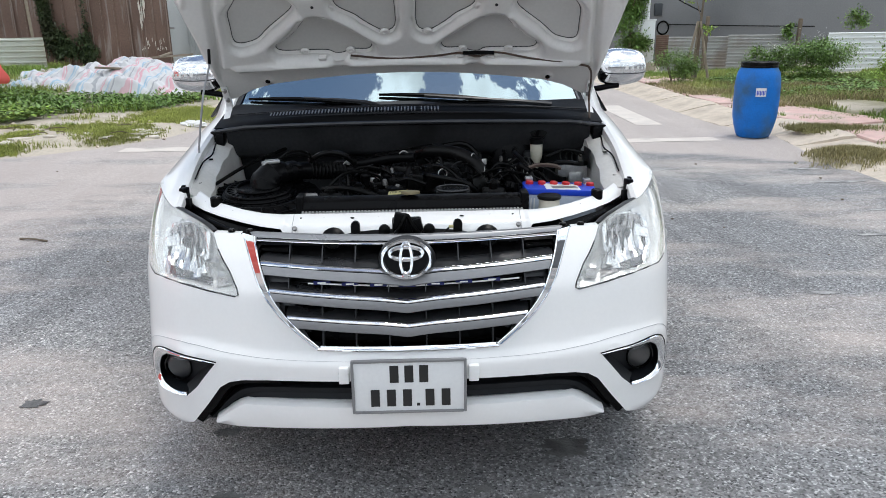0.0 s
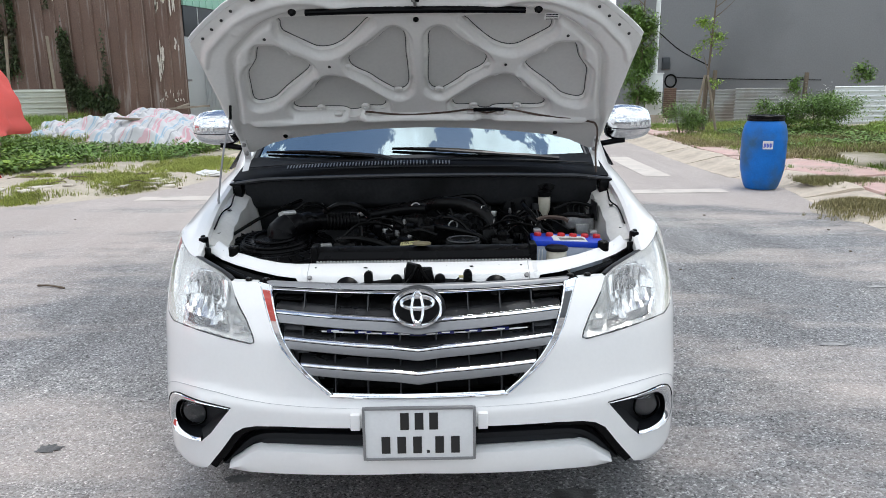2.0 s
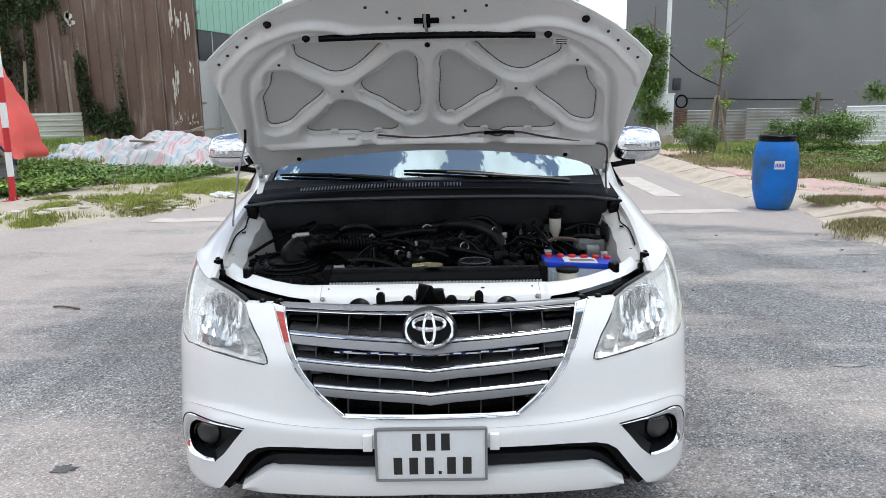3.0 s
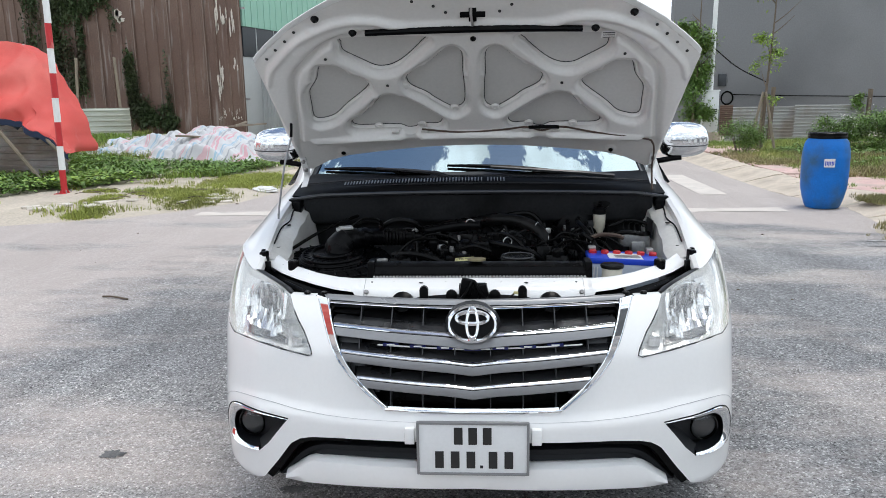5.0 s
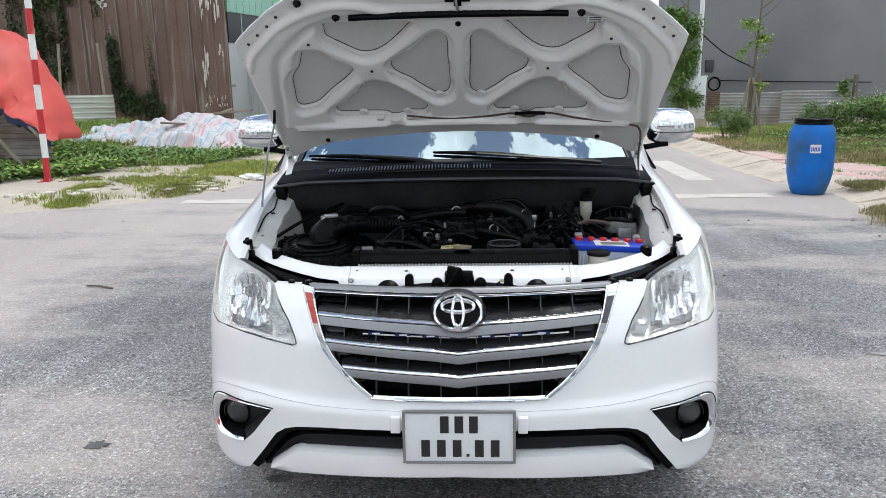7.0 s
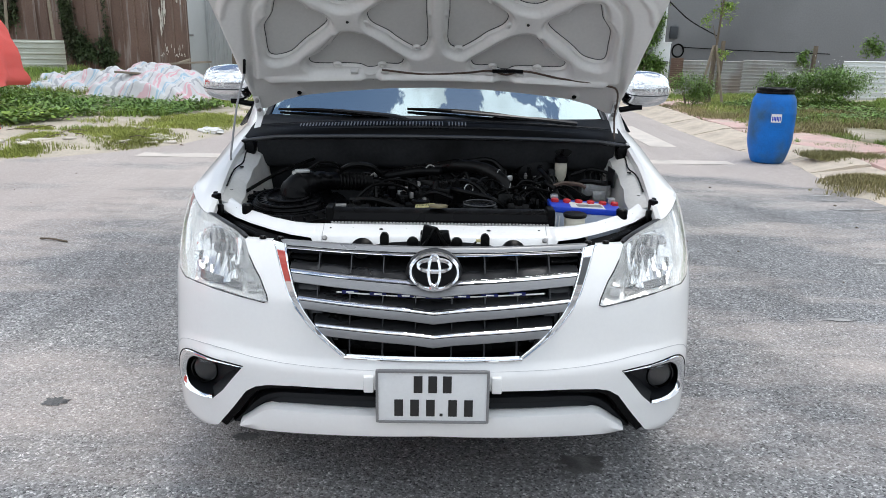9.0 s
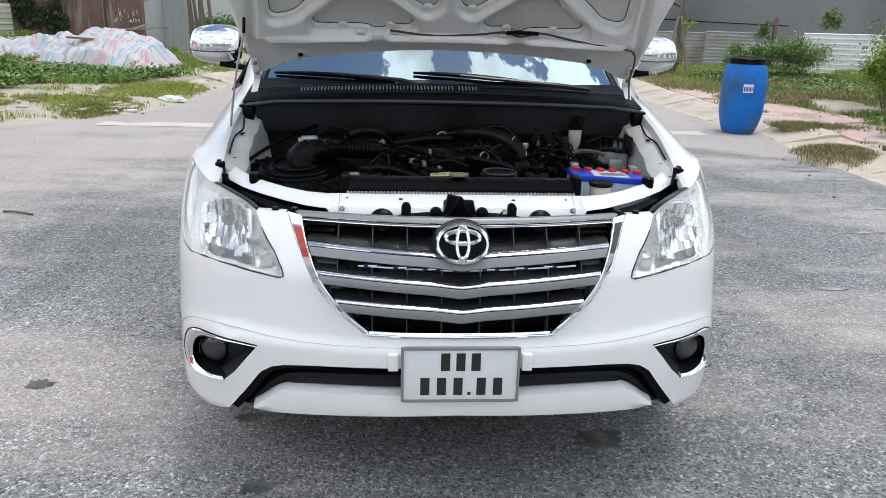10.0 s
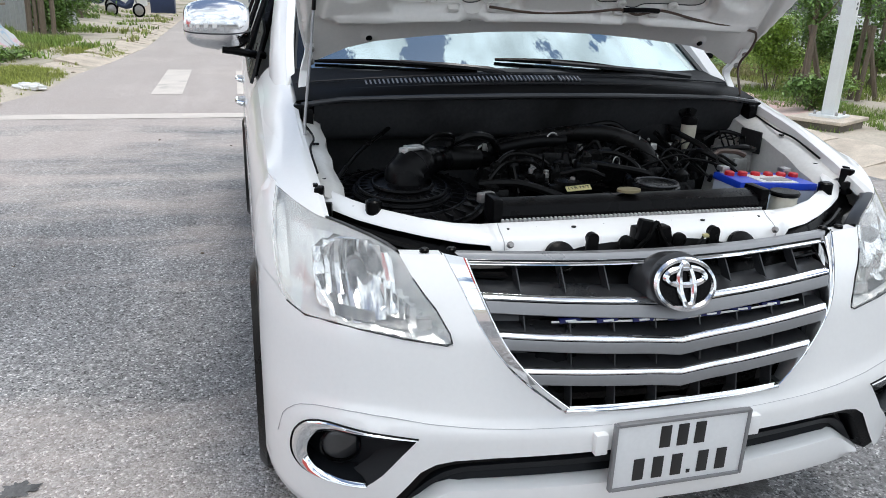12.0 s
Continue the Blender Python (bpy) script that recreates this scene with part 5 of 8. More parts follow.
# ---- wheels ----
for s in (1, -1):
    for yc in (AX_F, AX_R):
        wheel = new("wheel")
        wheel.parent = car
        wheel.matrix_basis = Matrix.Translation((s * .797, yc, .325)) @ Matrix.Rotation(radians(90 * s), 4, "Y")
        bm = bm_new()
        turned(bm, [(.205, -.1), (.29, -.105), (.322, -.085), (.326, -.04), (.321, -.036), (.321, -.03), (.326, -.026), (.326, .026), (.321, .03), (.321, .036), (.326, .04), (.322, .085), (.29, .105), (.205, .1)], 48)
        part("tyre", bm, RUBBER, wheel)
        bm = bm_new()
        turned(bm, [(.21, -.09), (.21, .095), (.2, .095), (.19, .03), (.19, -.09)], 40, caps=False)
        for k in range(5):
            m = Matrix.Rotation(radians(72 * k), 4, "Z")
            box(bm, m @ Vector((.11, 0, .06)), (.18, .055, .03), m, bevel=.008)
        turned(bm, [(.06, .04), (.06, .075), (.04, .082)], 20)
        part("rim", bm, SATIN, wheel)
    for yc in (AX_F, AX_R):
        bm = bm_new()
        loft(bm, [[(s * .86, yc + .375 * math.cos(a), .33 + .375 * math.sin(a)), (s * .55, yc + .36 * math.cos(a), .33 + .36 * math.sin(a))] for a in np.linspace(-.3, math.pi + .3, 20)])
        part("wheel_liner", bm, UNDER, car)

# ---- bonnet, propped open ----
HA = radians(47)
H0, HV, HN = Vector((0, 1.0625, 1.2)), Vector((0, -math.cos(HA), math.sin(HA))), Vector((0, -math.sin(HA), -math.cos(HA)))


def hood(d=0.0):
    """A point of the bonnet: u across, v from hinge to lip, d metres below its skin."""
    def f(u, v):
        dd = d(u, v) if callable(d) else d
        x, w = u * (1.065 - .096 * v), -.0936 + 1.2516 * v - .0794 * v * v + .0184 * u * u
        drop = .045 * (x / .76) ** 2 - .022 + .4 * max(0, w - .66) ** 2 + .02 * max(0, .25 - w)
        return H0 + HV * w + HN * (drop + dd) + Vector((x, 0, 0))
    return f


HOOD = [(0, .86), (.2, .855), (.36, .835), (.47, .798), (.55, .757), (.638, .706), (.714, .648), (.762, .606), (.776, .59), (.77, .56), (.752, .47), (.738, .4), (.722, .3), (.7, .2), (.672, .112), (.65, .112), (.578, .146), (.5, .165), (.35, .178), (.18, .189), (0, .193)]
HOOD_FULL = HOOD + [(-p[0], p[1]) for p in HOOD[-2:0:-1]]
OPENINGS = [
    [(.46, .638), (.459, .61), (.439, .593), (.394, .566), (.356, .544), (.329, .538), (.294, .542), (.258, .559), (.221, .588), (.177, .631), (.18, .649), (.441, .655)],
    [(.551, .548), (.53, .553), (.492, .55), (.467, .536), (.442, .515), (.403, .495), (.384, .474), (.389, .457), (.418, .432), (.462, .399), (.488, .377), (.519, .349), (.555, .337), (.585, .335), (.602, .351), (.602, .402), (.6, .452), (.58, .482), (.565, .505)],
    [(.065, .606), (.041, .578), (.04, .509), (.036, .454), (.038, .381), (.072, .359), (.101, .37), (.146, .401), (.176, .426), (.224, .453), (.242, .477), (.238, .501), (.191, .534), (.148, .559), (.095, .603)],
    [(.315, .424), (.349, .412), (.381, .378), (.421, .343), (.456, .324), (.462, .307), (.442, .295), (.383, .292), (.339, .292), (.281, .288), (.257, .276), (.225, .277), (.2, .29), (.143, .288), (.124, .303), (.132, .321), (.174, .352), (.222, .387), (.27, .416)],
]
ALL_OPEN = OPENINGS + [[(-x, v) for x, v in o] for o in OPENINGS]
bonnet = new("bonnet")
bonnet.parent = car
tagged(bonnet, "white bonnet propped open, bare pressed frame beneath")
bm = patch(HOOD_FULL, hood(-.012), step=.05, flip=True)
part("outer_skin", thicken(bm, .004), WHITE, bonnet)
bm = patch([(u * .98, .47 + (v - .47) * .95) for u, v in HOOD_FULL], hood(-.003), step=.06)
part("skin_back", bm, SKIN, bonnet)


def ramp(d, flat, run):
    """1 within flat, falling to 0 over run."""
    t = max(0, min(1, (flat + run - d) / run))
    return t * t * (3 - 2 * t)


INNER_ARC = [(.68, .2), (.668, .3), (.662, .36), (.657, .43), (.648, .51), (.63, .553), (.593, .59), (.549, .628), (.512, .652), (.463, .672), (.416, .682), (.3, .69), (0, .692)]
OUTER_ARC = [(.735, .52), (.716, .57), (.66, .625), (.62, .66), (.572, .688), (.502, .716), (.448, .731), (.395, .736), (.33, .73), (.27, .712), (.2, .702), (0, .702)]
HOLE_RIMS = [rounded(o, 3) for o in OPENINGS]
RIM_PTS = np.array([p for o in HOLE_RIMS for p in dense(o, .005)])


def arc_side(arc):
    """Signed distance to a pressed line: positive towards the bonnet's edge."""
    line = [(q.x, q.y) for q in spline([(a, b, 0) for a, b in arc], 6)]
    pts = np.array([(a[0] + (b[0] - a[0]) * k / 6, a[1] + (b[1] - a[1]) * k / 6) for a, b in zip(line, line[1:]) for k in range(6)])
    area = line + [(0, .05), (.74, .05)]
    def side(x, v):
        d = float(np.min(np.hypot(pts[:, 0] - x, pts[:, 1] - v)))
        return -d if inside(area, x, v) else d
    return side


inner_side, outer_side = arc_side(INNER_ARC), arc_side(OUTER_ARC)
LUMPS = ((.497, .374), (.378, .386), (.444, .526), (.152, .412), (.178, .549), (.585, .503), (.352, .437), (.276, .431), (.033, .5), (.033, .42))


def relief(u, v):
    """Pressed relief of the bonnet's frame."""
    x = abs(u)
    away = float(np.min(np.hypot(RIM_PTS[:, 0] - x, RIM_PTS[:, 1] - v)))
    arc = inner_side(x, v)
    h = .011 + .024 * step_up((away - .014) / .011) * step_up((-arc - .004) / .02)
    for bx, bv in LUMPS:
        h += .008 * ramp(math.hypot(x - bx, v - bv), .004, .011)
    h += (.036 - h) * step_up((arc + .006) / .02)
    rim = outer_side(x, v)
    h += .006 * ramp(abs(rim + .008), .001, .011)
    h += (.018 - h) * step_up((rim + .002) / .015)
    h += .005 * ramp(math.hypot((x - .555) * .6, v - .705), .006, .006)
    h += .004 * ramp(math.hypot((x - .60) * .8, v - .632), .012, .01)
    side = .735 + .22 * (v - .45)
    if v < .57:
        h += (.016 - h) * step_up((x - side + .006) / .014)
    # bar behind the openings, then the flat hinge end
    bar = .262 - .012 * step_up((x - .3) / .3)
    if x < .68:
        end = 1 - step_up((x - .6) / .03)
        h += (.012 - h) * step_up((.262 - v) / .012)
        h += .024 * ramp(abs(v - bar), .008, .011) * end
    h += .005 * ramp(math.hypot(x - .512, v - .184), .014, .006)
    return h


ALL_RIMS = [dense(o, .008) for o in HOLE_RIMS]
ALL_RIMS += [[(-x, v) for x, v in o] for o in ALL_RIMS]
holes = [widened(o, .005) for o in ALL_RIMS]
bm = patch([(u * .988, .47 + (v - .47) * .988) for u, v in HOOD_FULL], hood(relief), holes=holes, step=.0066)
part("inner_frame", bm, INNER, bonnet, angle=180)
for o, wide in zip(ALL_RIMS, holes):
    rows = [[hood(relief)(*q), hood(.005)(*((p[0] * .6 + q[0] * .4), (p[1] * .6 + q[1] * .4))), hood(-.003)(*p)] for p, q in zip(o, wide)]
    bm = bm_new()
    loft(bm, rows + [rows[0]])
    part("opening_flange", bm, INNER, bonnet)
    # thin dark bead round the foot of the opening's flange
    bm = bm_new()
    tube(bm, [r[2] for r in rows + [rows[0]]], .0024, 5, cap=False)
    part("sealant_bead", bm, SMOKE, bonnet)
for x in (-.19, .19):
    for u, v in ((.30 * (x > 0) - .30 * (x < 0), .288), (x, .289)):
        bm = bm_new()
        p = hood(.03)(u, v - .006)
        box(bm, p, (.03, .012, .02), Matrix.Rotation(-HA, 4, "X"), bevel=.004)
        part("hose_clip", bm, INNER, bonnet)
# lip with latch opening, striker and black seal
hm = Matrix.Rotation(-HA, 4, "X")
bm = bm_new()
box(bm, hood(lambda a, b: relief(a, b) + .001)(0, .735), (.085, .022, .006), hm, bevel=.002)
box(bm, hood(lambda a, b: relief(a, b) + .001)(0, .735), (.026, .055, .0065), hm, bevel=.002)
part("latch_opening", bm, BLACK, bonnet)
bm = bm_new()
tube(bm, [hood(.015)(-.005, .757), hood(.045)(-.005, .75), hood(.05)(-.003, .73), hood(.045)(0, .712), hood(.015)(0, .705)], .0045, 8)
part("striker", bm, STEEL, bonnet)
bm = bm_new()
loft(bm, [[hood(.015)(u, .701), hood(.046)(u, .701), hood(.05)(u, .698), hood(.049)(u, .692), hood(.05)(u, .688), hood(.015)(u, .686)] for u in np.linspace(-.365, .365, 16)])
part("lip_seal", bm, BLACK, bonnet)
for u, v, r, tall in ((.408, .694, .0095, 1), (.53, .742, .0095, 1), (.512, .184, .0065, .12), (.0, .655, .007, .5)):
    for s in (1, -1):
        bm = bm_new()
        turned(bm, [(r * 1.5, -.004), (r * 1.4, .003 * tall), (r, .006 * tall), (r * .6, .014 * tall)], 14, Matrix.Translation(hood(lambda a, b: relief(a, b) + .002)(s * u, v)) @ Matrix.Rotation(math.pi - HA, 4, "X"))
        part("buffer", bm, RUBBER, bonnet)
for s in (1, -1):
    for u, v in ((.609, .696), (.646, .664), (.684, .634), (.72, .603), (.515, .599), (.31, .484), (.49, .252), (.235, .236), (.13, .77), (.2, .79), (.09, .745)):
        bm = bm_new()
        p = hood(lambda a, b: relief(a, b) + .0015)(s * u, v)
        turned(bm, [(.0055, -.001), (.0055, .001)], 10, Matrix.Translation(p) @ Matrix.Rotation(math.pi - HA, 4, "X"))
        part("drain_hole", bm, INK, bonnet)
# small clip tabs over the edges of the openings
for u, v in ((.2, .296), (.362, .298), (.075, .366), (.25, .462)):
    for s in (1, -1):
        bm = bm_new()
        p = hood(lambda a, b: relief(a, b) + .004)(s * u, v)
        turned(bm, [(.017, -.006), (.017, .0), (.013, .004), (.006, .004), (.005, .001)], 14, Matrix.Translation(p) @ Matrix.Rotation(math.pi - HA, 4, "X") @ Matrix.Diagonal((1, .8, 1, 1)))
        part("clip_tab", bm, INNER, bonnet)
# hinges, prop rod and washer hose
for s in (1, -1):
    bm = bm_new()
    p = hood(.02)(s * .67, .14)
    pts = [p + Vector((0, -.03, .035)), p, Vector((s * .712, 1.035, 1.19)), Vector((s * .722, 1.01, 1.14)), Vector((s * .722, .985, 1.09))]
    rows = [[q + Vector((-.012, 0, 0)), q + Vector((.012, 0, 0)), q + Vector((.012, .012, .006)), q + Vector((-.012, .012, .006))] for q in spline(pts, 4)]
    loft(bm, rows, True)
    part("hinge", bm, WHITE, bonnet)
    for q in (hood(.034)(s * .668, .17), hood(.034)(s * .664, .13)):
        bm = bm_new()
        turned(bm, [(.009, -.004), (.009, .004), (.005, .006)], 8, Matrix.Translation(q) @ Matrix.Rotation(math.pi - HA, 4, "X"))
        part("hinge_bolt", bm, STEEL, bonnet)
prop_top = hood(.035)(-.682, .347)
bm = bm_new()
tube(bm, spline([(-.745, .69, 1.06), (-.743, .70, 1.10), (-.722, .735, 1.26), prop_top + Vector((-.004, -.004, -.06)), prop_top + Vector((0, 0, -.02)), prop_top + Vector((.0, .012, .012))], 6), .0038, 8)
rod = part("prop_rod", bm, RAIL, car)
bm = bm_new()
tube(bm, [prop_top + Vector((-.002, -.002, -.05)), prop_top + Vector((0, -.002, -.02)), prop_top + Vector((0, .004, .012))], .0055, 8)
part("rod_grip", bm, RUBBER, rod)
bm = bm_new()
tube(bm, spline([hood(.036)(-.2, .292), hood(.04)(-.05, .277), hood(.036)(.1, .283), hood(.036)(.19, .295), hood(.038)(.25, .283), hood(.036)(.32, .298), hood(.036)(.45, .275), hood(.038)(.62, .258), hood(.042)(.655, .245), hood(.045)(.665, .2), hood(.04)(.668, .13), (.70, .93, 1.13)], 6), .004, 6)
part("washer_hose", bm, RUST, bonnet)
bm = bm_new()
tube(bm, spline([hood(.036)(.2, .293), hood(.04)(.26, .3), hood(.036)(.31, .296)], 5), .0075, 6)
part("hose_sleeve", bm, BLACK, bonnet)
bm = bm_new()
box(bm, hood(.031)(.455, .665), (.05, .026, .001), hm)
part("sticker", bm, LABEL, bonnet)
for k in range(3):
    bm = bm_new()
    box(bm, hood(.0322)(.455, .672 - .008 * k), (.04, .003, .001), hm)
    part("bar", bm, INK, bonnet)

# ---- engine bay ----
bay = car
# slam panel: white pressed cross member over the radiator
SP_X = (0, .2, .35, .39, .45, .52, .6, .66, .72)
SP_REAR = (.318, .316, .312, .31, .318, .345, .40, .46, .55)
SP_FRONT = (.245, .243, .243, .245, .265, .30, .35, .395, .46)
SP_Z = (.914, .914, .916, .916, .919, .926, .935, .944, .956)


def slam(x):
    a = abs(x)
    return tuple(float(np.interp(a, SP_X, t)) for t in (SP_REAR, SP_FRONT, SP_Z))


bm = bm_new()
rows = []
for k in range(-120, 121):
    x = .725 * k / 120
    r, f, z = slam(x)
    a = abs(x)
    drop = .056 if a < .362 else .056 * max(.16, 1 - (a - .362) / .03)
    drop -= .022 * math.exp(-((a - .2) / .035) ** 2) + .018 * math.exp(-((a - .29) / .03) ** 2)
    drop -= .03 * math.exp(-(a / .06) ** 2)
    step = .007 if a < .37 else 0
    rows.append([(x, r + .004, z - .03), (x, r, z + .006), (x, r - .012, z + .008), (x, (r * .6 + f * .4), z + .004 - step), (x, f + .02, z - .004 - step), (x, f + .004, z - .014 - step), (x, f - .003, z - .014 - drop)])
loft(bm, rows)
bmesh.ops.recalc_face_normals(bm, faces=bm.faces)
panel = part("slam_panel", thicken(bm, .003), WHITE, bay, angle=50)
for s in (1, -1):
    bm = bm_new()
    r, f, z = slam(.352)
    tube(bm, [(s * .352, r - .012, z + .0085), (s * .352, r * .6 + f * .4, z - .0025), (s * .352, f + .02, z - .0105), (s * .352, f + .004, z - .0205), (s * .352, f - .004, z - .062)], .0011, 5)
    part("lap_seam", bm, SEAM_CREASE, panel)
    for x, y, r in ((.342, .246, .008),):
        bm = bm_new()
        turned(bm, [(r, 0), (r, .005), (r * .6, .01)], 10, Matrix.Translation((s * x, y - .008, .893)) @ Matrix.Rotation(radians(70), 4, "X"))
        part("bolt", bm, STEEL, panel)
    for k_, (x, dy) in enumerate(((.09, .05), (.17, .03), (.26, .05), (.33, .04), (.46, .05), (.55, .03), (.66, .02))):
        bm = bm_new()
        r, f, z = slam(x)
        turned(bm, [(.004, 0), (.004, .003)], 10, Matrix.Translation((s * x, (r + f) / 2 - .01 + dy * .5, z - .003)) @ Matrix.Diagonal((1.5 if k_ % 3 else .8, 1, 1, 1)))
        part("slot", bm, INK, panel)
    bm = bm_new()
    turned(bm, [(.019, 0), (.019, .032), (.014, .036)], 14, Matrix.Translation((s * .618, .40, .928)))
    part("bonnet_stop", bm, RUBBER, panel)
    # black guide bracket beside each lamp
    bm = bm_new()
    box(bm, (s * .735, .455, .955), (.02, .034, .06), Matrix.Rotation(radians(s * 18), 4, "Z"), bevel=.006)
    box(bm, (s * .725, .435, .935), (.034, .018, .036), Matrix.Rotation(radians(s * 18), 4, "Z"), bevel=.005)
    box(bm, (s * .742, .472, .978), (.012, .02, .02), bevel=.003)
    part("guide_bracket", bm, BLACK, panel)
    # black trough between lamp and panel
    bm = bm_new()
    rows = []
    for k in range(12):
        x = .36 + .39 * k / 11
        r, f, z = slam(min(x, .72))
        ny = nose_y(x, z - .08) + .03
        rows.append([(s * x, f + .01, z - .04), (s * x, max(ny, f - .02), z - .07), (s * x, max(ny, f - .07), z - .08), (s * x, max(ny, f - .1), z - .075)])
    loft(bm, rows)
    part("trough", bm, BLACK, panel)
    bm = bm_new()
    tube(bm, spline([(s * .42, .25, .865), (s * .5, .275, .868), (s * .57, .31, .88), (s * .64, .36, .895)], 5), .008, 8)
    part("loom", bm, RUBBER, panel)

# dark shroud under the panel, above the grille
bm = bm_new()
loft(bm, [[(x, .19 + .15 * x * x, .85), (x, .24, .83), (x, .34, .80), (x, .34, .45)] for x in np.linspace(-.5, .5, 9)])
part("air_guide", bm, BLACK, bay)
bm = bm_new()
box(bm, (0, .345, .62), (.9, .02, .5))
part("condenser", bm, ENGINE, bay)

latch = new("bonnet_latch")
latch.parent = bay
bm = bm_new()
box(bm, (0, .238, .885), (.09, .03, .075), bevel=.008)
box(bm, (-.02, .225, .915), (.04, .025, .05), Matrix.Rotation(radians(12), 4, "Y"), bevel=.006)
box(bm, (.03, .228, .9), (.035, .025, .04), Matrix.Rotation(radians(-14), 4, "Y"), bevel=.006)
part("latch_body", bm, BLACK, latch)
bm = bm_new()
tube(bm, spline([(-.055, .225, .85), (-.02, .21, .9), (.0, .213, .935), (.018, .215, .905), (.05, .22, .86)], 5), .006, 6)
part("latch_hook", bm, RUBBER, latch)
for s in (1, -1):
    bm = bm_new()
    turned(bm, [(.018, 0), (.018, .01), (.008, .014)], 14, Matrix.Translation((s * .068, .225, .888)) @ Matrix.Rotation(radians(90), 4, "X"))
    part("latch_bolt", bm, RUBBER, latch)
for s, x in ((1, .155), (-1, -.155)):
    bm = bm_new()
    box(bm, (x, .215, .865), (.028, .014, .09), bevel=.004)
    turned(bm, [(.014, 0), (.014, .016)], 12, Matrix.Translation((x, .225, .905)) @ Matrix.Rotation(radians(90), 4, "X"))
    part("stay_bracket", bm, RUBBER, bay)
for x in (-.225, .245):
    horn = new("horn")
    horn.parent = bay
    bm = bm_new()
    turned(bm, [(.02, -.02), (.034, -.012), (.038, 0), (.034, .01), (.024, .014), (.01, .018)], 24, Matrix.Translation((x, .225, .862)) @ Matrix.Rotation(radians(55), 4, "X"))
    part("horn_disc", bm, BLACK, horn)
    bm = bm_new()
    ring(bm, (x, .21, .862), .028, .02, .004, .003, 28, tilt=.9)
    part("horn_rim", bm, ENGINE, horn)
bm = bm_new()
box(bm, (.135, .215, .897), (.016, .01, .008), bevel=.002)
part("connector", bm, YELLOW, bay)
bm = bm_new()
tube(bm, spline([(.13, .215, .895), (.11, .205, .88), (.09, .21, .86), (.085, .22, .84)], 4), .003, 6)
part("connector_wire", bm, RUBBER, bay)

# radiator with black end tank and crimped seam
radiator = new("radiator")
radiator.parent = bay
radiator.location = (0, -.068, .006)
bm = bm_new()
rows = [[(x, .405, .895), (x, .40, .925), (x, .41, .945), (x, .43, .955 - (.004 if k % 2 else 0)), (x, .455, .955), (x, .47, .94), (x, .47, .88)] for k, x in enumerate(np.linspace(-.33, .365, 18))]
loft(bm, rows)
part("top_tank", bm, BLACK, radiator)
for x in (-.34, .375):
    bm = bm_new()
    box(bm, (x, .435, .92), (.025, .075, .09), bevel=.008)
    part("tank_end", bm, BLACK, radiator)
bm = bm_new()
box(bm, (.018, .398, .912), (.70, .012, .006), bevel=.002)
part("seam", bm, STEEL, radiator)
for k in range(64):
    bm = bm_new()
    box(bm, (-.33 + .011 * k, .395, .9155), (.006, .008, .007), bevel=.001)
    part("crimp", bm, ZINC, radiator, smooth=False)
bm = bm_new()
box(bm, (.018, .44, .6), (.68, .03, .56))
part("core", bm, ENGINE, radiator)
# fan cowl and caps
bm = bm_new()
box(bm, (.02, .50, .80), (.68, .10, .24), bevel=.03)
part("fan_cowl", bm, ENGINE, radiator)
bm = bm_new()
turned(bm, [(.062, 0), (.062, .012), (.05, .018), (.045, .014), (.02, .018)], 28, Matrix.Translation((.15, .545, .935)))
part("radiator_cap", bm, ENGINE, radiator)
bm = bm_new()
ring(bm, (0, 0, 0), .055, .055, .006, .003, 32)
bmesh.ops.transform(bm, matrix=Matrix.Translation((.15, .545, .954)) @ Matrix.Rotation(radians(90), 4, "X"), verts=bm.verts)
part("cap_ring", bm, SMOKE, radiator)
bm = bm_new()
turned(bm, [(.028, 0), (.028, .006), (.016, .008)], 20, Matrix.Translation((.01, .438, .962)) @ Matrix.Diagonal((1.1, .8, 1, 1)))
part("warning_disc", bm, BRASS, radiator)
bm = bm_new()
LBM = Matrix.Translation((-.037, .62, .926)) @ Matrix.Rotation(radians(-8), 4, "Z") @ Matrix.Rotation(radians(-6), 4, "Y") @ Matrix.Rotation(radians(16), 4, "X")
box(bm, (0, 0, 0), (.068, .026, .002), bevel=.0008)
bmesh.ops.transform(bm, matrix=LBM, verts=bm.verts)
lb = part("label_plate", bm, YELLOW, radiator, "pale yellow lettered label")
words = bpy.data.curves.new("words", "FONT")
words.body, words.size, words.align_x, words.align_y, words.extrude = "1TR M/T", .017, "CENTER", "CENTER", .0003
words_ob = bpy.data.objects.new("words", words)
words_me = bpy.data.meshes.new_from_object(words_ob)
bpy.data.objects.remove(words_ob)
words_me.materials.clear()
words_me.materials.append(INK)
words_me.transform(LBM @ Matrix.Translation((0, 0, .0016)))
new("lettering", words_me).parent = radiator

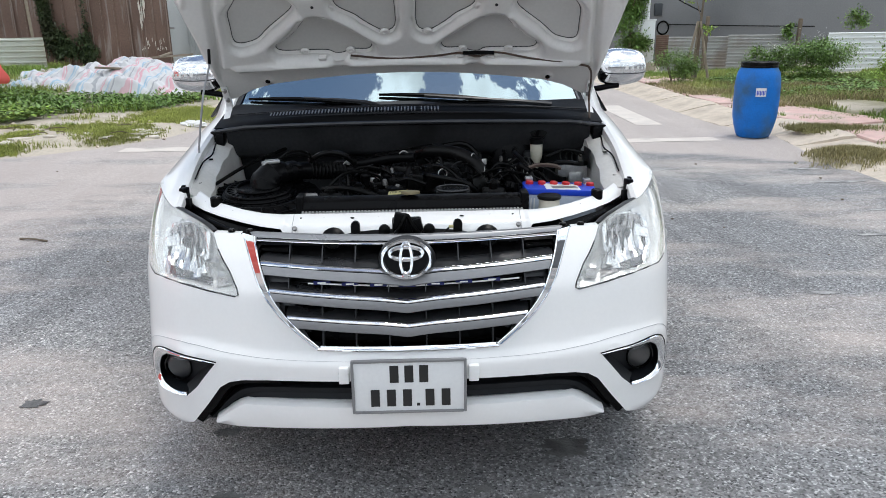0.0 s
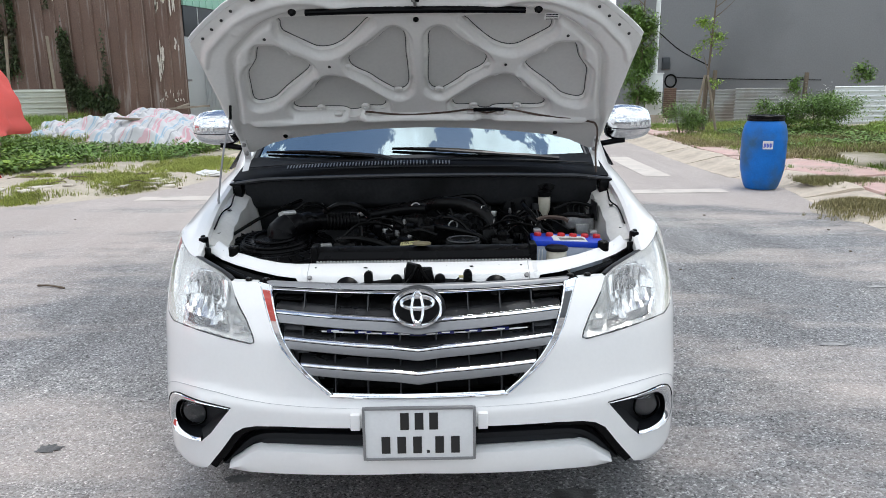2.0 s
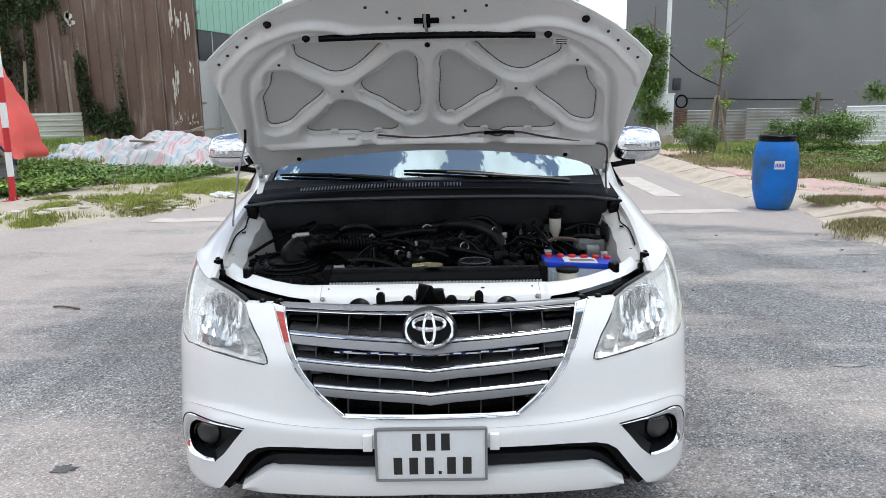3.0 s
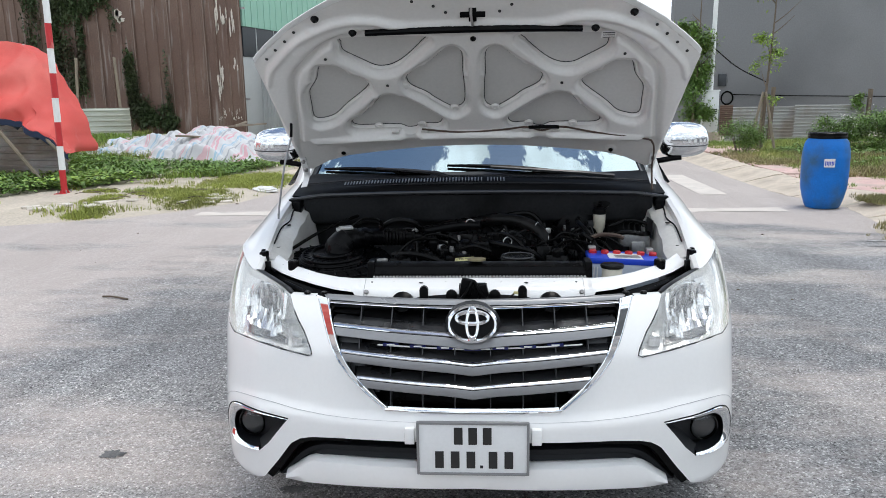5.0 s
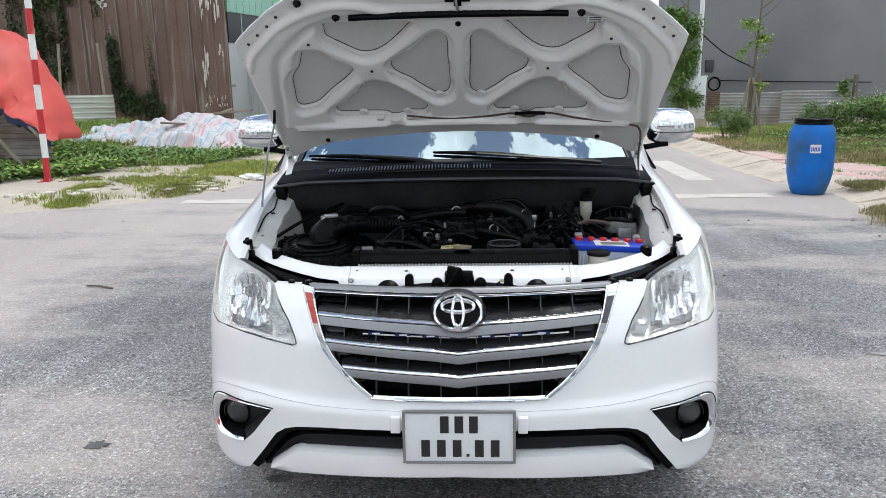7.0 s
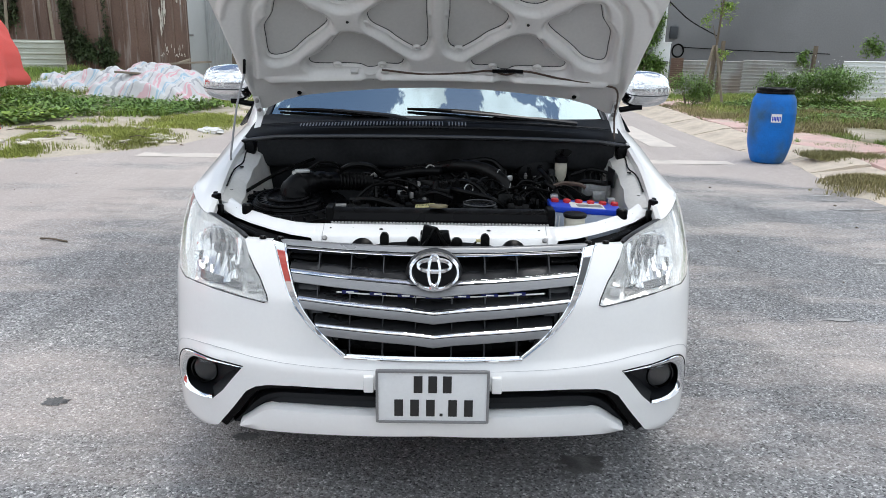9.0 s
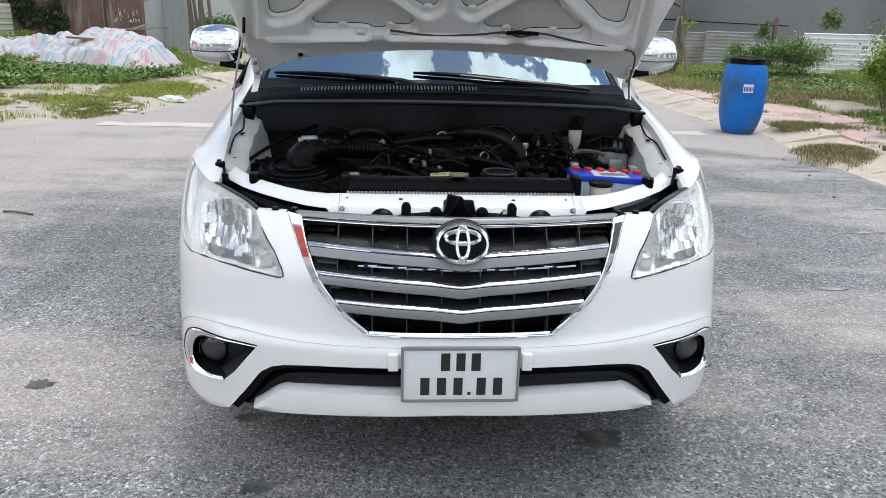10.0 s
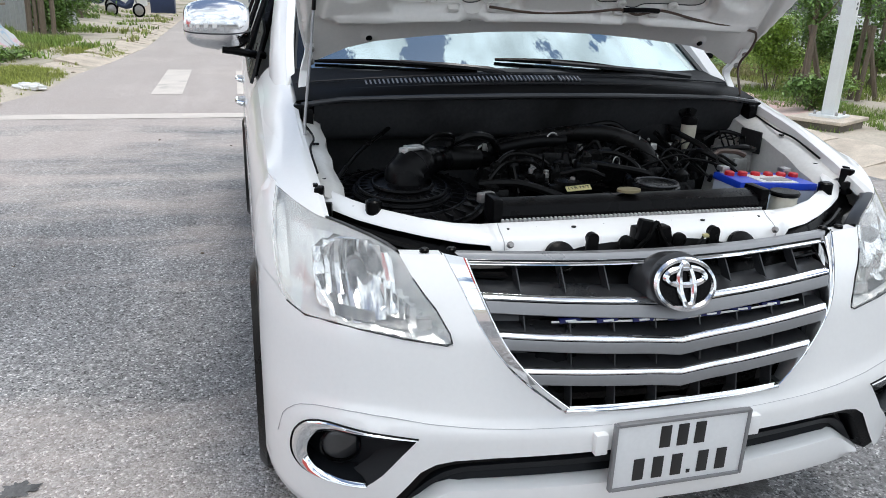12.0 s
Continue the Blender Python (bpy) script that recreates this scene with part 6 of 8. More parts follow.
# engine block and its clutter
engine = new("engine")
engine.parent = bay
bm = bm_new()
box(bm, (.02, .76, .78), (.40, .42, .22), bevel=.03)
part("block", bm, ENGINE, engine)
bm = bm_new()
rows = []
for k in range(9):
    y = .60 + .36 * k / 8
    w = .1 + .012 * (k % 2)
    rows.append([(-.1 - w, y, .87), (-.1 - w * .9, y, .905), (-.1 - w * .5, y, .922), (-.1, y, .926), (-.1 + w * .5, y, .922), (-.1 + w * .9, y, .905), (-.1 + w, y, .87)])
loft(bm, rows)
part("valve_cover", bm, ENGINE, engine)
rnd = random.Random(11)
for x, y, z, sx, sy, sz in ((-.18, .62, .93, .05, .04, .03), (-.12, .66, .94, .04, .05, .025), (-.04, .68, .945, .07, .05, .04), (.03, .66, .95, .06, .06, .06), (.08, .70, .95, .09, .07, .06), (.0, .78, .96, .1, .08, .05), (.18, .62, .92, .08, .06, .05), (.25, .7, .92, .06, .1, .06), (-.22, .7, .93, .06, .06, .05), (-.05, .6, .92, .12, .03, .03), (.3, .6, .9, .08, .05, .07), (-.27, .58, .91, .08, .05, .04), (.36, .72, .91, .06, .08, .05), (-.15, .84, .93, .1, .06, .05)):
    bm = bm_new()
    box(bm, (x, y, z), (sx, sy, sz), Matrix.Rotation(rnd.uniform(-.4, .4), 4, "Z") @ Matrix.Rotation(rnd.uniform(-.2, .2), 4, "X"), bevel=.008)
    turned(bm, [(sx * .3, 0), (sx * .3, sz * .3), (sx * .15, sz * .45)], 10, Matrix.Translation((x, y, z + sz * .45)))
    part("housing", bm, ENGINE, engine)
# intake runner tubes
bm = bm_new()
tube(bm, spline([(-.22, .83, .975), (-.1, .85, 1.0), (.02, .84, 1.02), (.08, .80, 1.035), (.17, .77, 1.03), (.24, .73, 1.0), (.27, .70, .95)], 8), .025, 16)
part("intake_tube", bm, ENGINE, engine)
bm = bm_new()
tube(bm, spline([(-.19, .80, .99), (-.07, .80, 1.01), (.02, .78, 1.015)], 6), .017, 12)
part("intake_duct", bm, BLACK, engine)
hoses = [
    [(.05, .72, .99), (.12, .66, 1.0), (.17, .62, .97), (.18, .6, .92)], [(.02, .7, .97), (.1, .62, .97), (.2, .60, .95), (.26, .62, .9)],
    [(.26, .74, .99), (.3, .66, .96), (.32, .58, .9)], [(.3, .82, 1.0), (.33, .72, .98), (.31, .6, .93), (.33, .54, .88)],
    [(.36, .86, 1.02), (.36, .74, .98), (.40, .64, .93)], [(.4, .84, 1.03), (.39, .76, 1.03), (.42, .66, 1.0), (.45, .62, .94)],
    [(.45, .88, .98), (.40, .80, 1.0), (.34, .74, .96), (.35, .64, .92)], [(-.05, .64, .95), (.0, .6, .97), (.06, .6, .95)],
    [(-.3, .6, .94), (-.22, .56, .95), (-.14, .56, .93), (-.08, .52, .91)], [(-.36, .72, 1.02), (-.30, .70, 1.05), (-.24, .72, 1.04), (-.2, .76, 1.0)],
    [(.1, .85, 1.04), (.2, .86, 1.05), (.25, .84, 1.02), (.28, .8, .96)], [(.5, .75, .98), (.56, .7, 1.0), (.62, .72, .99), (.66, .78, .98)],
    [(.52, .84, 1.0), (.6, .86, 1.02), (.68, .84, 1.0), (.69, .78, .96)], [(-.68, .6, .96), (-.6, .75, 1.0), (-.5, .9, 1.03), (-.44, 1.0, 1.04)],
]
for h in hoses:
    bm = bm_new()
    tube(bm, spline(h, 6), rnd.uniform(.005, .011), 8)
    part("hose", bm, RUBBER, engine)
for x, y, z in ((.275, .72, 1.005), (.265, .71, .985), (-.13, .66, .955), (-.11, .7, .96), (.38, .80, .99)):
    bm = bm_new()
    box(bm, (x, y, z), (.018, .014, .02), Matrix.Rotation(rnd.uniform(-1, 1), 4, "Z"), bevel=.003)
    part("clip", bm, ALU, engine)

# air cleaner: ribbed round housing, elbow with sensor, bellows to the engine
cleaner = new("air_cleaner")
cleaner.parent = bay
AC = Vector((-.515, .575, .905))
ACM = Matrix.Translation(AC) @ Matrix.Rotation(radians(6), 4, "X")
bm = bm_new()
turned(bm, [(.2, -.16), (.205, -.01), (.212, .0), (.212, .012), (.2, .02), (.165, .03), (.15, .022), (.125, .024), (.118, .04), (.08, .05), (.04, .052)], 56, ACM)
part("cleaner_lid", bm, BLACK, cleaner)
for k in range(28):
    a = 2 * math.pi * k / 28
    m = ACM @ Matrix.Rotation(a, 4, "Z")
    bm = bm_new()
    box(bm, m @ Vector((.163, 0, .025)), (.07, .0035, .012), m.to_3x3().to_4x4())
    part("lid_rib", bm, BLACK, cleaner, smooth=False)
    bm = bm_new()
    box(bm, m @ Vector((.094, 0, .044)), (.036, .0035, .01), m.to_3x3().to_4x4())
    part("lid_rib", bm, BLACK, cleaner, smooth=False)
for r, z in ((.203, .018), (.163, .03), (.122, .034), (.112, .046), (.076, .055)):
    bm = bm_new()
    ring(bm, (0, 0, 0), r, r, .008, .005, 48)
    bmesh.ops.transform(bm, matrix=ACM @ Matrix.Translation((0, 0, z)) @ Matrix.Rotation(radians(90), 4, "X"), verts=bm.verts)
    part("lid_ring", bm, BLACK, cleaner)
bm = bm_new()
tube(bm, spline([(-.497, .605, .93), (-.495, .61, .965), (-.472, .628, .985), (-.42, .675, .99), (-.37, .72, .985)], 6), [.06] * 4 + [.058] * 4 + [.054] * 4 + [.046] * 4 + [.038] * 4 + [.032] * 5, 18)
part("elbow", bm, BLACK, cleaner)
bm = bm_new()
box(bm, (-.475, .625, 1.036), (.05, .03, .012), Matrix.Rotation(radians(20), 4, "Z"), bevel=.004)
box(bm, (-.495, .62, 1.024), (.03, .03, .026), Matrix.Rotation(radians(20), 4, "Z"), bevel=.004)
part("air_sensor", bm, ALU, cleaner)
for dz in (0, .012):
    bm = bm_new()
    tube(bm, spline([(-.45, .625, 1.045), (-.41, .64, 1.055 + dz), (-.36, .67, 1.045 + dz), (-.35, .71, 1.02), (-.38, .76, .97)], 5), .0045, 6)
    part("sensor_wire", bm, RUBBER, cleaner)
bm = bm_new()
p0, p1 = Vector((-.37, .72, .985)), Vector((-.25, .81, .965))
tube(bm, [p0.lerp(p1, k / 20) for k in range(21)], [.034 if k % 2 else .026 for k in range(21)], 18)
part("bellows", bm, RUBBER, cleaner)
bm = bm_new()
tube(bm, [(-.25, .81, .965), (-.2, .835, .96)], .029, 18)
part("duct_end", bm, BLACK, cleaner)
bm = bm_new()
ring(bm, (0, 0, 0), .032, .032, .008, .002, 28)
bmesh.ops.transform(bm, matrix=Matrix.Translation((-.235, .818, .963)) @ Matrix.Rotation(radians(60), 4, "Z"), verts=bm.verts)
part("hose_clamp", bm, ALU, cleaner)
bm = bm_new()
box(bm, (-.228, .79, 1.0), (.012, .012, .02), bevel=.002)
part("clamp_screw", bm, ALU, cleaner)
bm = bm_new()
box(bm, (-.325, .47, .94), (.045, .02, .025), Matrix.Rotation(radians(20), 4, "Z"), bevel=.004)
part("lid_clip", bm, STEEL, cleaner)

# battery
battery = new("battery")
battery.parent = bay
tagged(battery, "pale car battery with a blue lid and red caps")
BM = Matrix.Translation((.511, .516, .846)) @ Matrix.Rotation(radians(-2), 4, "Z") @ Matrix.Rotation(radians(2.5), 4, "Y")
bm = bm_new()
box(bm, (0, 0, 0), (.238, .128, .175), bevel=.006)
bmesh.ops.transform(bm, matrix=BM, verts=bm.verts)
part("case", bm, CASE, battery)
bm = bm_new()
box(bm, (0, 0, .096), (.243, .133, .02), bevel=.004)
bmesh.ops.transform(bm, matrix=BM, verts=bm.verts)
part("lid", bm, BLUE, battery)
bm = bm_new()
box(bm, (.005, -.016, .1068), (.115, .09, .002))
bmesh.ops.transform(bm, matrix=BM, verts=bm.verts)
part("label", bm, LABEL, battery)
bm = bm_new()
box(bm, (.012, -.03, .1085), (.085, .034, .002), Matrix.Rotation(radians(8), 4, "Z"))
bmesh.ops.transform(bm, matrix=BM, verts=bm.verts)
part("label_print", bm, STEEL, battery)
bm = bm_new()
box(bm, (.05, -.0655, .045), (.05, .002, .008))
bmesh.ops.transform(bm, matrix=BM, verts=bm.verts)
part("bar", bm, FIREWALL, battery)
for k in range(3):
    bm = bm_new()
    box(bm, (-.112 + .011 * k, -.0655, 0), (.004, .003, .15))
    bmesh.ops.transform(bm, matrix=BM, verts=bm.verts)
    part("case_rib", bm, LABEL, battery)
for k in range(6):
    bm = bm_new()
    turned(bm, [(.0135, 0), (.0135, .010), (.0105, .0125)], 16, BM @ Matrix.Translation((-.1 + .0415 * k, .022, .105)))
    part("filler_cap", bm, RED, battery)
for x in (-.1, .1):
    bm = bm_new()
    turned(bm, [(.012, 0), (.009, .02)], 12, BM @ Matrix.Translation((x, .05, .1)))
    box(bm, BM @ Vector((x, .055, .118)), (.026, .03, .014), bevel=.004)
    part("terminal", bm, ALU, battery)
bm = bm_new()
tube(bm, spline([(.43, .625, .985), (.40, .66, 1.0), (.40, .70, .98), (.42, .74, .92)], 5), .009, 8)
part("battery_cable", bm, RUBBER, battery)
bm = bm_new()
tube(bm, spline([(.42, .64, .99), (.46, .655, 1.0), (.52, .66, .995), (.545, .655, .985)], 5), .008, 6)
part("clamp_bar", bm, RUST, battery)

# bottles and boxes on the battery's side
reservoir = new("coolant_bottle")
reservoir.parent = bay
bm = bm_new()
turned(bm, [(.05, -.14), (.046, -.03), (.034, -.01), (.033, .031)], 24, Matrix.Translation((.455, .358, .915)))
part("bottle", bm, CREAM, reservoir)
bm = bm_new()
turned(bm, [(.037, 0), (.039, .007), (.036, .011), (.02, .013)], 24, Matrix.Translation((.455, .358, .945)))
part("cap", bm, BLACK, reservoir)
brake = new("brake_reservoir")
brake.parent = bay
bm = bm_new()
turned(bm, [(.012, -.05), (.016, -.024), (.022, -.012), (.024, .02), (.024, .045)], 24, Matrix.Translation((.487, .875, 1.0)))
part("tank", bm, CREAM, brake)
bm = bm_new()
turned(bm, [(.026, 0), (.026, .018), (.018, .024)], 24, Matrix.Translation((.487, .875, 1.043)))
part("cap", bm, BLACK, brake)
bm = bm_new()
box(bm, (.455, .885, 1.0), (.03, .03, .03), bevel=.008)
part("neck", bm, FIREWALL, brake)
bm = bm_new()
turned(bm, [(.038, 0), (.036, .012), (.015, .016)], 20, Matrix.Translation((.50, .925, 1.09)) @ Matrix.Rotation(radians(80), 4, "X"))
part("grommet", bm, RUBBER, bay)
bm = bm_new()
tube(bm, [(.498, .91, 1.085), (.49, .89, 1.07)], .008, 8)
part("reservoir_stem", bm, RUBBER, brake)
valve = new("brake_valve_block")
valve.parent = bay
bm = bm_new()
box(bm, (.61, .81, .955), (.11, .07, .05), bevel=.006)
box(bm, (.62, .79, .925), (.05, .05, .05), bevel=.006)
part("block", bm, ALU, valve)
bm = bm_new()
box(bm, (.655, .80, .93), (.022, .05, .07), bevel=.004)
part("bracket", bm, STEEL, valve)
for k in range(5):
    bm = bm_new()
    tube(bm, spline([(.575 + .02 * k, .80, .98), (.57 + .022 * k, .82, 1.01), (.6 + .02 * k, .88, 1.02 - .01 * k), (.62 + .02 * k, .95, .98)], 5), .003, 6)
    part("pipe", bm, RUBBER, valve)
booster = bm_new()
turned(booster, [(.11, 0), (.115, .04), (.1, .07), (.04, .09)], 28, Matrix.Translation((.42, 1.0, .95)) @ Matrix.Rotation(radians(90), 4, "X"))
part("brake_booster", booster, BLACK, bay)
bm = bm_new()
box(bm, (.668, .80, 1.0), (.006, .1, .07), bevel=.002)
part("apron_label", bm, FIREWALL, bay)
# floor of the bay
bm = bm_new()
box(bm, (0, .68, .5), (1.3, .6, .02))
part("bay_floor", bm, UNDER, bay)

# bolts, clips, thin wires and pipes over the engine
rnd = random.Random(23)
for k in range(28):
    x, y = rnd.uniform(-.24, .40), rnd.uniform(.56, .9)
    z = .93 + .1 * (y - .56) + rnd.uniform(-.005, .03)
    bm = bm_new()
    r = rnd.uniform(.005, .009)
    turned(bm, [(r * 1.3, -.012), (r * 1.3, 0), (r, .001), (r, .007), (r * .6, .009)], 6, Matrix.Translation((x, y, z)) @ Matrix.Rotation(rnd.uniform(-.5, .5), 4, "X"))
    part("bolt", bm, (STEEL, RUBBER, RUBBER)[k % 3], engine)
for k in range(26):
    x, y = rnd.uniform(-.3, .45), rnd.uniform(.58, .88)
    z = .955 + .12 * (y - .56)
    d = Vector((rnd.uniform(-.12, .12), rnd.uniform(-.06, .06), 0))
    p = Vector((x, y, z))
    bm = bm_new()
    tube(bm, spline([p - d + Vector((0, 0, -.03)), p - d * .4 + Vector((0, 0, rnd.uniform(.0, .03))), p + d * .4 + Vector((0, rnd.uniform(-.03, .03), rnd.uniform(.0, .03))), p + d + Vector((0, 0, -.035))], 5), rnd.choice((.0025, .003, .0045, .006)), 6)
    part("wire", bm, RUBBER if k % 5 else FIREWALL, engine)
for x, y, z, a in ((-.23, .80, .985, 20), (.235, .735, 1.015, 60), (.275, .70, .97, 80), (.12, .65, .975, 30), (.33, .68, .965, 75), (-.02, .79, 1.02, 10), (.42, .66, .985, 50)):
    bm = bm_new()
    ring(bm, (0, 0, 0), .018, .018, .005, .0015, 20)
    bmesh.ops.transform(bm, matrix=Matrix.Translation((x, y, z)) @ Matrix.Rotation(radians(a), 4, "Z"), verts=bm.verts)
    part("hose_clamp", bm, ALU, engine)
# coil cover with lettered cap rails
for x in (-.16, -.08, .0):
    bm = bm_new()
    turned(bm, [(.02, 0), (.02, .03), (.014, .038), (.009, .06)], 14, Matrix.Translation((x, .73, .93)))
    part("ignition_coil", bm, BLACK, engine)

# ---- plants ----


def leaf_cloud(centre, radii, n, size, seed, droop=0.3, hollow=0.35, lumps=7):
    """A crown of many small leaves gathered in uneven clumps."""
    g = np.random.default_rng(seed)
    c = np.array(centre, float)
    r = np.array(radii, float)
    heads = g.normal(size=(lumps, 3))
    heads /= np.linalg.norm(heads, axis=1)[:, None]
    heads *= g.uniform(.35, .8, (lumps, 1))
    spread = g.uniform(.25, .5, lumps)
    pick = g.integers(0, lumps, n)
    p = heads[pick] + g.normal(size=(n, 3)) * spread[pick][:, None] * .55
    q = c + p * r
    verts, faces = np.zeros((n * 4, 3)), np.arange(n * 4).reshape(n, 4)
    a = g.uniform(0, 2 * np.pi, n)
    tilt = g.uniform(-.9, .9, n) - droop
    ln = size * g.uniform(.6, 1.3, n)
    d = np.stack([np.cos(a) * np.cos(tilt), np.sin(a) * np.cos(tilt), np.sin(tilt)], 1) * ln[:, None]
    w = np.stack([-np.sin(a), np.cos(a), g.uniform(-.5, .5, n)], 1) * (ln * .24)[:, None]
    verts[0::4], verts[1::4], verts[2::4], verts[3::4] = q, q + d * .5 + w, q + d, q + d * .5 - w
    me = bpy.data.meshes.new("crown")
    me.from_pydata(verts.tolist(), [], faces.tolist())
    return me


def leafy(name, me, material_, parent=None):
    me.materials.append(material_)
    ob = new(name, me)
    if parent is not None:
        ob.parent = parent
    return ob


def shrub(centre, radii, n, size, seed, label, mat_=None, stems=5, name="shrub"):
    x, y, z = centre
    base = ground_z(x, y)
    ob = thing(name, label, "shrub", at=(x, y, base))
    rnd_ = random.Random(seed)
    for k in range(stems):
        b = bm_new()
        dx, dy = rnd_.uniform(-.6, .6) * radii[0], rnd_.uniform(-.6, .6) * radii[1]
        tube(b, spline([(dx * .15, dy * .15, -.03), (dx * .5, dy * .5, (z - base) * .5), (dx, dy, (z - base) + radii[2] * .4)], 4), [.012 * (1 - .08 * i) for i in range(9)], 5)
        part("stem", b, BARK, ob)
    leafy("crown", leaf_cloud((0, 0, z - base), radii, n, size, seed), mat_ or LEAF, ob)
    return ob


def blades(spots, material_, name, label, height=(.08, .22), width=.008, seed=1, per=6):
    """Tufts of grass at the spots, as one object."""
    g = np.random.default_rng(seed)
    n = len(spots) * per
    base = np.repeat(np.array(spots), per, axis=0)
    base[:, :2] += g.normal(0, .03, (n, 2))
    a = g.uniform(0, 2 * np.pi, n)
    h = g.uniform(*height, n)
    lean = g.uniform(.1, .8, n) * h
    side = np.stack([-np.sin(a), np.cos(a), np.zeros(n)], 1) * width * g.uniform(.6, 1.4, (n, 1))
    out = np.stack([np.cos(a), np.sin(a), np.zeros(n)], 1) * lean[:, None]
    v = np.zeros((n * 5, 3))
    up = np.stack([np.zeros(n), np.zeros(n), h], 1)
    v[0::5], v[1::5], v[2::5], v[3::5], v[4::5] = base - side, base + side, base + side * .7 + out * .4 + up * .6, base - side * .7 + out * .4 + up * .6, base + out + up
    f = []
    for i in range(n):
        k = i * 5
        f += [(k, k + 1, k + 2, k + 3), (k + 3, k + 2, k + 4)]
    me = bpy.data.meshes.new(name)
    me.from_pydata(v.tolist(), [], f)
    me.materials.append(material_)
    ob = new(name, me)
    return tagged(ob, label, "grass", kind="stuff")


def spots_in(x0, x1, y0, y1, n, seed, cut=0.0, scale=.8, least=.45):
    """Random ground places off the road, thinned into patches."""
    g = random.Random(seed)
    out = []
    while n > 0:
        n -= 1
        x, y = g.uniform(x0, x1), g.uniform(y0, y1)
        if noise.noise((x * scale, y * scale, seed)) < cut:
            continue
        if off_road(x, y) < least or (abs(x + 6.87) < .62 and 8.6 < y < 9.95):
            continue
        out.append((x, y, ground_z(x, y) - .01))
    return out


# left plot
blades(spots_in(-12, -3.4, 7.2, 12.5, 9000, 3, cut=.34, scale=.62, least=.35), GRASS, "grass", "patchy green grass on the sandy plot", (.03, .1), .004, 1, 9)
blades(spots_in(-16, -4.2, 11.8, 19.5, 14000, 5, cut=-.12, scale=.5, least=1.6), GRASS, "grass", "rough green grass below the sheet wall", (.06, .2), .007, 2, 6)
blades(spots_in(-8, -3.3, 7.3, 14, 2500, 9, cut=.28, scale=1.1, least=.3), TUFT, "dry_grass", "dry yellow grass at the road's edge", (.04, .11), .006, 3, 6)
for cx, cy, rx, ry, n in ((-4.4, 9.0, .45, .7, 900), (-4.3, 11.4, .75, .9, 1100), (-5.5, 15.5, .6, .8, 500), (-3.9, 16.2, .7, 1.0, 700), (-5.4, 7.6, .22, .35, 300), (-5.1, 9.6, .4, .5, 500), (-4.35, 10.6, .55, .45, 420), (-5.75, 8.75, .22, .4, 260), (-7.6, 8.2, .4, .2, 150), (-4.2, 12.0, .5, .6, 300), (-6.3, 9.7, .3, .12, 80)):
    g_ = random.Random(int(cx * 100))
    pts = [(cx + g_.gauss(0, rx * .5), cy + g_.gauss(0, ry * .5)) for k in range(n)]
    blades([(x, y, ground_z(x, y) - .01) for x, y in pts if off_road(x, y) > .1], TUFT, "grass", "tuft of yellow-green grass on the sandy verge", (.02, .075), .004, int(-cx * 10), 14)
blades(spots_in(-7, -3.0, 14, 40, 3000, 10, cut=.1, scale=.5, least=.3), GRASS, "grass", "green verge along the far road", (.08, .2), .016, 12, 4)
# right plot
blades(spots_in(5.2, 15, 12, 20.5, 15000, 6, cut=-.2, scale=.5, least=1.2), GRASS, "grass", "rough grass between kerb and sheet fence", (.05, .16), .006, 4, 6)
blades(spots_in(5.3, 7.6, 5.6, 9.2, 1500, 17, cut=.05, scale=.9, least=.82), GRASS, "grass", "grass growing over the pavement edge", (.03, .09), .004, 17, 8)
blades(spots_in(6.1, 15, 4, 13, 13000, 7, cut=-.12, scale=.6, least=1.75), GRASS, "grass", "grass on the open plot", (.03, .11), .005, 5, 7)
blades(spots_in(5.0, 10.5, 10.5, 16.5, 9000, 8, cut=-.15, scale=.7, least=.75), DRYGRASS, "dry_grass", "dry grass beside the pink pavement", (.05, .15), .007, 6, 6)
blades(spots_in(5.0, 8.5, 7.2, 11.5, 2200, 18, cut=.3, scale=.8, least=.8), GRASS, "grass", "grass growing through the pavement joints", (.04, .12), .006, 7, 6)
bm = bm_new()
loft(bm, [[(4.76 + (.55 + .12 * math.sin(3 * a + 1) + .05 * math.sin(7 * a)) * q * math.cos(a), 5.97 + (.55 + .12 * math.sin(3 * a + 1) + .05 * math.sin(7 * a)) * q * math.sin(a), -.03 + .15 * (1 - q * q) + .05 * noise.noise((q * 3 * math.cos(a), q * 3 * math.sin(a), 4)) * (1 - q)) for a in np.linspace(0, 2 * math.pi, 25)] for q in (.02, .2, .4, .6, .8, 1)])
bmesh.ops.recalc_face_normals(bm, faces=bm.faces)
tagged(part("soil_mound", bm, SOIL, angle=180), "low mound of dry soil over the broken kerb", "ground", kind="structure")
mound = random.Random(15)
strip_spots = [(5.3 + mound.gauss(0, .3), 7.85 + mound.gauss(0, .16)) for k in range(900)]
blades([(x, y, .1) for x, y in strip_spots if x > 4.95], DRYGRASS, "dry_grass", "short dry grass between pavement and kerb", (.02, .08), .004, 27, 9)
tussock = [(4.76 + mound.gauss(0, .21), 5.97 + mound.gauss(0, .21)) for k in range(1100)]
blades([(x, y, -.01 + .13 * max(0, 1 - math.hypot(x - 4.76, y - 5.97) ** 2 / .38)) for x, y in tussock if math.hypot(x - 4.76, y - 5.97) < .72], DRYGRASS, "dry_grass", "dry grass tussock over the broken kerb", (.02, .07), .004, 8, 8)


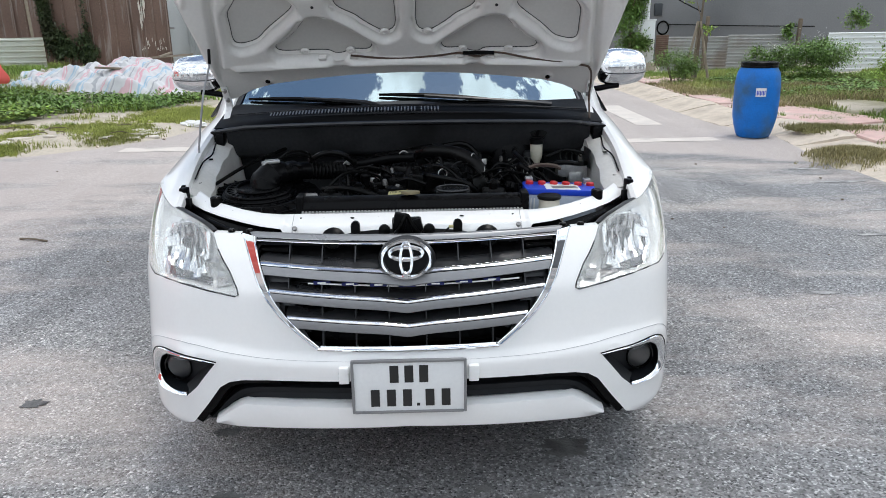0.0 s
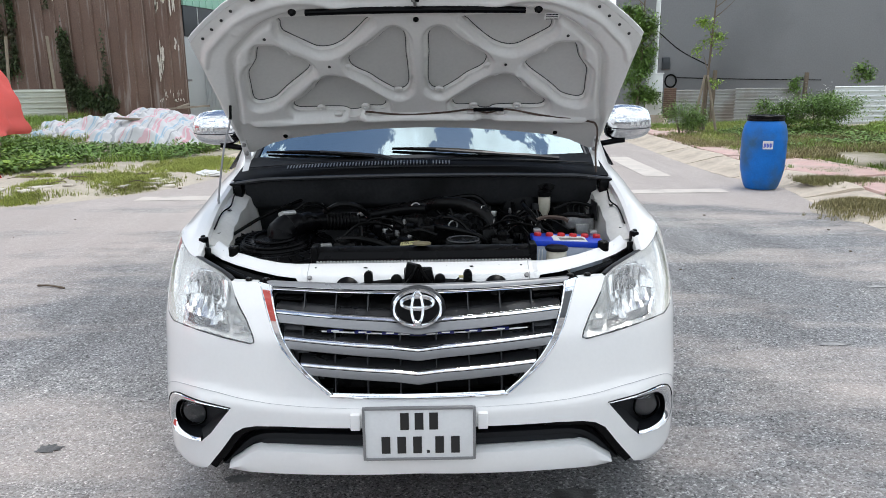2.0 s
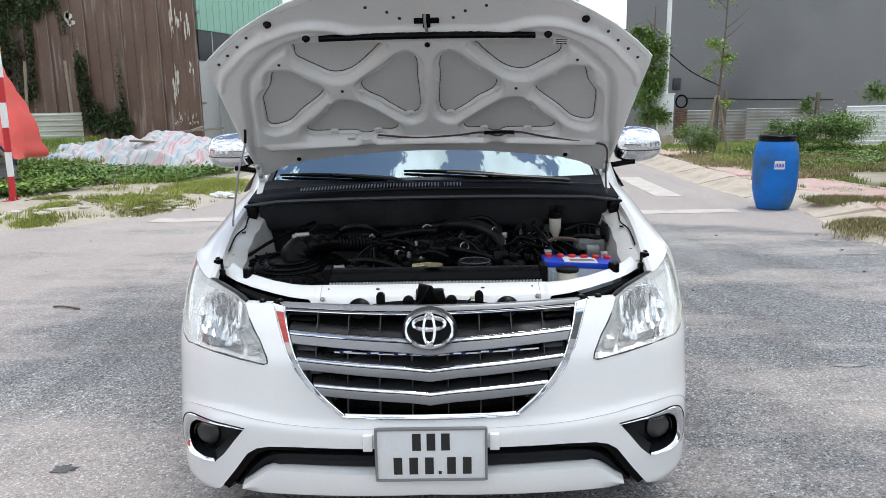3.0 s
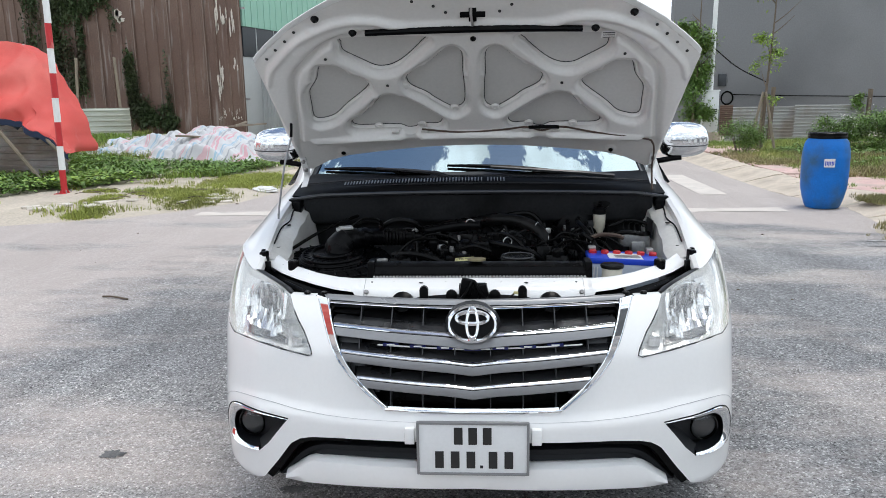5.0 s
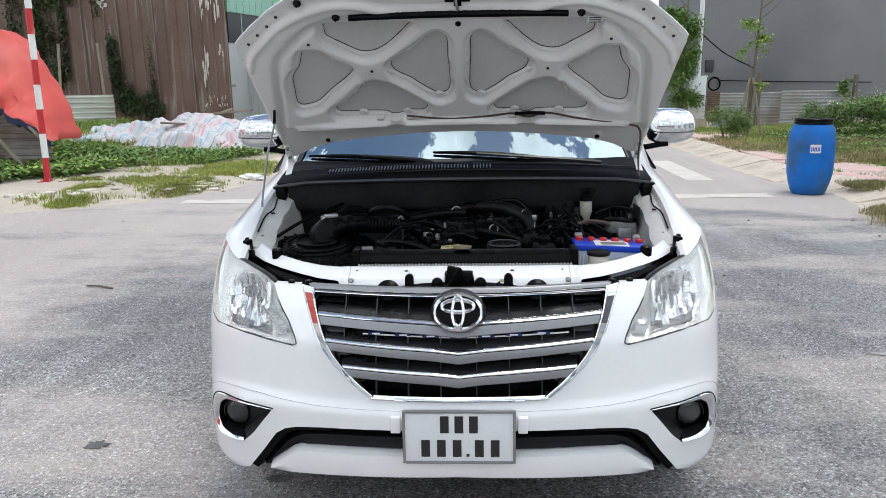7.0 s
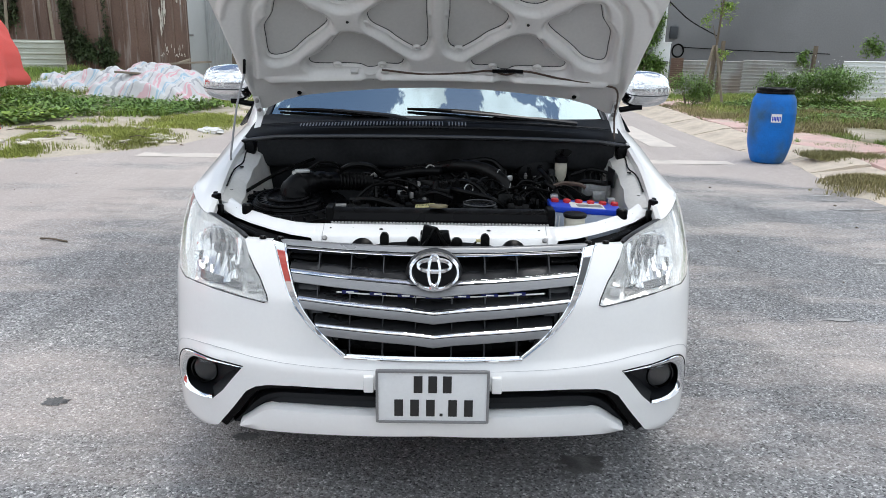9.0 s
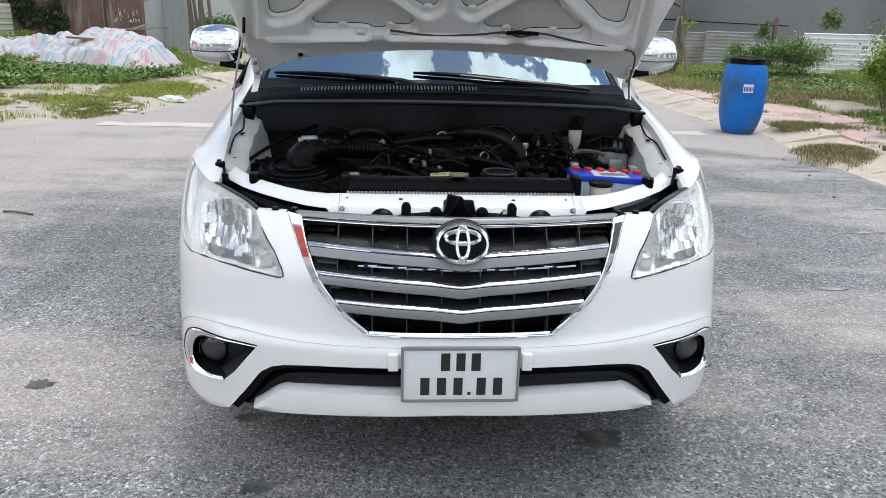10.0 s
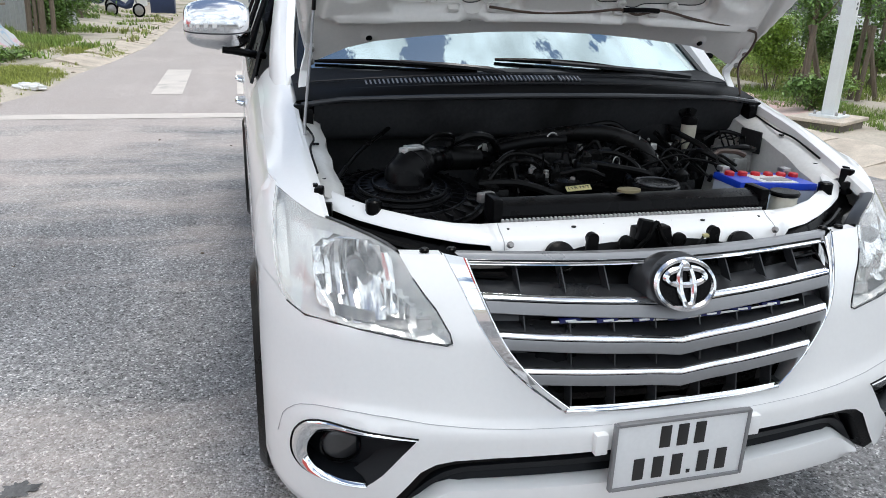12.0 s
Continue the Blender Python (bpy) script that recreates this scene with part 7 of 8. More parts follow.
def creeper_spots(spots):
    """Those of the spots that lie behind the creeper's ragged front."""
    return [p for p in spots if p[0] < np.interp(p[1], (8.5, 9.6, 11.06, 11.9, 12.55, 14), (-7.2, -6.75, -6.6, -6.0, -5.6, -4.6)) + .25 * noise.noise((p[0] * 2, p[1] * 2, 7))]


def broad_leaves(spots, material_, label, size, seed, per=6, rise=(.04, .2)):
    """Creeping plants with broad leaves at the spots, as one object."""
    g_ = np.random.default_rng(seed)
    n = len(spots) * per
    p = np.repeat(np.array(spots), per, axis=0)
    p[:, :2] += g_.normal(0, .07, (n, 2))
    p[:, 2] += g_.uniform(*rise, n)
    a, tilt = g_.uniform(0, 2 * np.pi, n), g_.uniform(-.5, .6, n)
    ln = size * g_.uniform(.6, 1.3, n)
    d = np.stack([np.cos(a) * np.cos(tilt), np.sin(a) * np.cos(tilt), np.sin(tilt)], 1) * ln[:, None]
    w = np.stack([-np.sin(a), np.cos(a), g_.uniform(-.4, .4, n)], 1) * (ln * .42)[:, None]
    v = np.zeros((n * 6, 3))
    v[0::6], v[1::6], v[2::6], v[3::6], v[4::6], v[5::6] = p, p + d * .3 + w, p + d * .75 + w * .7, p + d, p + d * .75 - w * .7, p + d * .3 - w
    f = [(i * 6, i * 6 + 1, i * 6 + 2, i * 6 + 3, i * 6 + 4, i * 6 + 5) for i in range(n)]
    me = bpy.data.meshes.new("ground_cover")
    me.from_pydata(v.tolist(), [], f)
    return tagged(leafy("ground_cover", me, material_), label, "plants", kind="stuff")


broad_leaves(creeper_spots(spots_in(-13, -5.6, 8.9, 12.8, 3600, 61, cut=-.12, scale=.55, least=1.2)), LEAF, "broad-leaved green creeper over the sandy plot", .075, 61)
broad_leaves(creeper_spots(spots_in(-13, -5.9, 8.9, 12.8, 1900, 62, cut=.0, scale=.6, least=1.2)), LEAFLIGHT, "yellow-green creeper leaves over the plot", .08, 62, 4, (.06, .2))
broad_leaves(spots_in(-13, -4.6, 12.0, 14.2, 2400, 63, cut=-.3, scale=.5, least=1.4), LEAF, "green weeds before the sacking heap", .06, 63, 7, (.03, .16))
broad_leaves(spots_in(7.0, 10, 12.5, 16.5, 1500, 64, cut=-.1, scale=.6, least=2.4), LEAF, "green weeds behind the pavement", .055, 64, 6, (.03, .16))

# creeping ground plants with broad leaves on the left plot
g = random.Random(21)
for x, y, rx, ry, n in ((-9.5, 12.0, 1.7, 1.0, 1500), (-7.6, 12.9, 1.4, .8, 1200), (-10.5, 13.8, 1.8, 1.0, 1500), (-8.6, 10.6, 1.2, .6, 1100), (-8.4, 17.8, 1.4, .7, 900), (-9.9, 9.9, 1.1, .5, 1000), (-7.7, 10.7, .9, .5, 900), (-7.3, 11.5, .8, .5, 800), (-7.2, 12.0, 1.1, .6, 1100), (-6.0, 13.1, .7, .5, 600), (-8.7, 9.2, .7, .35, 500), (-5.0, 13.6, .8, .6, 600)):
    z = ground_z(x, y)
    leafy("ground_cover", leaf_cloud((x, y, z + .1), (rx, ry, .13), n, .09, int(x * 10 + 300), droop=-.1, lumps=14), LEAF)
    tagged(scene.collection.objects[-1], "broad-leaved green creeper over the ground", "plants", kind="stuff")

shrub((-5.35, 21.4, .62), (1.0, .7, .62), 7500, .1, 31, "dark green shrub beside the far road")
shrub((6.0, 15.9, .6), (.62, .5, .5), 4200, .055, 32, "green shrub beside the sapling and its stakes")
shrub((7.5, 15.6, .26), (.8, .4, .14), 1500, .06, 33, "low green shrub in rough grass")
shrub((8.35, 16.3, .6), (.62, .5, .5), 3200, .06, 41, "green shrub in front of the galvanised fence")
shrub((9.4, 16.2, .62), (1.6, .8, .5), 9500, .065, 34, "dense green shrub in front of the sheet fence")
shrub((10.7, 17.9, .75), (.7, .5, .45), 2200, .065, 35, "dense green shrub at the end of the white fence")
shrub((7.5, 9.3, .9), (.75, .5, .55), 9500, .06, 36, "leafy green shrub behind the staked young tree", LEAFLIGHT)
shrub((8.35, 9.9, 1.0), (.95, .5, .65), 9500, .06, 42, "tall leafy shrub behind the white post")
shrub((6.35, 7.1, .38), (.5, .3, .28), 4600, .06, 37, "low leafy shrub beside the white post")
shrub((7.5, 7.9, .42), (.5, .35, .26), 2600, .055, 39, "low leafy shrub at the pavement", LEAFLIGHT)
shrub((11.2, 10.5, .9), (1.5, 1.0, .7), 3000, .1, 38, "tall green thicket on the plot")
shrub((9.6, 9.6, .9), (1.0, .7, .65), 6500, .075, 40, "green thicket on the plot")


for i, (x, y, z, rx, rz) in enumerate(((9.3, 16.1, .85, 1.3, .4), (8.3, 16.0, .8, .5, .3), (10.7, 17.8, .9, .6, .35))):
    leafy("blossom", leaf_cloud((x, y, z), (rx, .5, rz), 160, .045, 140 + i, droop=-.3), HOUSEWHITE)
    tagged(scene.collection.objects[-1], "small white blossom on the roadside shrubs", "flowers", kind="stuff")


def tree(at, h, label, crowns, seed, trunk=.035, mat_=None, lean=(0, 0), limbs=5):
    x, y = at
    ob = thing("tree", label, "tree", at=(x, y, ground_z(x, y)))
    r = random.Random(seed)
    b = bm_new()
    line = spline([(0, 0, -.05), (lean[0] * .3, lean[1] * .3, h * .35), (lean[0] * .8, lean[1] * .8, h * .7), (lean[0], lean[1], h)], 6)
    tube(b, line, [trunk * (1 - .75 * i / (len(line) - 1)) for i in range(len(line))], 8)
    t = part("trunk", b, BARK, ob)
    for k in range(limbs):
        p = line[int(len(line) * (.35 + .55 * k / limbs))]
        a = r.uniform(0, 6.28)
        L = r.uniform(.3, .7) * h * .22
        b = bm_new()
        tube(b, spline([p, p + Vector((math.cos(a) * L * .5, math.sin(a) * L * .5, L * .4)), p + Vector((math.cos(a) * L, math.sin(a) * L, L * .9))], 4), [trunk * .4 * (1 - .09 * i) for i in range(9)], 5)
        part("limb", b, BARK, ob)
    for i, (dx, dy, z, rx, ry, rz, n, size) in enumerate(crowns):
        leafy("crown", leaf_cloud((dx, dy, z), (rx, ry, rz), n, size, seed + i), mat_ or LEAF, ob)
    return ob


sap = tree((6.87, 17.0), 4.4, "thin sapling tied to timber stakes", [(-.05, 0, 2.75, .36, .3, .3, 300, .09), (.2, 0, 2.3, .34, .3, .26, 320, .09), (-.3, 0, 2.05, .2, .2, .18, 110, .08), (.25, 0, 1.25, .3, .25, .16, 150, .08), (.1, 0, 3.8, .4, .3, .5, 160, .09)], 51, .04, LEAFLIGHT, (.15, 0), 7)
for k, (dx, dy) in enumerate(((-.35, -.1), (.3, -.15), (.05, .35))):
    b = bm_new()
    tube(b, [(6.87 + dx, 17.0 + dy, ground_z(6.87, 17) - .05), (6.87 + dx * .1, 17 + dy * .1, 1.55)], [.035, .03], 7)
    st = part("stake", b, TIMBER)
    tagged(st, "weathered timber stake leaning on the sapling", "stake", "stakes round the sapling")
tree((6.45, 21.8), 4.2, "bushy green tree in front of the grey wall", [(0, 0, 1.5, .62, .5, .8, 4200, .1), (.05, 0, 2.6, .6, .45, .7, 3600, .1), (-.2, 0, 3.2, .5, .4, .5, 1600, .1), (.2, 0, .8, .6, .5, .45, 1900, .1)], 52, .06, None, (.1, 0), 8)
for x, y, h in ((6.85, 7.85, 1.75), (8.2, 8.35, 2.3), (9.6, 9.4, 2.4)):
    tree((x, y), h + 1.2, "slim young tree among the roadside shrubs", [(0, 0, h * .72, .5, .4, .42, 1900, .06), (.1, .1, h * 1.1, .5, .4, .4, 1200, .06)], int(x * 10), .045, None, (.1, .05), 6)
for x0, x1, y in ((6.7, 6.74, 7.62), (7.12, 6.72, 7.68), (8.1, 8.2, 8.1), (8.5, 8.15, 8.15)):
    b = bm_new()
    tube(b, [(x0, y, .05), (x1, y + .06, 1.18)], [.04, .034], 7)
    tagged(part("stake", b, BARK), "weathered grey timber stake propping a young tree", "stake", "stakes at the young trees")

# ---- walls and fences ----


def ribbed(width, height, pitch, depth, rib, upright=True, waves=1):
    """A pressed sheet with trapezoid ribs; upright or lying, its lower left corner at the origin, facing -y."""
    b = bm_new()
    line, u = [], 0.0
    span = width if upright else height
    while u < span - 1e-6:
        flat = pitch - rib
        for du, y in ((0, 0), (flat, 0), (flat + rib * .25, -depth), (flat + rib * .75, -depth)):
            if u + du <= span:
                line.append((u + du, y))
        u += pitch
    line.append((span, 0))
    rows = []
    n = 4
    for k in range(n + 1):
        w = k / n
        if upright:
            rows.append([(a, y + .006 * math.sin(w * 5 + a * 3), height * w) for a, y in line])
        else:
            rows.append([(width * w, y + .012 * math.sin(w * 6 + a * 4), a) for a, y in line])
    loft(b, rows)
    return b


def sheet_wall(name, label, x0, x1, y, z0, z1, w, mat_, pitch, depth, rib, upright=True, skew=0.0, seed=1, dy=0.0, kind="structure"):
    """A run of sheets, each one a piece of its own."""
    wall = tagged(new(name), label, "wall" if kind else "fence", kind=kind)
    r = random.Random(seed)
    n = max(1, round((x1 - x0) / w))
    w = (x1 - x0) / n
    me = None
    for k in range(n):
        if me is None:
            ob = part("sheet", ribbed(w + .03, z1 - z0, pitch, depth, rib, upright), mat_, wall, smooth=False)
            me = ob.data
        else:
            ob = new("sheet", me)
            ob.parent = wall
        ob.matrix_basis = pose(x0 + w * k, y + dy * k + .008 * (k % 2), z0 + r.uniform(-skew, skew), r.uniform(-skew, skew) * 20, r.uniform(-skew, skew) * 15, 0)
    return wall


brown = sheet_wall("wall_brown", "tall wall of rusty brown ribbed steel sheets", -22, -7.15, 20.0, .15, 7.4, 1.06, BROWNSHEET, .353, .03, .07, seed=2)
bm = bm_new()
for z in (1.6, 4.2, 6.6):
    box(bm, (-14.5, 20.08, z), (15, .06, .06))
part("rail", bm, STEEL, brown)
rnd = random.Random(31)
for x0, x1, z0, z1, n, thin in ((-7.86, -7.28, 3.35, 4.7, 13, 1), (-7.95, -7.72, 1.5, 2.85, 8, 1), (-7.42, -7.28, 2.4, 2.85, 6, .8), (-7.95, -7.25, .98, 1.12, 16, .5), (-10.84, -10.62, 3.75, 4.4, 7, 2.6), (-7.8, -7.3, 1.1, 1.4, 9, .4)):
    for k in range(n):
        x, w = rnd.uniform(x0, x1), rnd.uniform(.012, .035) * thin
        za = rnd.uniform(z0, z0 + (z1 - z0) * .5)
        zb = min(z1, za + rnd.uniform(.15, .6) * (z1 - z0))
        line = [za + (zb - za) * q / 6 for q in range(7)]
        bm = bm_new()
        loft(bm, [[(x - w * (.4 + .6 * rnd.random()) * (q not in (0, 6)), 19.962, z), (x + w * (.4 + .6 * rnd.random()) * (q not in (0, 6)) + .002, 19.962, z)] for q, z in enumerate(line)])
        part("paint_scrape", bm, RUBBLE, brown)
for k in range(14):
    bm = bm_new()
    box(bm, (-22 + 1.061 * (k + 1), 19.955, 3.78), (.022, .012, 7.2))
    part("joint_cover", bm, JOINT, brown)
sheet_wall("wall_grey", "grey ribbed steel sheet wall beside the brown one", -6.95, -6.1, 21.0, .15, 2.95, .5, GREYSHEET, .1, .022, .045, seed=3)
for x, h, r in ((-6.0, 2.3, .07), (-5.85, 1.9, .05), (-5.7, 2.6, .08), (-5.45, 2.1, .06)):
    bm = bm_new()
    tube(bm, spline([(x, 20.4, .1), (x + .03, 20.4, h * .5), (x - .04, 20.4, h)], 4), [r] * 5 + [r * .85] * 4, 8)
    tagged(part("gate_post", bm, BARK), "old grey timber gate post beside the sheets", "post", "gate posts")
sheet_wall("fence_pale", "low pale green sheet fence lying below the brown wall", -16, -9.85, 18.2, .55, 1.42, 3.2, PALESHEET, .14, .025, .06, upright=False, skew=.02, seed=4)
sheet_wall("fence_old", "sagging galvanised sheet fence with rust", 7.2, 11.2, 21.0, .12, 1.12, 1.9, OLDSHEET, .1, .022, .05, upright=False, skew=.05, seed=5)
sheet_wall("fence_white", "white ribbed sheet fence behind the grass", 11.2, 30, 19.0, .1, 1.2, 3.0, WHITESHEET, .14, .03, .06, upright=False, skew=.01, seed=6)
sheet_wall("fence_stack", "stack of rusty red sheets leaning at the fence", 7.0, 7.35, 20.9, .3, 1.2, .35, BROWNSHEET, .06, .02, .03, upright=False, skew=.03, seed=7)

bm = bm_new()
box(bm, (20.6, 25.6, 5), (28, .5, 11), bevel=.02)
grey_wall = part("wall_east", bm, PLASTER)
tagged(grey_wall, "tall plain grey rendered side wall of a building", "wall", kind="structure")
bm = bm_new()
box(bm, (8.35, 25.3, 2.0), (.28, .1, .42), bevel=.02)
tagged(part("meter_box", bm, DARKBAND), "small dark meter box on the grey wall", "meter box")
bm = bm_new()
ring(bm, (8.55, 25.28, 1.38), .2, .22, .06, .03, 32)
tagged(part("cable_coil", bm, RUBBER), "coil of black cable hung on the grey wall", "cable coil")
bm = bm_new()
tube(bm, spline([(8.7, 25.25, 1.5), (11, 25.25, 1.42), (14, 25.25, 1.35)], 6), .018, 5)
tagged(part("cable", bm, RUBBER), "black cable strung along the grey wall", "cable")
bm = bm_new()
tube(bm, spline([(7.1, 22.1, 2.9), (8.2, 23.2, 2.35), (9.6, 24.5, 1.9)], 8), .02, 5)
tagged(part("cable", bm, RUBBER), "slack black cable from the white post", "cable")
for x, y, h in ((8.5, 20.9, 1.7), (11.3, 20.9, 1.6)):
    bm = bm_new()
    box(bm, (x, y, h / 2), (.1, .1, h), Matrix.Rotation(.03, 4, "Y"), bevel=.01)
    tagged(part("fence_post", bm, BARK), "dark timber fence post", "post", "fence posts")
for x, z, n, s in ((11.0, 1.3, 420, .26), (12.9, 1.5, 900, .42)):
    leafy("creeper", leaf_cloud((x, 20.8, z), (s * 1.2, .2, s), n, .1, int(x * 7)), LEAF)
    tagged(scene.collection.objects[-1], "leafy creeper over the fence post", "creeper", kind="stuff")

# buildings that close the street
house = thing("warehouse", "mint green clad building with a dark band", "building", at=(-7.1, 20.12, 0))
house.rotation_euler = (0, 0, radians(74))
bm = bm_new()
box(bm, (2.6, 1.6, 5.95), (5.2, 3.2, 4.5), bevel=.01)
part("cladding", bm, MINT, house)
bm = bm_new()
box(bm, (2.6, 1.62, 3.27), (5.18, 3.18, .86), bevel=.01)
part("band", bm, DARKBAND, house)
bm = bm_new()
box(bm, (2.6, 1.64, 1.42), (5.16, 3.14, 2.84), bevel=.01)
part("base_wall", bm, GREYSHEET, house)
for k in range(15):
    bm = bm_new()
    box(bm, (.15 + .34 * k, -.008, 5.95), (.05, .024, 4.48))
    part("cladding_rib", bm, MINT, house)
for k in range(5):
    bm = bm_new()
    box(bm, (.7 + 1.0 * k, .028, 3.27), (.03, .024, .84))
    part("band_joint", bm, GREYSHEET, house)


def plain_house(name, at, size, label, mat_, floors, bays, roof=None):
    ob = thing(name, label, "building", at=at)
    w, d, h = size
    b = bm_new()
    box(b, (0, d / 2, h / 2), (w, d, h), bevel=.02)
    part("wall", b, mat_, ob)
    b = bm_new()
    box(b, (0, d / 2, h + .1), (w + .4, d + .4, .2), bevel=.03)
    part("roof", b, roof or PLASTER, ob)
    for f in range(floors):
        for k in range(bays):
            x = -w / 2 + w * (k + .5) / bays
            z = 1.5 + f * 3.2
            b = bm_new()
            box(b, (x, -.02, z), (1.15, .1, 1.45), bevel=.01)
            win = part("window", b, HOUSEWHITE, ob)
            for sx in (-.27, .27):
                b = bm_new()
                box(b, (x + sx, -.08, z), (.48, .03, 1.3))
                part("pane", b, PANE, win)
    return ob


plain_house("house", (2.6, 34, 0), (7.4, 8, 9.6), "white rendered house with tall windows", HOUSEWHITE, 3, 3)
plain_house("house", (-11, 44, 0), (9, 9, 6.4), "pale rendered house beside the far road", HOUSEWHITE, 2, 3)
plain_house("house", (-12, 60, 0), (10, 9, 3.4), "low pale house far along the road", PLASTER, 1, 3)
plain_house("house", (12, 55, 0), (10, 9, 6.4), "pale house far along the road", HOUSEWHITE, 2, 3)
for k, (x, y, rz) in enumerate(((-6.5, 30, 2.4), (-8.5, 36, 3.0), (-5.8, 50, 3), (7.5, 48, 3), (-9, 76, 4), (8, 80, 4), (-2, 130, 5), (6, 135, 5))):
    tree((x, y), rz * 2, "leafy street tree far along the road", [(0, 0, rz * 1.5, rz * .7, rz * .7, rz * .7, 900, .28), (.3, 0, rz * 1.1, rz * .6, rz * .6, rz * .5, 500, .28)], 70 + k, .1)



def motorbike(at, turn):
    """A parked motor scooter."""
    ob = thing("motorbike", "dark parked motorbike beside the far road", "motorbike", "parked motorbikes", at=at)
    ob.rotation_euler = (0, 0, radians(turn))
    for y in (-.62, .62):
        b = bm_new()
        ring(b, (0, 0, 0), .25, .25, .09, .045, 28)
        bmesh.ops.transform(b, matrix=Matrix.Translation((0, y, .3)) @ Matrix.Rotation(radians(90), 4, "Z"), verts=b.verts)
        wh = part("wheel", b, RUBBER, ob)
        b = bm_new()
        turned(b, [(.05, -.05), (.2, -.01), (.2, .01), (.05, .05)], 16, Matrix.Translation((0, y, .3)) @ Matrix.Rotation(radians(90), 4, "Y"))
        part("rim", b, STEEL, wh)
    b = bm_new()
    loft(b, [[(w * math.cos(a), y, z + h * math.sin(a)) for a in np.linspace(0, 2 * math.pi, 11)[:-1]] for y, z, w, h in ((-.45, .75, .02, .05), (-.3, .6, .15, .22), (-.05, .45, .14, .12), (.2, .55, .14, .16), (.55, .72, .12, .1), (.8, .78, .04, .04))], True)
    part("body", b, BLUETARP, ob)
    b = bm_new()
    box(b, (0, .32, .80), (.24, .7, .09), bevel=.03)
    part("seat", b, RUBBER, ob)
    b = bm_new()
    tube(b, spline([(-.33, -.35, 1.02), (-.1, -.45, .98), (.1, -.45, .98), (.33, -.35, 1.02)], 5), .018, 6)
    tube(b, [(0, -.45, .98), (0, -.6, .32)], .03, 6)
    part("handlebar", b, STEEL, ob)
    return ob


motorbike((-5.6, 35.2, ground_z(-5.6, 35.2)), 70)
motorbike((-6.9, 36.2, ground_z(-6.9, 36.2)), 100)
bm = bm_new()
box(bm, (-4.6, 42.0, .5), (1.2, .9, .9), bevel=.05)
tagged(part("crate", bm, BLUETARP), "blue tarpaulin-covered crate beside the far road", "crate")

# plain walls added on the unseen sides, to close the crossing and tint chrome reflections
for name, label, c, size, mat_ in (
        ("wall_south", "plain grey wall added out of view for the chrome to reflect", (4, -15.6, 1.6), (56, .3, 3.2), PLASTER),
        ("wall_west", "plain red wall out of view, standing for the red in the chrome", (-15.5, -2.6, 3.1), (.3, 9, 6.2), REDTARP),
        ("wall_far_east", "plain grey wall added out of view to darken the chrome", (17, -6.5, 3.1), (.3, 18, 6.2), PLASTER)):
    bm = bm_new()
    box(bm, c, size, bevel=.02)
    tagged(part(name, bm, mat_), label, "wall", kind="structure")

# ivy and bare stakes on the brown wall
for x, z, rx, rz, n, s in ((-10.5, 1.55, .2, 1.2, 3000, 1), (-10.55, 2.3, .16, .7, 900, 2), (-10.3, .95, .35, .5, 1500, 3), (-9.42, 1.3, .1, 1.3, 800, 4), (-9.75, .85, .5, .45, 1300, 5), (-9.4, .7, .25, .4, 600, 6), (-12.3, 4.1, .55, .7, 2600, 7), (-11.6, 4.2, .3, .6, 1200, 8), (-11.95, 2.9, .12, 1.3, 900, 9), (-12.75, 3.0, .22, 1.4, 1700, 10), (-13.4, 3.2, .4, 1.9, 1800, 11), (-11.2, 4.5, .35, .5, 700, 12), (-12.1, 1.9, .3, .6, 500, 13), (-10.95, 3.9, .1, .8, 160, 14), (-12.4, 2.2, .4, 1.2, 900, 15)):
    leafy("ivy", leaf_cloud((x, 19.9, z + .3), (rx, .09, rz), n, .1, 80 + s, droop=.6, lumps=10), IVY)
    tagged(scene.collection.objects[-1], "half-dry ivy climbing the brown sheet wall", "ivy", kind="stuff")
for x, lean in ((-10.1, .06), (-11.36, -.06)):
    bm = bm_new()
    tube(bm, spline([(x, 18.3, .4), (x - lean * .4, 18.3, 1.4), (x - lean * 1.5, 18.35, 2.78)], 4), [.045] * 4 + [.04] * 5, 8)
    tagged(part("stake", bm, TIMBER), "bare pale timber stake before the brown wall", "stake", "stakes at the brown wall")

# ---- things at the roadside ----
drum = thing("drum", "blue plastic drum with a black lid and ring", "drum", at=(4.49, 8.0, 0))
bm = bm_new()
turned(bm, [(.17, 0), (.2, .012), (.222, .05), (.25, .14), (.276, .26), (.282, .3), (.288, .5), (.286, .64), (.291, .67), (.286, .69), (.28, .77), (.262, .86), (.232, .91), (.224, .925), (.2, .93)], 48)
part("body", bm, DRUMBLUE, drum)
bm = bm_new()
turned(bm, [(.228, .918), (.236, .921), (.238, .935), (.232, .95), (.237, .955), (.237, .982), (.228, .99), (.1, .985)], 48)
part("lid", bm, RUBBER, drum)
_r = .2905
bm = bm_new()
loft(bm, [[(_r * math.sin(a), -_r * math.cos(a), z) for a in np.linspace(-.46, -.02, 6)] for z in (.56, .67)])
lab = part("label", bm, LABEL, drum)
for k in range(6):
    bm = bm_new()
    a = -.42 + .064 * k
    loft(bm, [[((_r + .0015) * math.sin(b), -(_r + .0015) * math.cos(b), z) for b in (a, a + .042)] for z in (.575 + .012 * (k % 2), .635)])
    part("bar", bm, BLUE, lab)

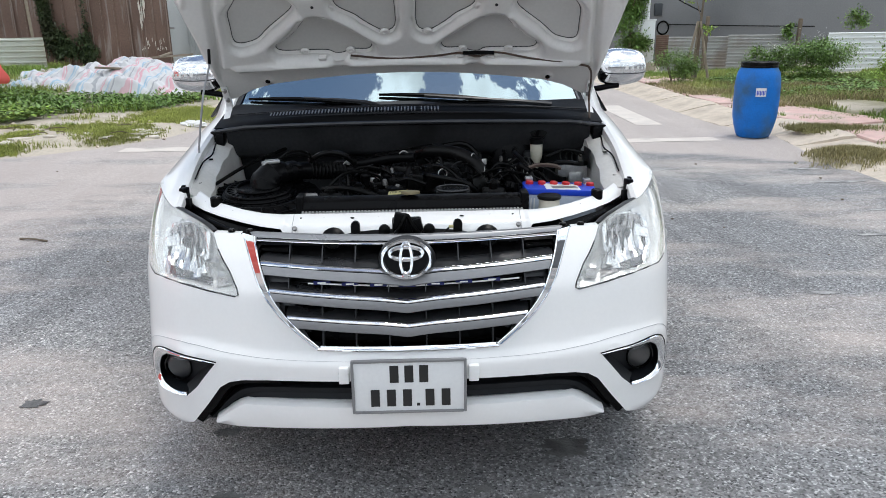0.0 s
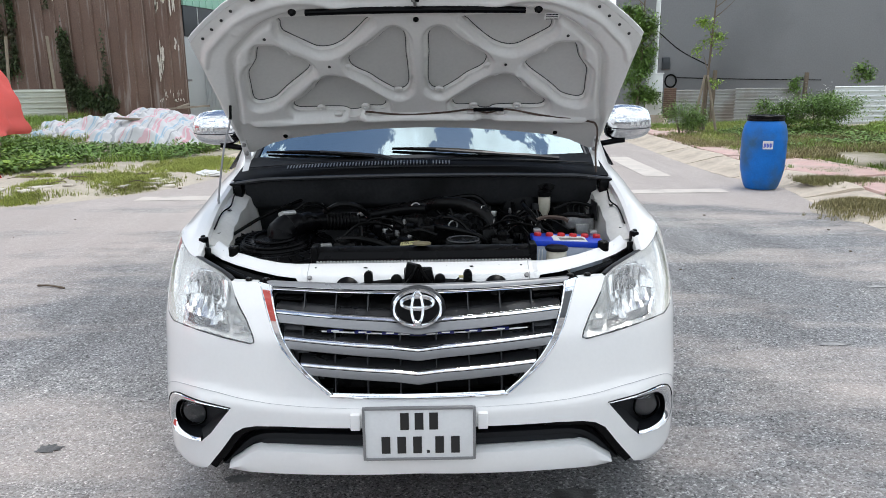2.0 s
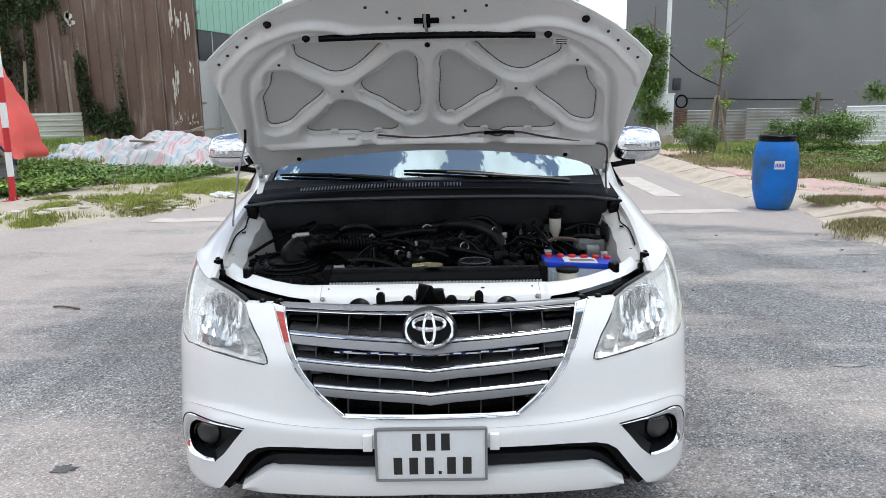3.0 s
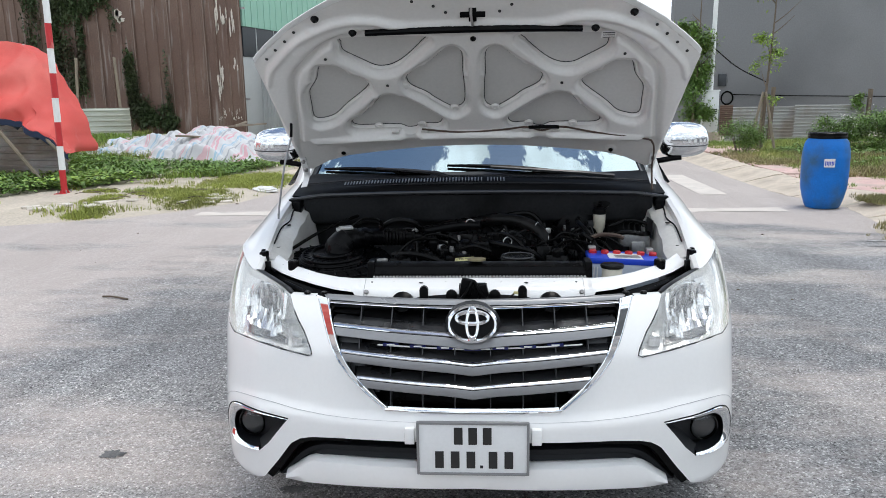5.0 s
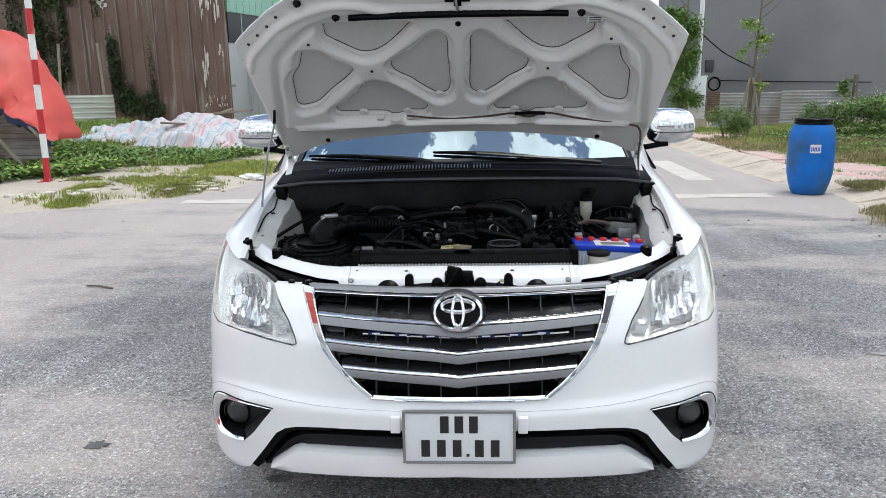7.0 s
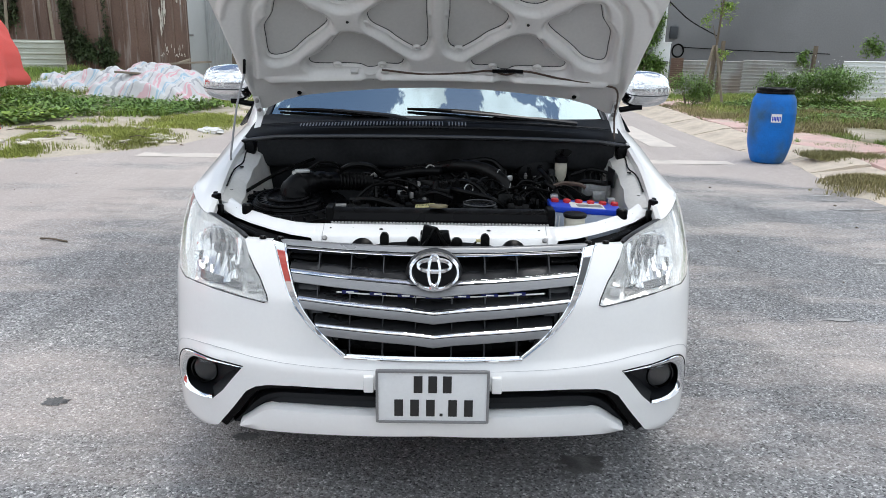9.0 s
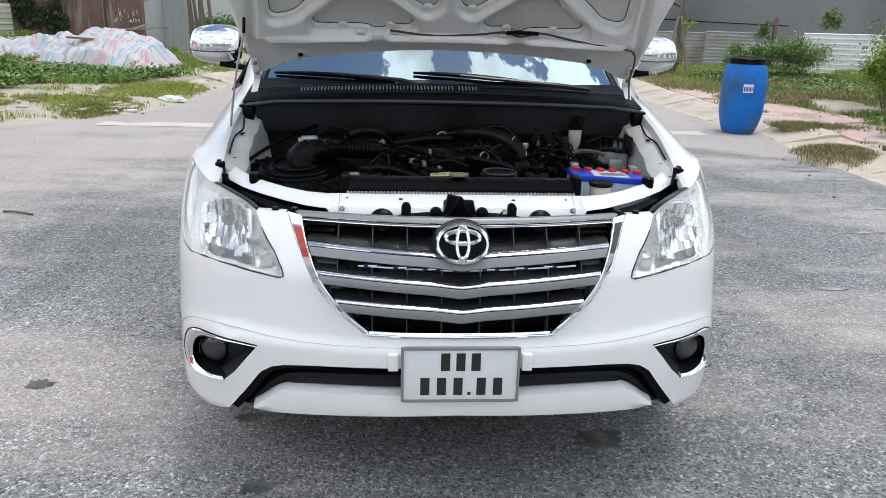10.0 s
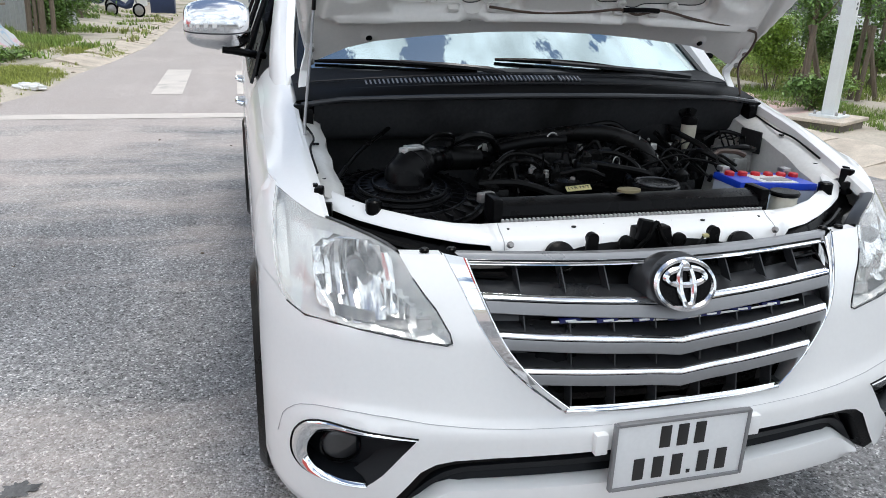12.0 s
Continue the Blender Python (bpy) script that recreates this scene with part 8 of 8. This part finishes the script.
post = thing("sign_post", "white painted square steel post on a concrete plinth", "post", at=(5.72, 6.0, 0))
bm = bm_new()
box(bm, (0, 0, .04), (.74, .54, .27), Matrix.Rotation(radians(28), 4, "Z"), bevel=.02)
part("plinth", bm, MOSSY, post)
bm = bm_new()
box(bm, (0, 0, .19), (.82, .62, .04), Matrix.Rotation(radians(28), 4, "Z"), bevel=.012)
part("cap_slab", bm, CONCRETE, post)
bm = bm_new()
box(bm, (0, 0, 2.7), (.14, .14, 5.1), Matrix.Rotation(radians(28), 4, "Z"), bevel=.012)
shaft = part("shaft", bm, POLEWHITE, post)
bm = bm_new()
box(bm, (0, 0, .222), (.34, .34, .03), Matrix.Rotation(radians(28), 4, "Z"), bevel=.006)
part("foot_plate", bm, POLEWHITE, post)
for sx in (-.12, .12):
    for sy in (-.12, .12):
        bm = bm_new()
        turned(bm, [(.016, 0), (.016, .03), (.01, .045)], 8, Matrix.Translation(Matrix.Rotation(radians(28), 3, "Z") @ Vector((sx, sy, .235))))
        part("bolt", bm, STEEL, post)
for z in (1.46, 1.41):
    bm = bm_new()
    box(bm, Matrix.Rotation(radians(28), 3, "Z") @ Vector((.0, -.0715, z)), (.03, .002, .03), Matrix.Rotation(radians(28), 4, "Z"))
    part("bar", bm, INK, shaft)

striped = thing("barrier_post", "red and white banded steel post on a foot plate", "post", at=(-6.87, 9.63, .0))
bm = bm_new()
box(bm, (-.05, 0, .03), (.9, .62, .1), bevel=.02)
part("pad", bm, RUBBLE, striped)
bm = bm_new()
box(bm, (0, 0, .085), (.24, .24, .015), bevel=.003)
part("foot_plate", bm, POLERED, striped)
for k in range(10):
    bm = bm_new()
    m = Matrix.Translation((.008 * k, 0, .09 + .382 * k))
    turned(bm, [(.05, 0), (.05, .382)], 20, m)
    part("band", bm, POLEWHITE if k % 2 else POLERED, striped)
for k in range(4):
    bm = bm_new()
    a = radians(90 * k)
    loft(bm, [[(.05 * math.cos(a), .05 * math.sin(a), .09), (.09 * math.cos(a), .09 * math.sin(a), .09)], [(.05 * math.cos(a), .05 * math.sin(a), .15), (.055 * math.cos(a), .055 * math.sin(a), .15)]])
    part("gusset", thicken(bm, .008), POLERED, striped)
    bm = bm_new()
    tube(bm, [(.1 * math.cos(a + .78), .1 * math.sin(a + .78), .085), (.1 * math.cos(a + .78), .1 * math.sin(a + .78), .15)], .009, 8)
    part("anchor_bolt", bm, STEEL, striped)

cabinet = thing("power_post", "white cabinet with a tall white post on top", "cabinet", at=(7.02, 22.0, .25))
bm = bm_new()
box(bm, (0, 0, .72), (.46, .3, 1.3), bevel=.02)
part("box", bm, POLEWHITE, cabinet)
bm = bm_new()
box(bm, (0, 0, -.06), (.6, .45, .32), bevel=.02)
part("plinth", bm, CONCRETE, cabinet)
bm = bm_new()
tube(bm, [(0, 0, 1.36), (.02, 0, 4.6)], .07, 10)
part("post", bm, POLEWHITE, cabinet)
bm = bm_new()
box(bm, (0, 0, 1.38), (.5, .34, .04), bevel=.008)
part("hood", bm, POLEWHITE, cabinet)
for k in range(3):
    bm = bm_new()
    box(bm, (.08, -.153, .80 - .06 * k), (.2, .004, .035))
    part("bar", bm, INK, cabinet)

# red tarpaulin shelter with a dark blue lining
shelter = thing("shelter", "red tarpaulin thrown over a low pole shelter", "shelter", at=(-8.72, 11.2, 0))
TOP = [(-3.2, 2.72), (-1.3, 2.72), (-.12, 2.67), (.18, 2.63), (.42, 2.48), (.61, 2.28), (.76, 2.03), (.9, 1.62), (1.06, 1.42), (1.17, 1.11), (1.22, .8), (1.23, .66)]
LOW = [(-3.2, 1.6), (-1.3, 1.6), (-.5, 1.52), (-.16, 1.47), (.06, 1.42), (.34, 1.28), (.54, 1.2), (.74, 1.12), (.94, 1.0), (1.12, .88), (1.27, .78), (1.4, .66)]
tops, lows = spline([(x, 0, z) for x, z in TOP], 5), spline([(x, 0, z) for x, z in LOW], 5)
bm = bm_new()
rows = []
for k, (a, b) in enumerate(zip(tops, lows)):
    row = []
    for j in range(17):
        h = j / 16
        p = a.lerp(b, h)
        fold = .05 * math.sin(h * 9 + k * .4) + .05 * abs(math.sin(k * .33 + h * 1.4)) + .05 * noise.noise((k * .2, h * 3, 1)) + .06 * abs(noise.noise((k * .22 - h * 4, h * 2, 4))) + .015 * noise.noise((k * .9, h * 12, 6))
        row.append((p.x + fold * .4, .15 - .75 * h + fold - .1 * math.sin(math.pi * h), p.z + .05 * noise.noise((k * .4, h * 3, 9)) * (.3 + h)))
    row.insert(0, (row[0][0], row[0][1] + .5, row[0][2] - .02))
    rows.append(row)
loft(bm, rows)
part("cover", thicken(bm, .006), REDTARP, shelter)
bm = bm_new()
loft(bm, [[(r[-1][0], r[-1][1] + .0, r[-1][2] + .01), (r[-1][0] - .02, r[-1][1] + .02, r[-1][2] - .1), (r[-1][0] - .05, r[-1][1] + .12, r[-1][2] - .12 - .04 * math.sin(i * 1.7))] for i, r in enumerate(rows)])
part("lining", bm, BLUETARP, shelter)
for p0, p1 in (((.05, -.62, 1.32), (.92, -.55, .1)), ((.85, -.5, 1.1), (1.36, -.5, .52)), ((-2.2, -.5, 0), (-2.2, -.3, 2.5)), ((.3, .7, 0), (.2, .5, 2.3))):
    bm = bm_new()
    tube(bm, [p0, p1], .035, 8)
    part("pole", bm, TIMBER, shelter)
for k in range(9):
    bm = bm_new()
    f = k / 8
    zr = 2.56 - .98 * f
    box(bm, (float(np.interp(-zr, [-z for x, z in TOP[3:]], [x for x, z in TOP[3:]])) - .235, .34, zr), (.42, .03, .11), Matrix.Rotation(radians(-24), 4, "X"), bevel=.006)
    part("roof_sheet_rib", bm, PALESHEET, shelter)
# back sheet in a darker material, which carries the tarpaulin's shade as colour
bm = ribbed(3.0, 1.25, .14, .025, .06, False)
ob = part("back_sheet", bm, OLDSHEET, shelter, smooth=False)
ob.matrix_basis = pose(-2.3, .6, .1, 0, 0, 0)

# heap of striped sacking with timbers
heap = thing("sacking_heap", "heap of crumpled blue, pink and white striped sacking", "sacking", at=(-7.2, 15.9, 0))
bm = bm_new()
rows, uv = [], []
NU, NV = 170, 90
for i in range(NU):
    f = i / (NU - 1)
    row = []
    for j in range(NV):
        h = j / (NV - 1)
        x = -2.35 + 4.5 * f
        y = 1.25 - 2.6 * h + .25 * math.sin(f * 5) - .5 * max(0, f - .5) * h - .45 * math.exp(-((f - .75) / .14) ** 2) * h
        prof = math.sin(math.pi * min(1, max(0, 1.04 - h))) ** .8
        top = float(np.interp(f, (0, .08, .3, .48, .6, .72, .86, 1), (.03, .14, .28, .5, .76, .66, .72, .4)))
        z = top * prof
        z += .16 * noise.noise((x * 1.1 + 4, y * 1.8, 2)) + .3 * abs(noise.noise((x * 1.2 + y * 1.5, y * .7 - x * .4, 5))) + .07 * abs(noise.noise((x * 4 + y * 4, y * 1.5, 8))) - .12
        px, py = -7.2 + x, 15.9 + y
        z += .12 * (abs(noise.noise((x * 2.4 - y * 1.4, y * 2.2 + x, 11))) + .6 * abs(noise.noise((x * 5 + y * 2, y * 4.5 - x, 13))) - .2)
        z = max(0, z) * min(1, (1 - f) / .08) * min(1, (1 - h) / .08) * min(1, f / .03)
        row.append((x + .05 * noise.noise((h * 7, f * 9, 3)), y, max(.0, z) + ground_z(px, py) + .01))
    rows.append(row)
vs = loft(bm, rows)
lay = bm.loops.layers.uv.new("UVMap")
where = {v: (i, j) for i, r in enumerate(vs) for j, v in enumerate(r)}
for f in bm.faces:
    for lp in f.loops:
        i, j = where[lp.vert]
        lp[lay].uv = (i / NU * 1.5 + j / NV * (.25 + .5 * i / NU) + .1 * noise.noise((i * .05, j * .08, 1)) + .02 * noise.noise((i * .2, j * .3, 4)), j / NV)
bmesh.ops.recalc_face_normals(bm, faces=bm.faces)
part("sacking", bm, SACK, heap, angle=180)
for p0, p1, w in (((-7.25, 15.1, .76), (-5.65, 15.0, .68), .09), ((-6.68, 16.2, .9), (-5.4, 16.2, .98), .07), ((-6.1, 15.9, .94), (-6.0, 16.5, 1.02), .06)):
    bm = bm_new()
    a, b = Vector(p0), Vector(p1)
    d = (b - a).to_track_quat("X", "Z").to_matrix().to_4x4()
    box(bm, (a + b) / 2, ((b - a).length, w, .045), d, bevel=.006)
    tagged(part("timber", bm, TIMBER), "weathered timber batten lying on the sacking", "timber", "battens on the sacking")

# litter: wrapped stone, twigs, stones, leaf scraps
bm = bm_new()
bmesh.ops.create_icosphere(bm, subdivisions=4, radius=.17)
for v in bm.verts:
    p = v.co.copy()
    v.co += p.normalized() * (.05 * noise.noise(p * 14) + .03 * noise.noise(p * 34))
    v.co = Vector((v.co.x * 1.25 - 3.72, v.co.y * .7 + 10.2, max(-.02, v.co.z * .42) + .035))
tagged(part("bundle", bm, LABEL), "crumpled white plastic bundle at the road's edge", "litter")
bm = bm_new()
tube(bm, spline([(-3.0, 3.46, .008), (-2.9, 3.43, .015), (-2.76, 3.38, .008)], 4), .008, 6)
tagged(part("twig", bm, BARK), "dark twig lying on the asphalt", "twig")
rnd = random.Random(77)
for k in range(70):
    if k < 34:
        x, y = rnd.uniform(-8.5, -3.5), rnd.uniform(7.5, 13)
        if off_road(x, y) < -.25:
            continue
    else:
        x, y = rnd.uniform(-4.5, 4.2), rnd.uniform(-.6, 7)
        if abs(x) < 1.0 and y > 0:
            continue
    r = rnd.uniform(.012, .05) if k < 34 else rnd.uniform(.006, .016)
    bm = bm_new()
    bmesh.ops.create_icosphere(bm, subdivisions=1, radius=r)
    for v in bm.verts:
        v.co *= 1 + .5 * noise.noise(v.co * (2 / r) + Vector((k, 0, 0)))
        v.co.z *= .55
    bmesh.ops.translate(bm, vec=(x, y, max(0, ground_z(x, y)) + r * .35), verts=bm.verts)
    if k < 34:
        tagged(part("stone", bm, CONCRETE), "pale stone on the sandy verge", "stone", "stones on the verge")
    else:
        tagged(part("pebble", bm, BARK), "dark pebble on the asphalt", "pebble", "pebbles on the road")


# broken concrete and dry twigs along the verge
rnd = random.Random(91)
for k in range(26):
    t = rnd.random()
    x, y = -6.6 + 2.9 * t + rnd.uniform(-.1, .1), 7.25 + 1.9 * t ** 1.3 + rnd.uniform(.0, .8)
    if off_road(x, y) < .12:
        continue
    bm = bm_new()
    w = rnd.uniform(.06, .26)
    box(bm, (0, 0, 0), (w, w * rnd.uniform(.5, .9), rnd.uniform(.02, .05)), Matrix.Rotation(rnd.uniform(0, 3), 4, "Z") @ Matrix.Rotation(rnd.uniform(-.12, .12), 4, "X"), bevel=.008)
    for v in bm.verts:
        v.co += Vector((noise.noise(v.co * 14 + Vector((k, 0, 0))), noise.noise(v.co * 14 + Vector((0, k, 0))), 0)) * .03
    bmesh.ops.translate(bm, vec=(x, y, ground_z(x, y) + .012), verts=bm.verts)
    tagged(part("concrete_fragment", bm, RUBBLE, angle=20), "broken piece of pale concrete on the sandy verge", "rubble", "rubble on the verge")
for k in range(12):
    x, y = rnd.uniform(-6.4, -4.2), rnd.uniform(8.3, 9.8)
    if off_road(x, y) < .2:
        continue
    bm = bm_new()
    a, L = rnd.uniform(0, 6.28), rnd.uniform(.15, .4)
    pts = [(x + math.cos(a) * L * q + .04 * math.sin(q * 5), y + math.sin(a) * L * q, ground_z(x, y) + .02 + .03 * math.sin(q * 3)) for q in (0, .33, .66, 1)]
    tube(bm, spline(pts, 4), .006, 5)
    tagged(part("twig", bm, BARK), "dry brown twig on the sandy verge", "twig", "twigs on the verge")


def blot(name, x, y, rx, ry, mat_, seed, z=.004):
    """A flat irregular stain on the road."""
    pts = []
    for k in range(64):
        a = 2 * math.pi * k / 64
        q = 1 + .6 * noise.noise((math.cos(a) * 2.2, math.sin(a) * 2.2, seed)) + .3 * noise.noise((math.cos(a) * 8, math.sin(a) * 8, seed))
        pts.append((x + rx * q * math.cos(a), y + ry * q * math.sin(a)))
    return part(name, patch(pts, lambda u, v: (u, v, z), step=.05), mat_, road)


OIL = material("oil_stain", (0.085, 0.083, 0.08), 0.7, var=0.4, scale=14, fine=120, bump=0.8, second=(0.17, 0.168, 0.165), mask=(0.42, 0.58))
WORN = material("worn_white_mark", (0.46, 0.45, 0.44), 0.85, var=0.3, scale=12, bump=0.6, second=(0.27, 0.265, 0.26), mask=(0.4, 0.55))
for i, (x, y, rx, ry) in enumerate(((.548, .41, .085, .06), (-.62, .16, .05, .035), (-1.59, .85, .05, .035), (-.72, .58, .05, .03), (.23, .17, .03, .02), (.4, .12, .025, .02))):
    blot("oil_stain", x, y, rx, ry, OIL, i + 1)
for i, (x, y, rx, ry) in enumerate(((2.31, 1.95, .1, .025), (4.02, 5.64, .16, .03), (4.02, 5.37, .17, .03), (4.06, 4.96, .24, .035), (3.3, 3.11, .14, .03), (3.87, 3.82, .2, .03))):
    blot("worn_mark", x, y, rx, ry, WORN, i + 20)
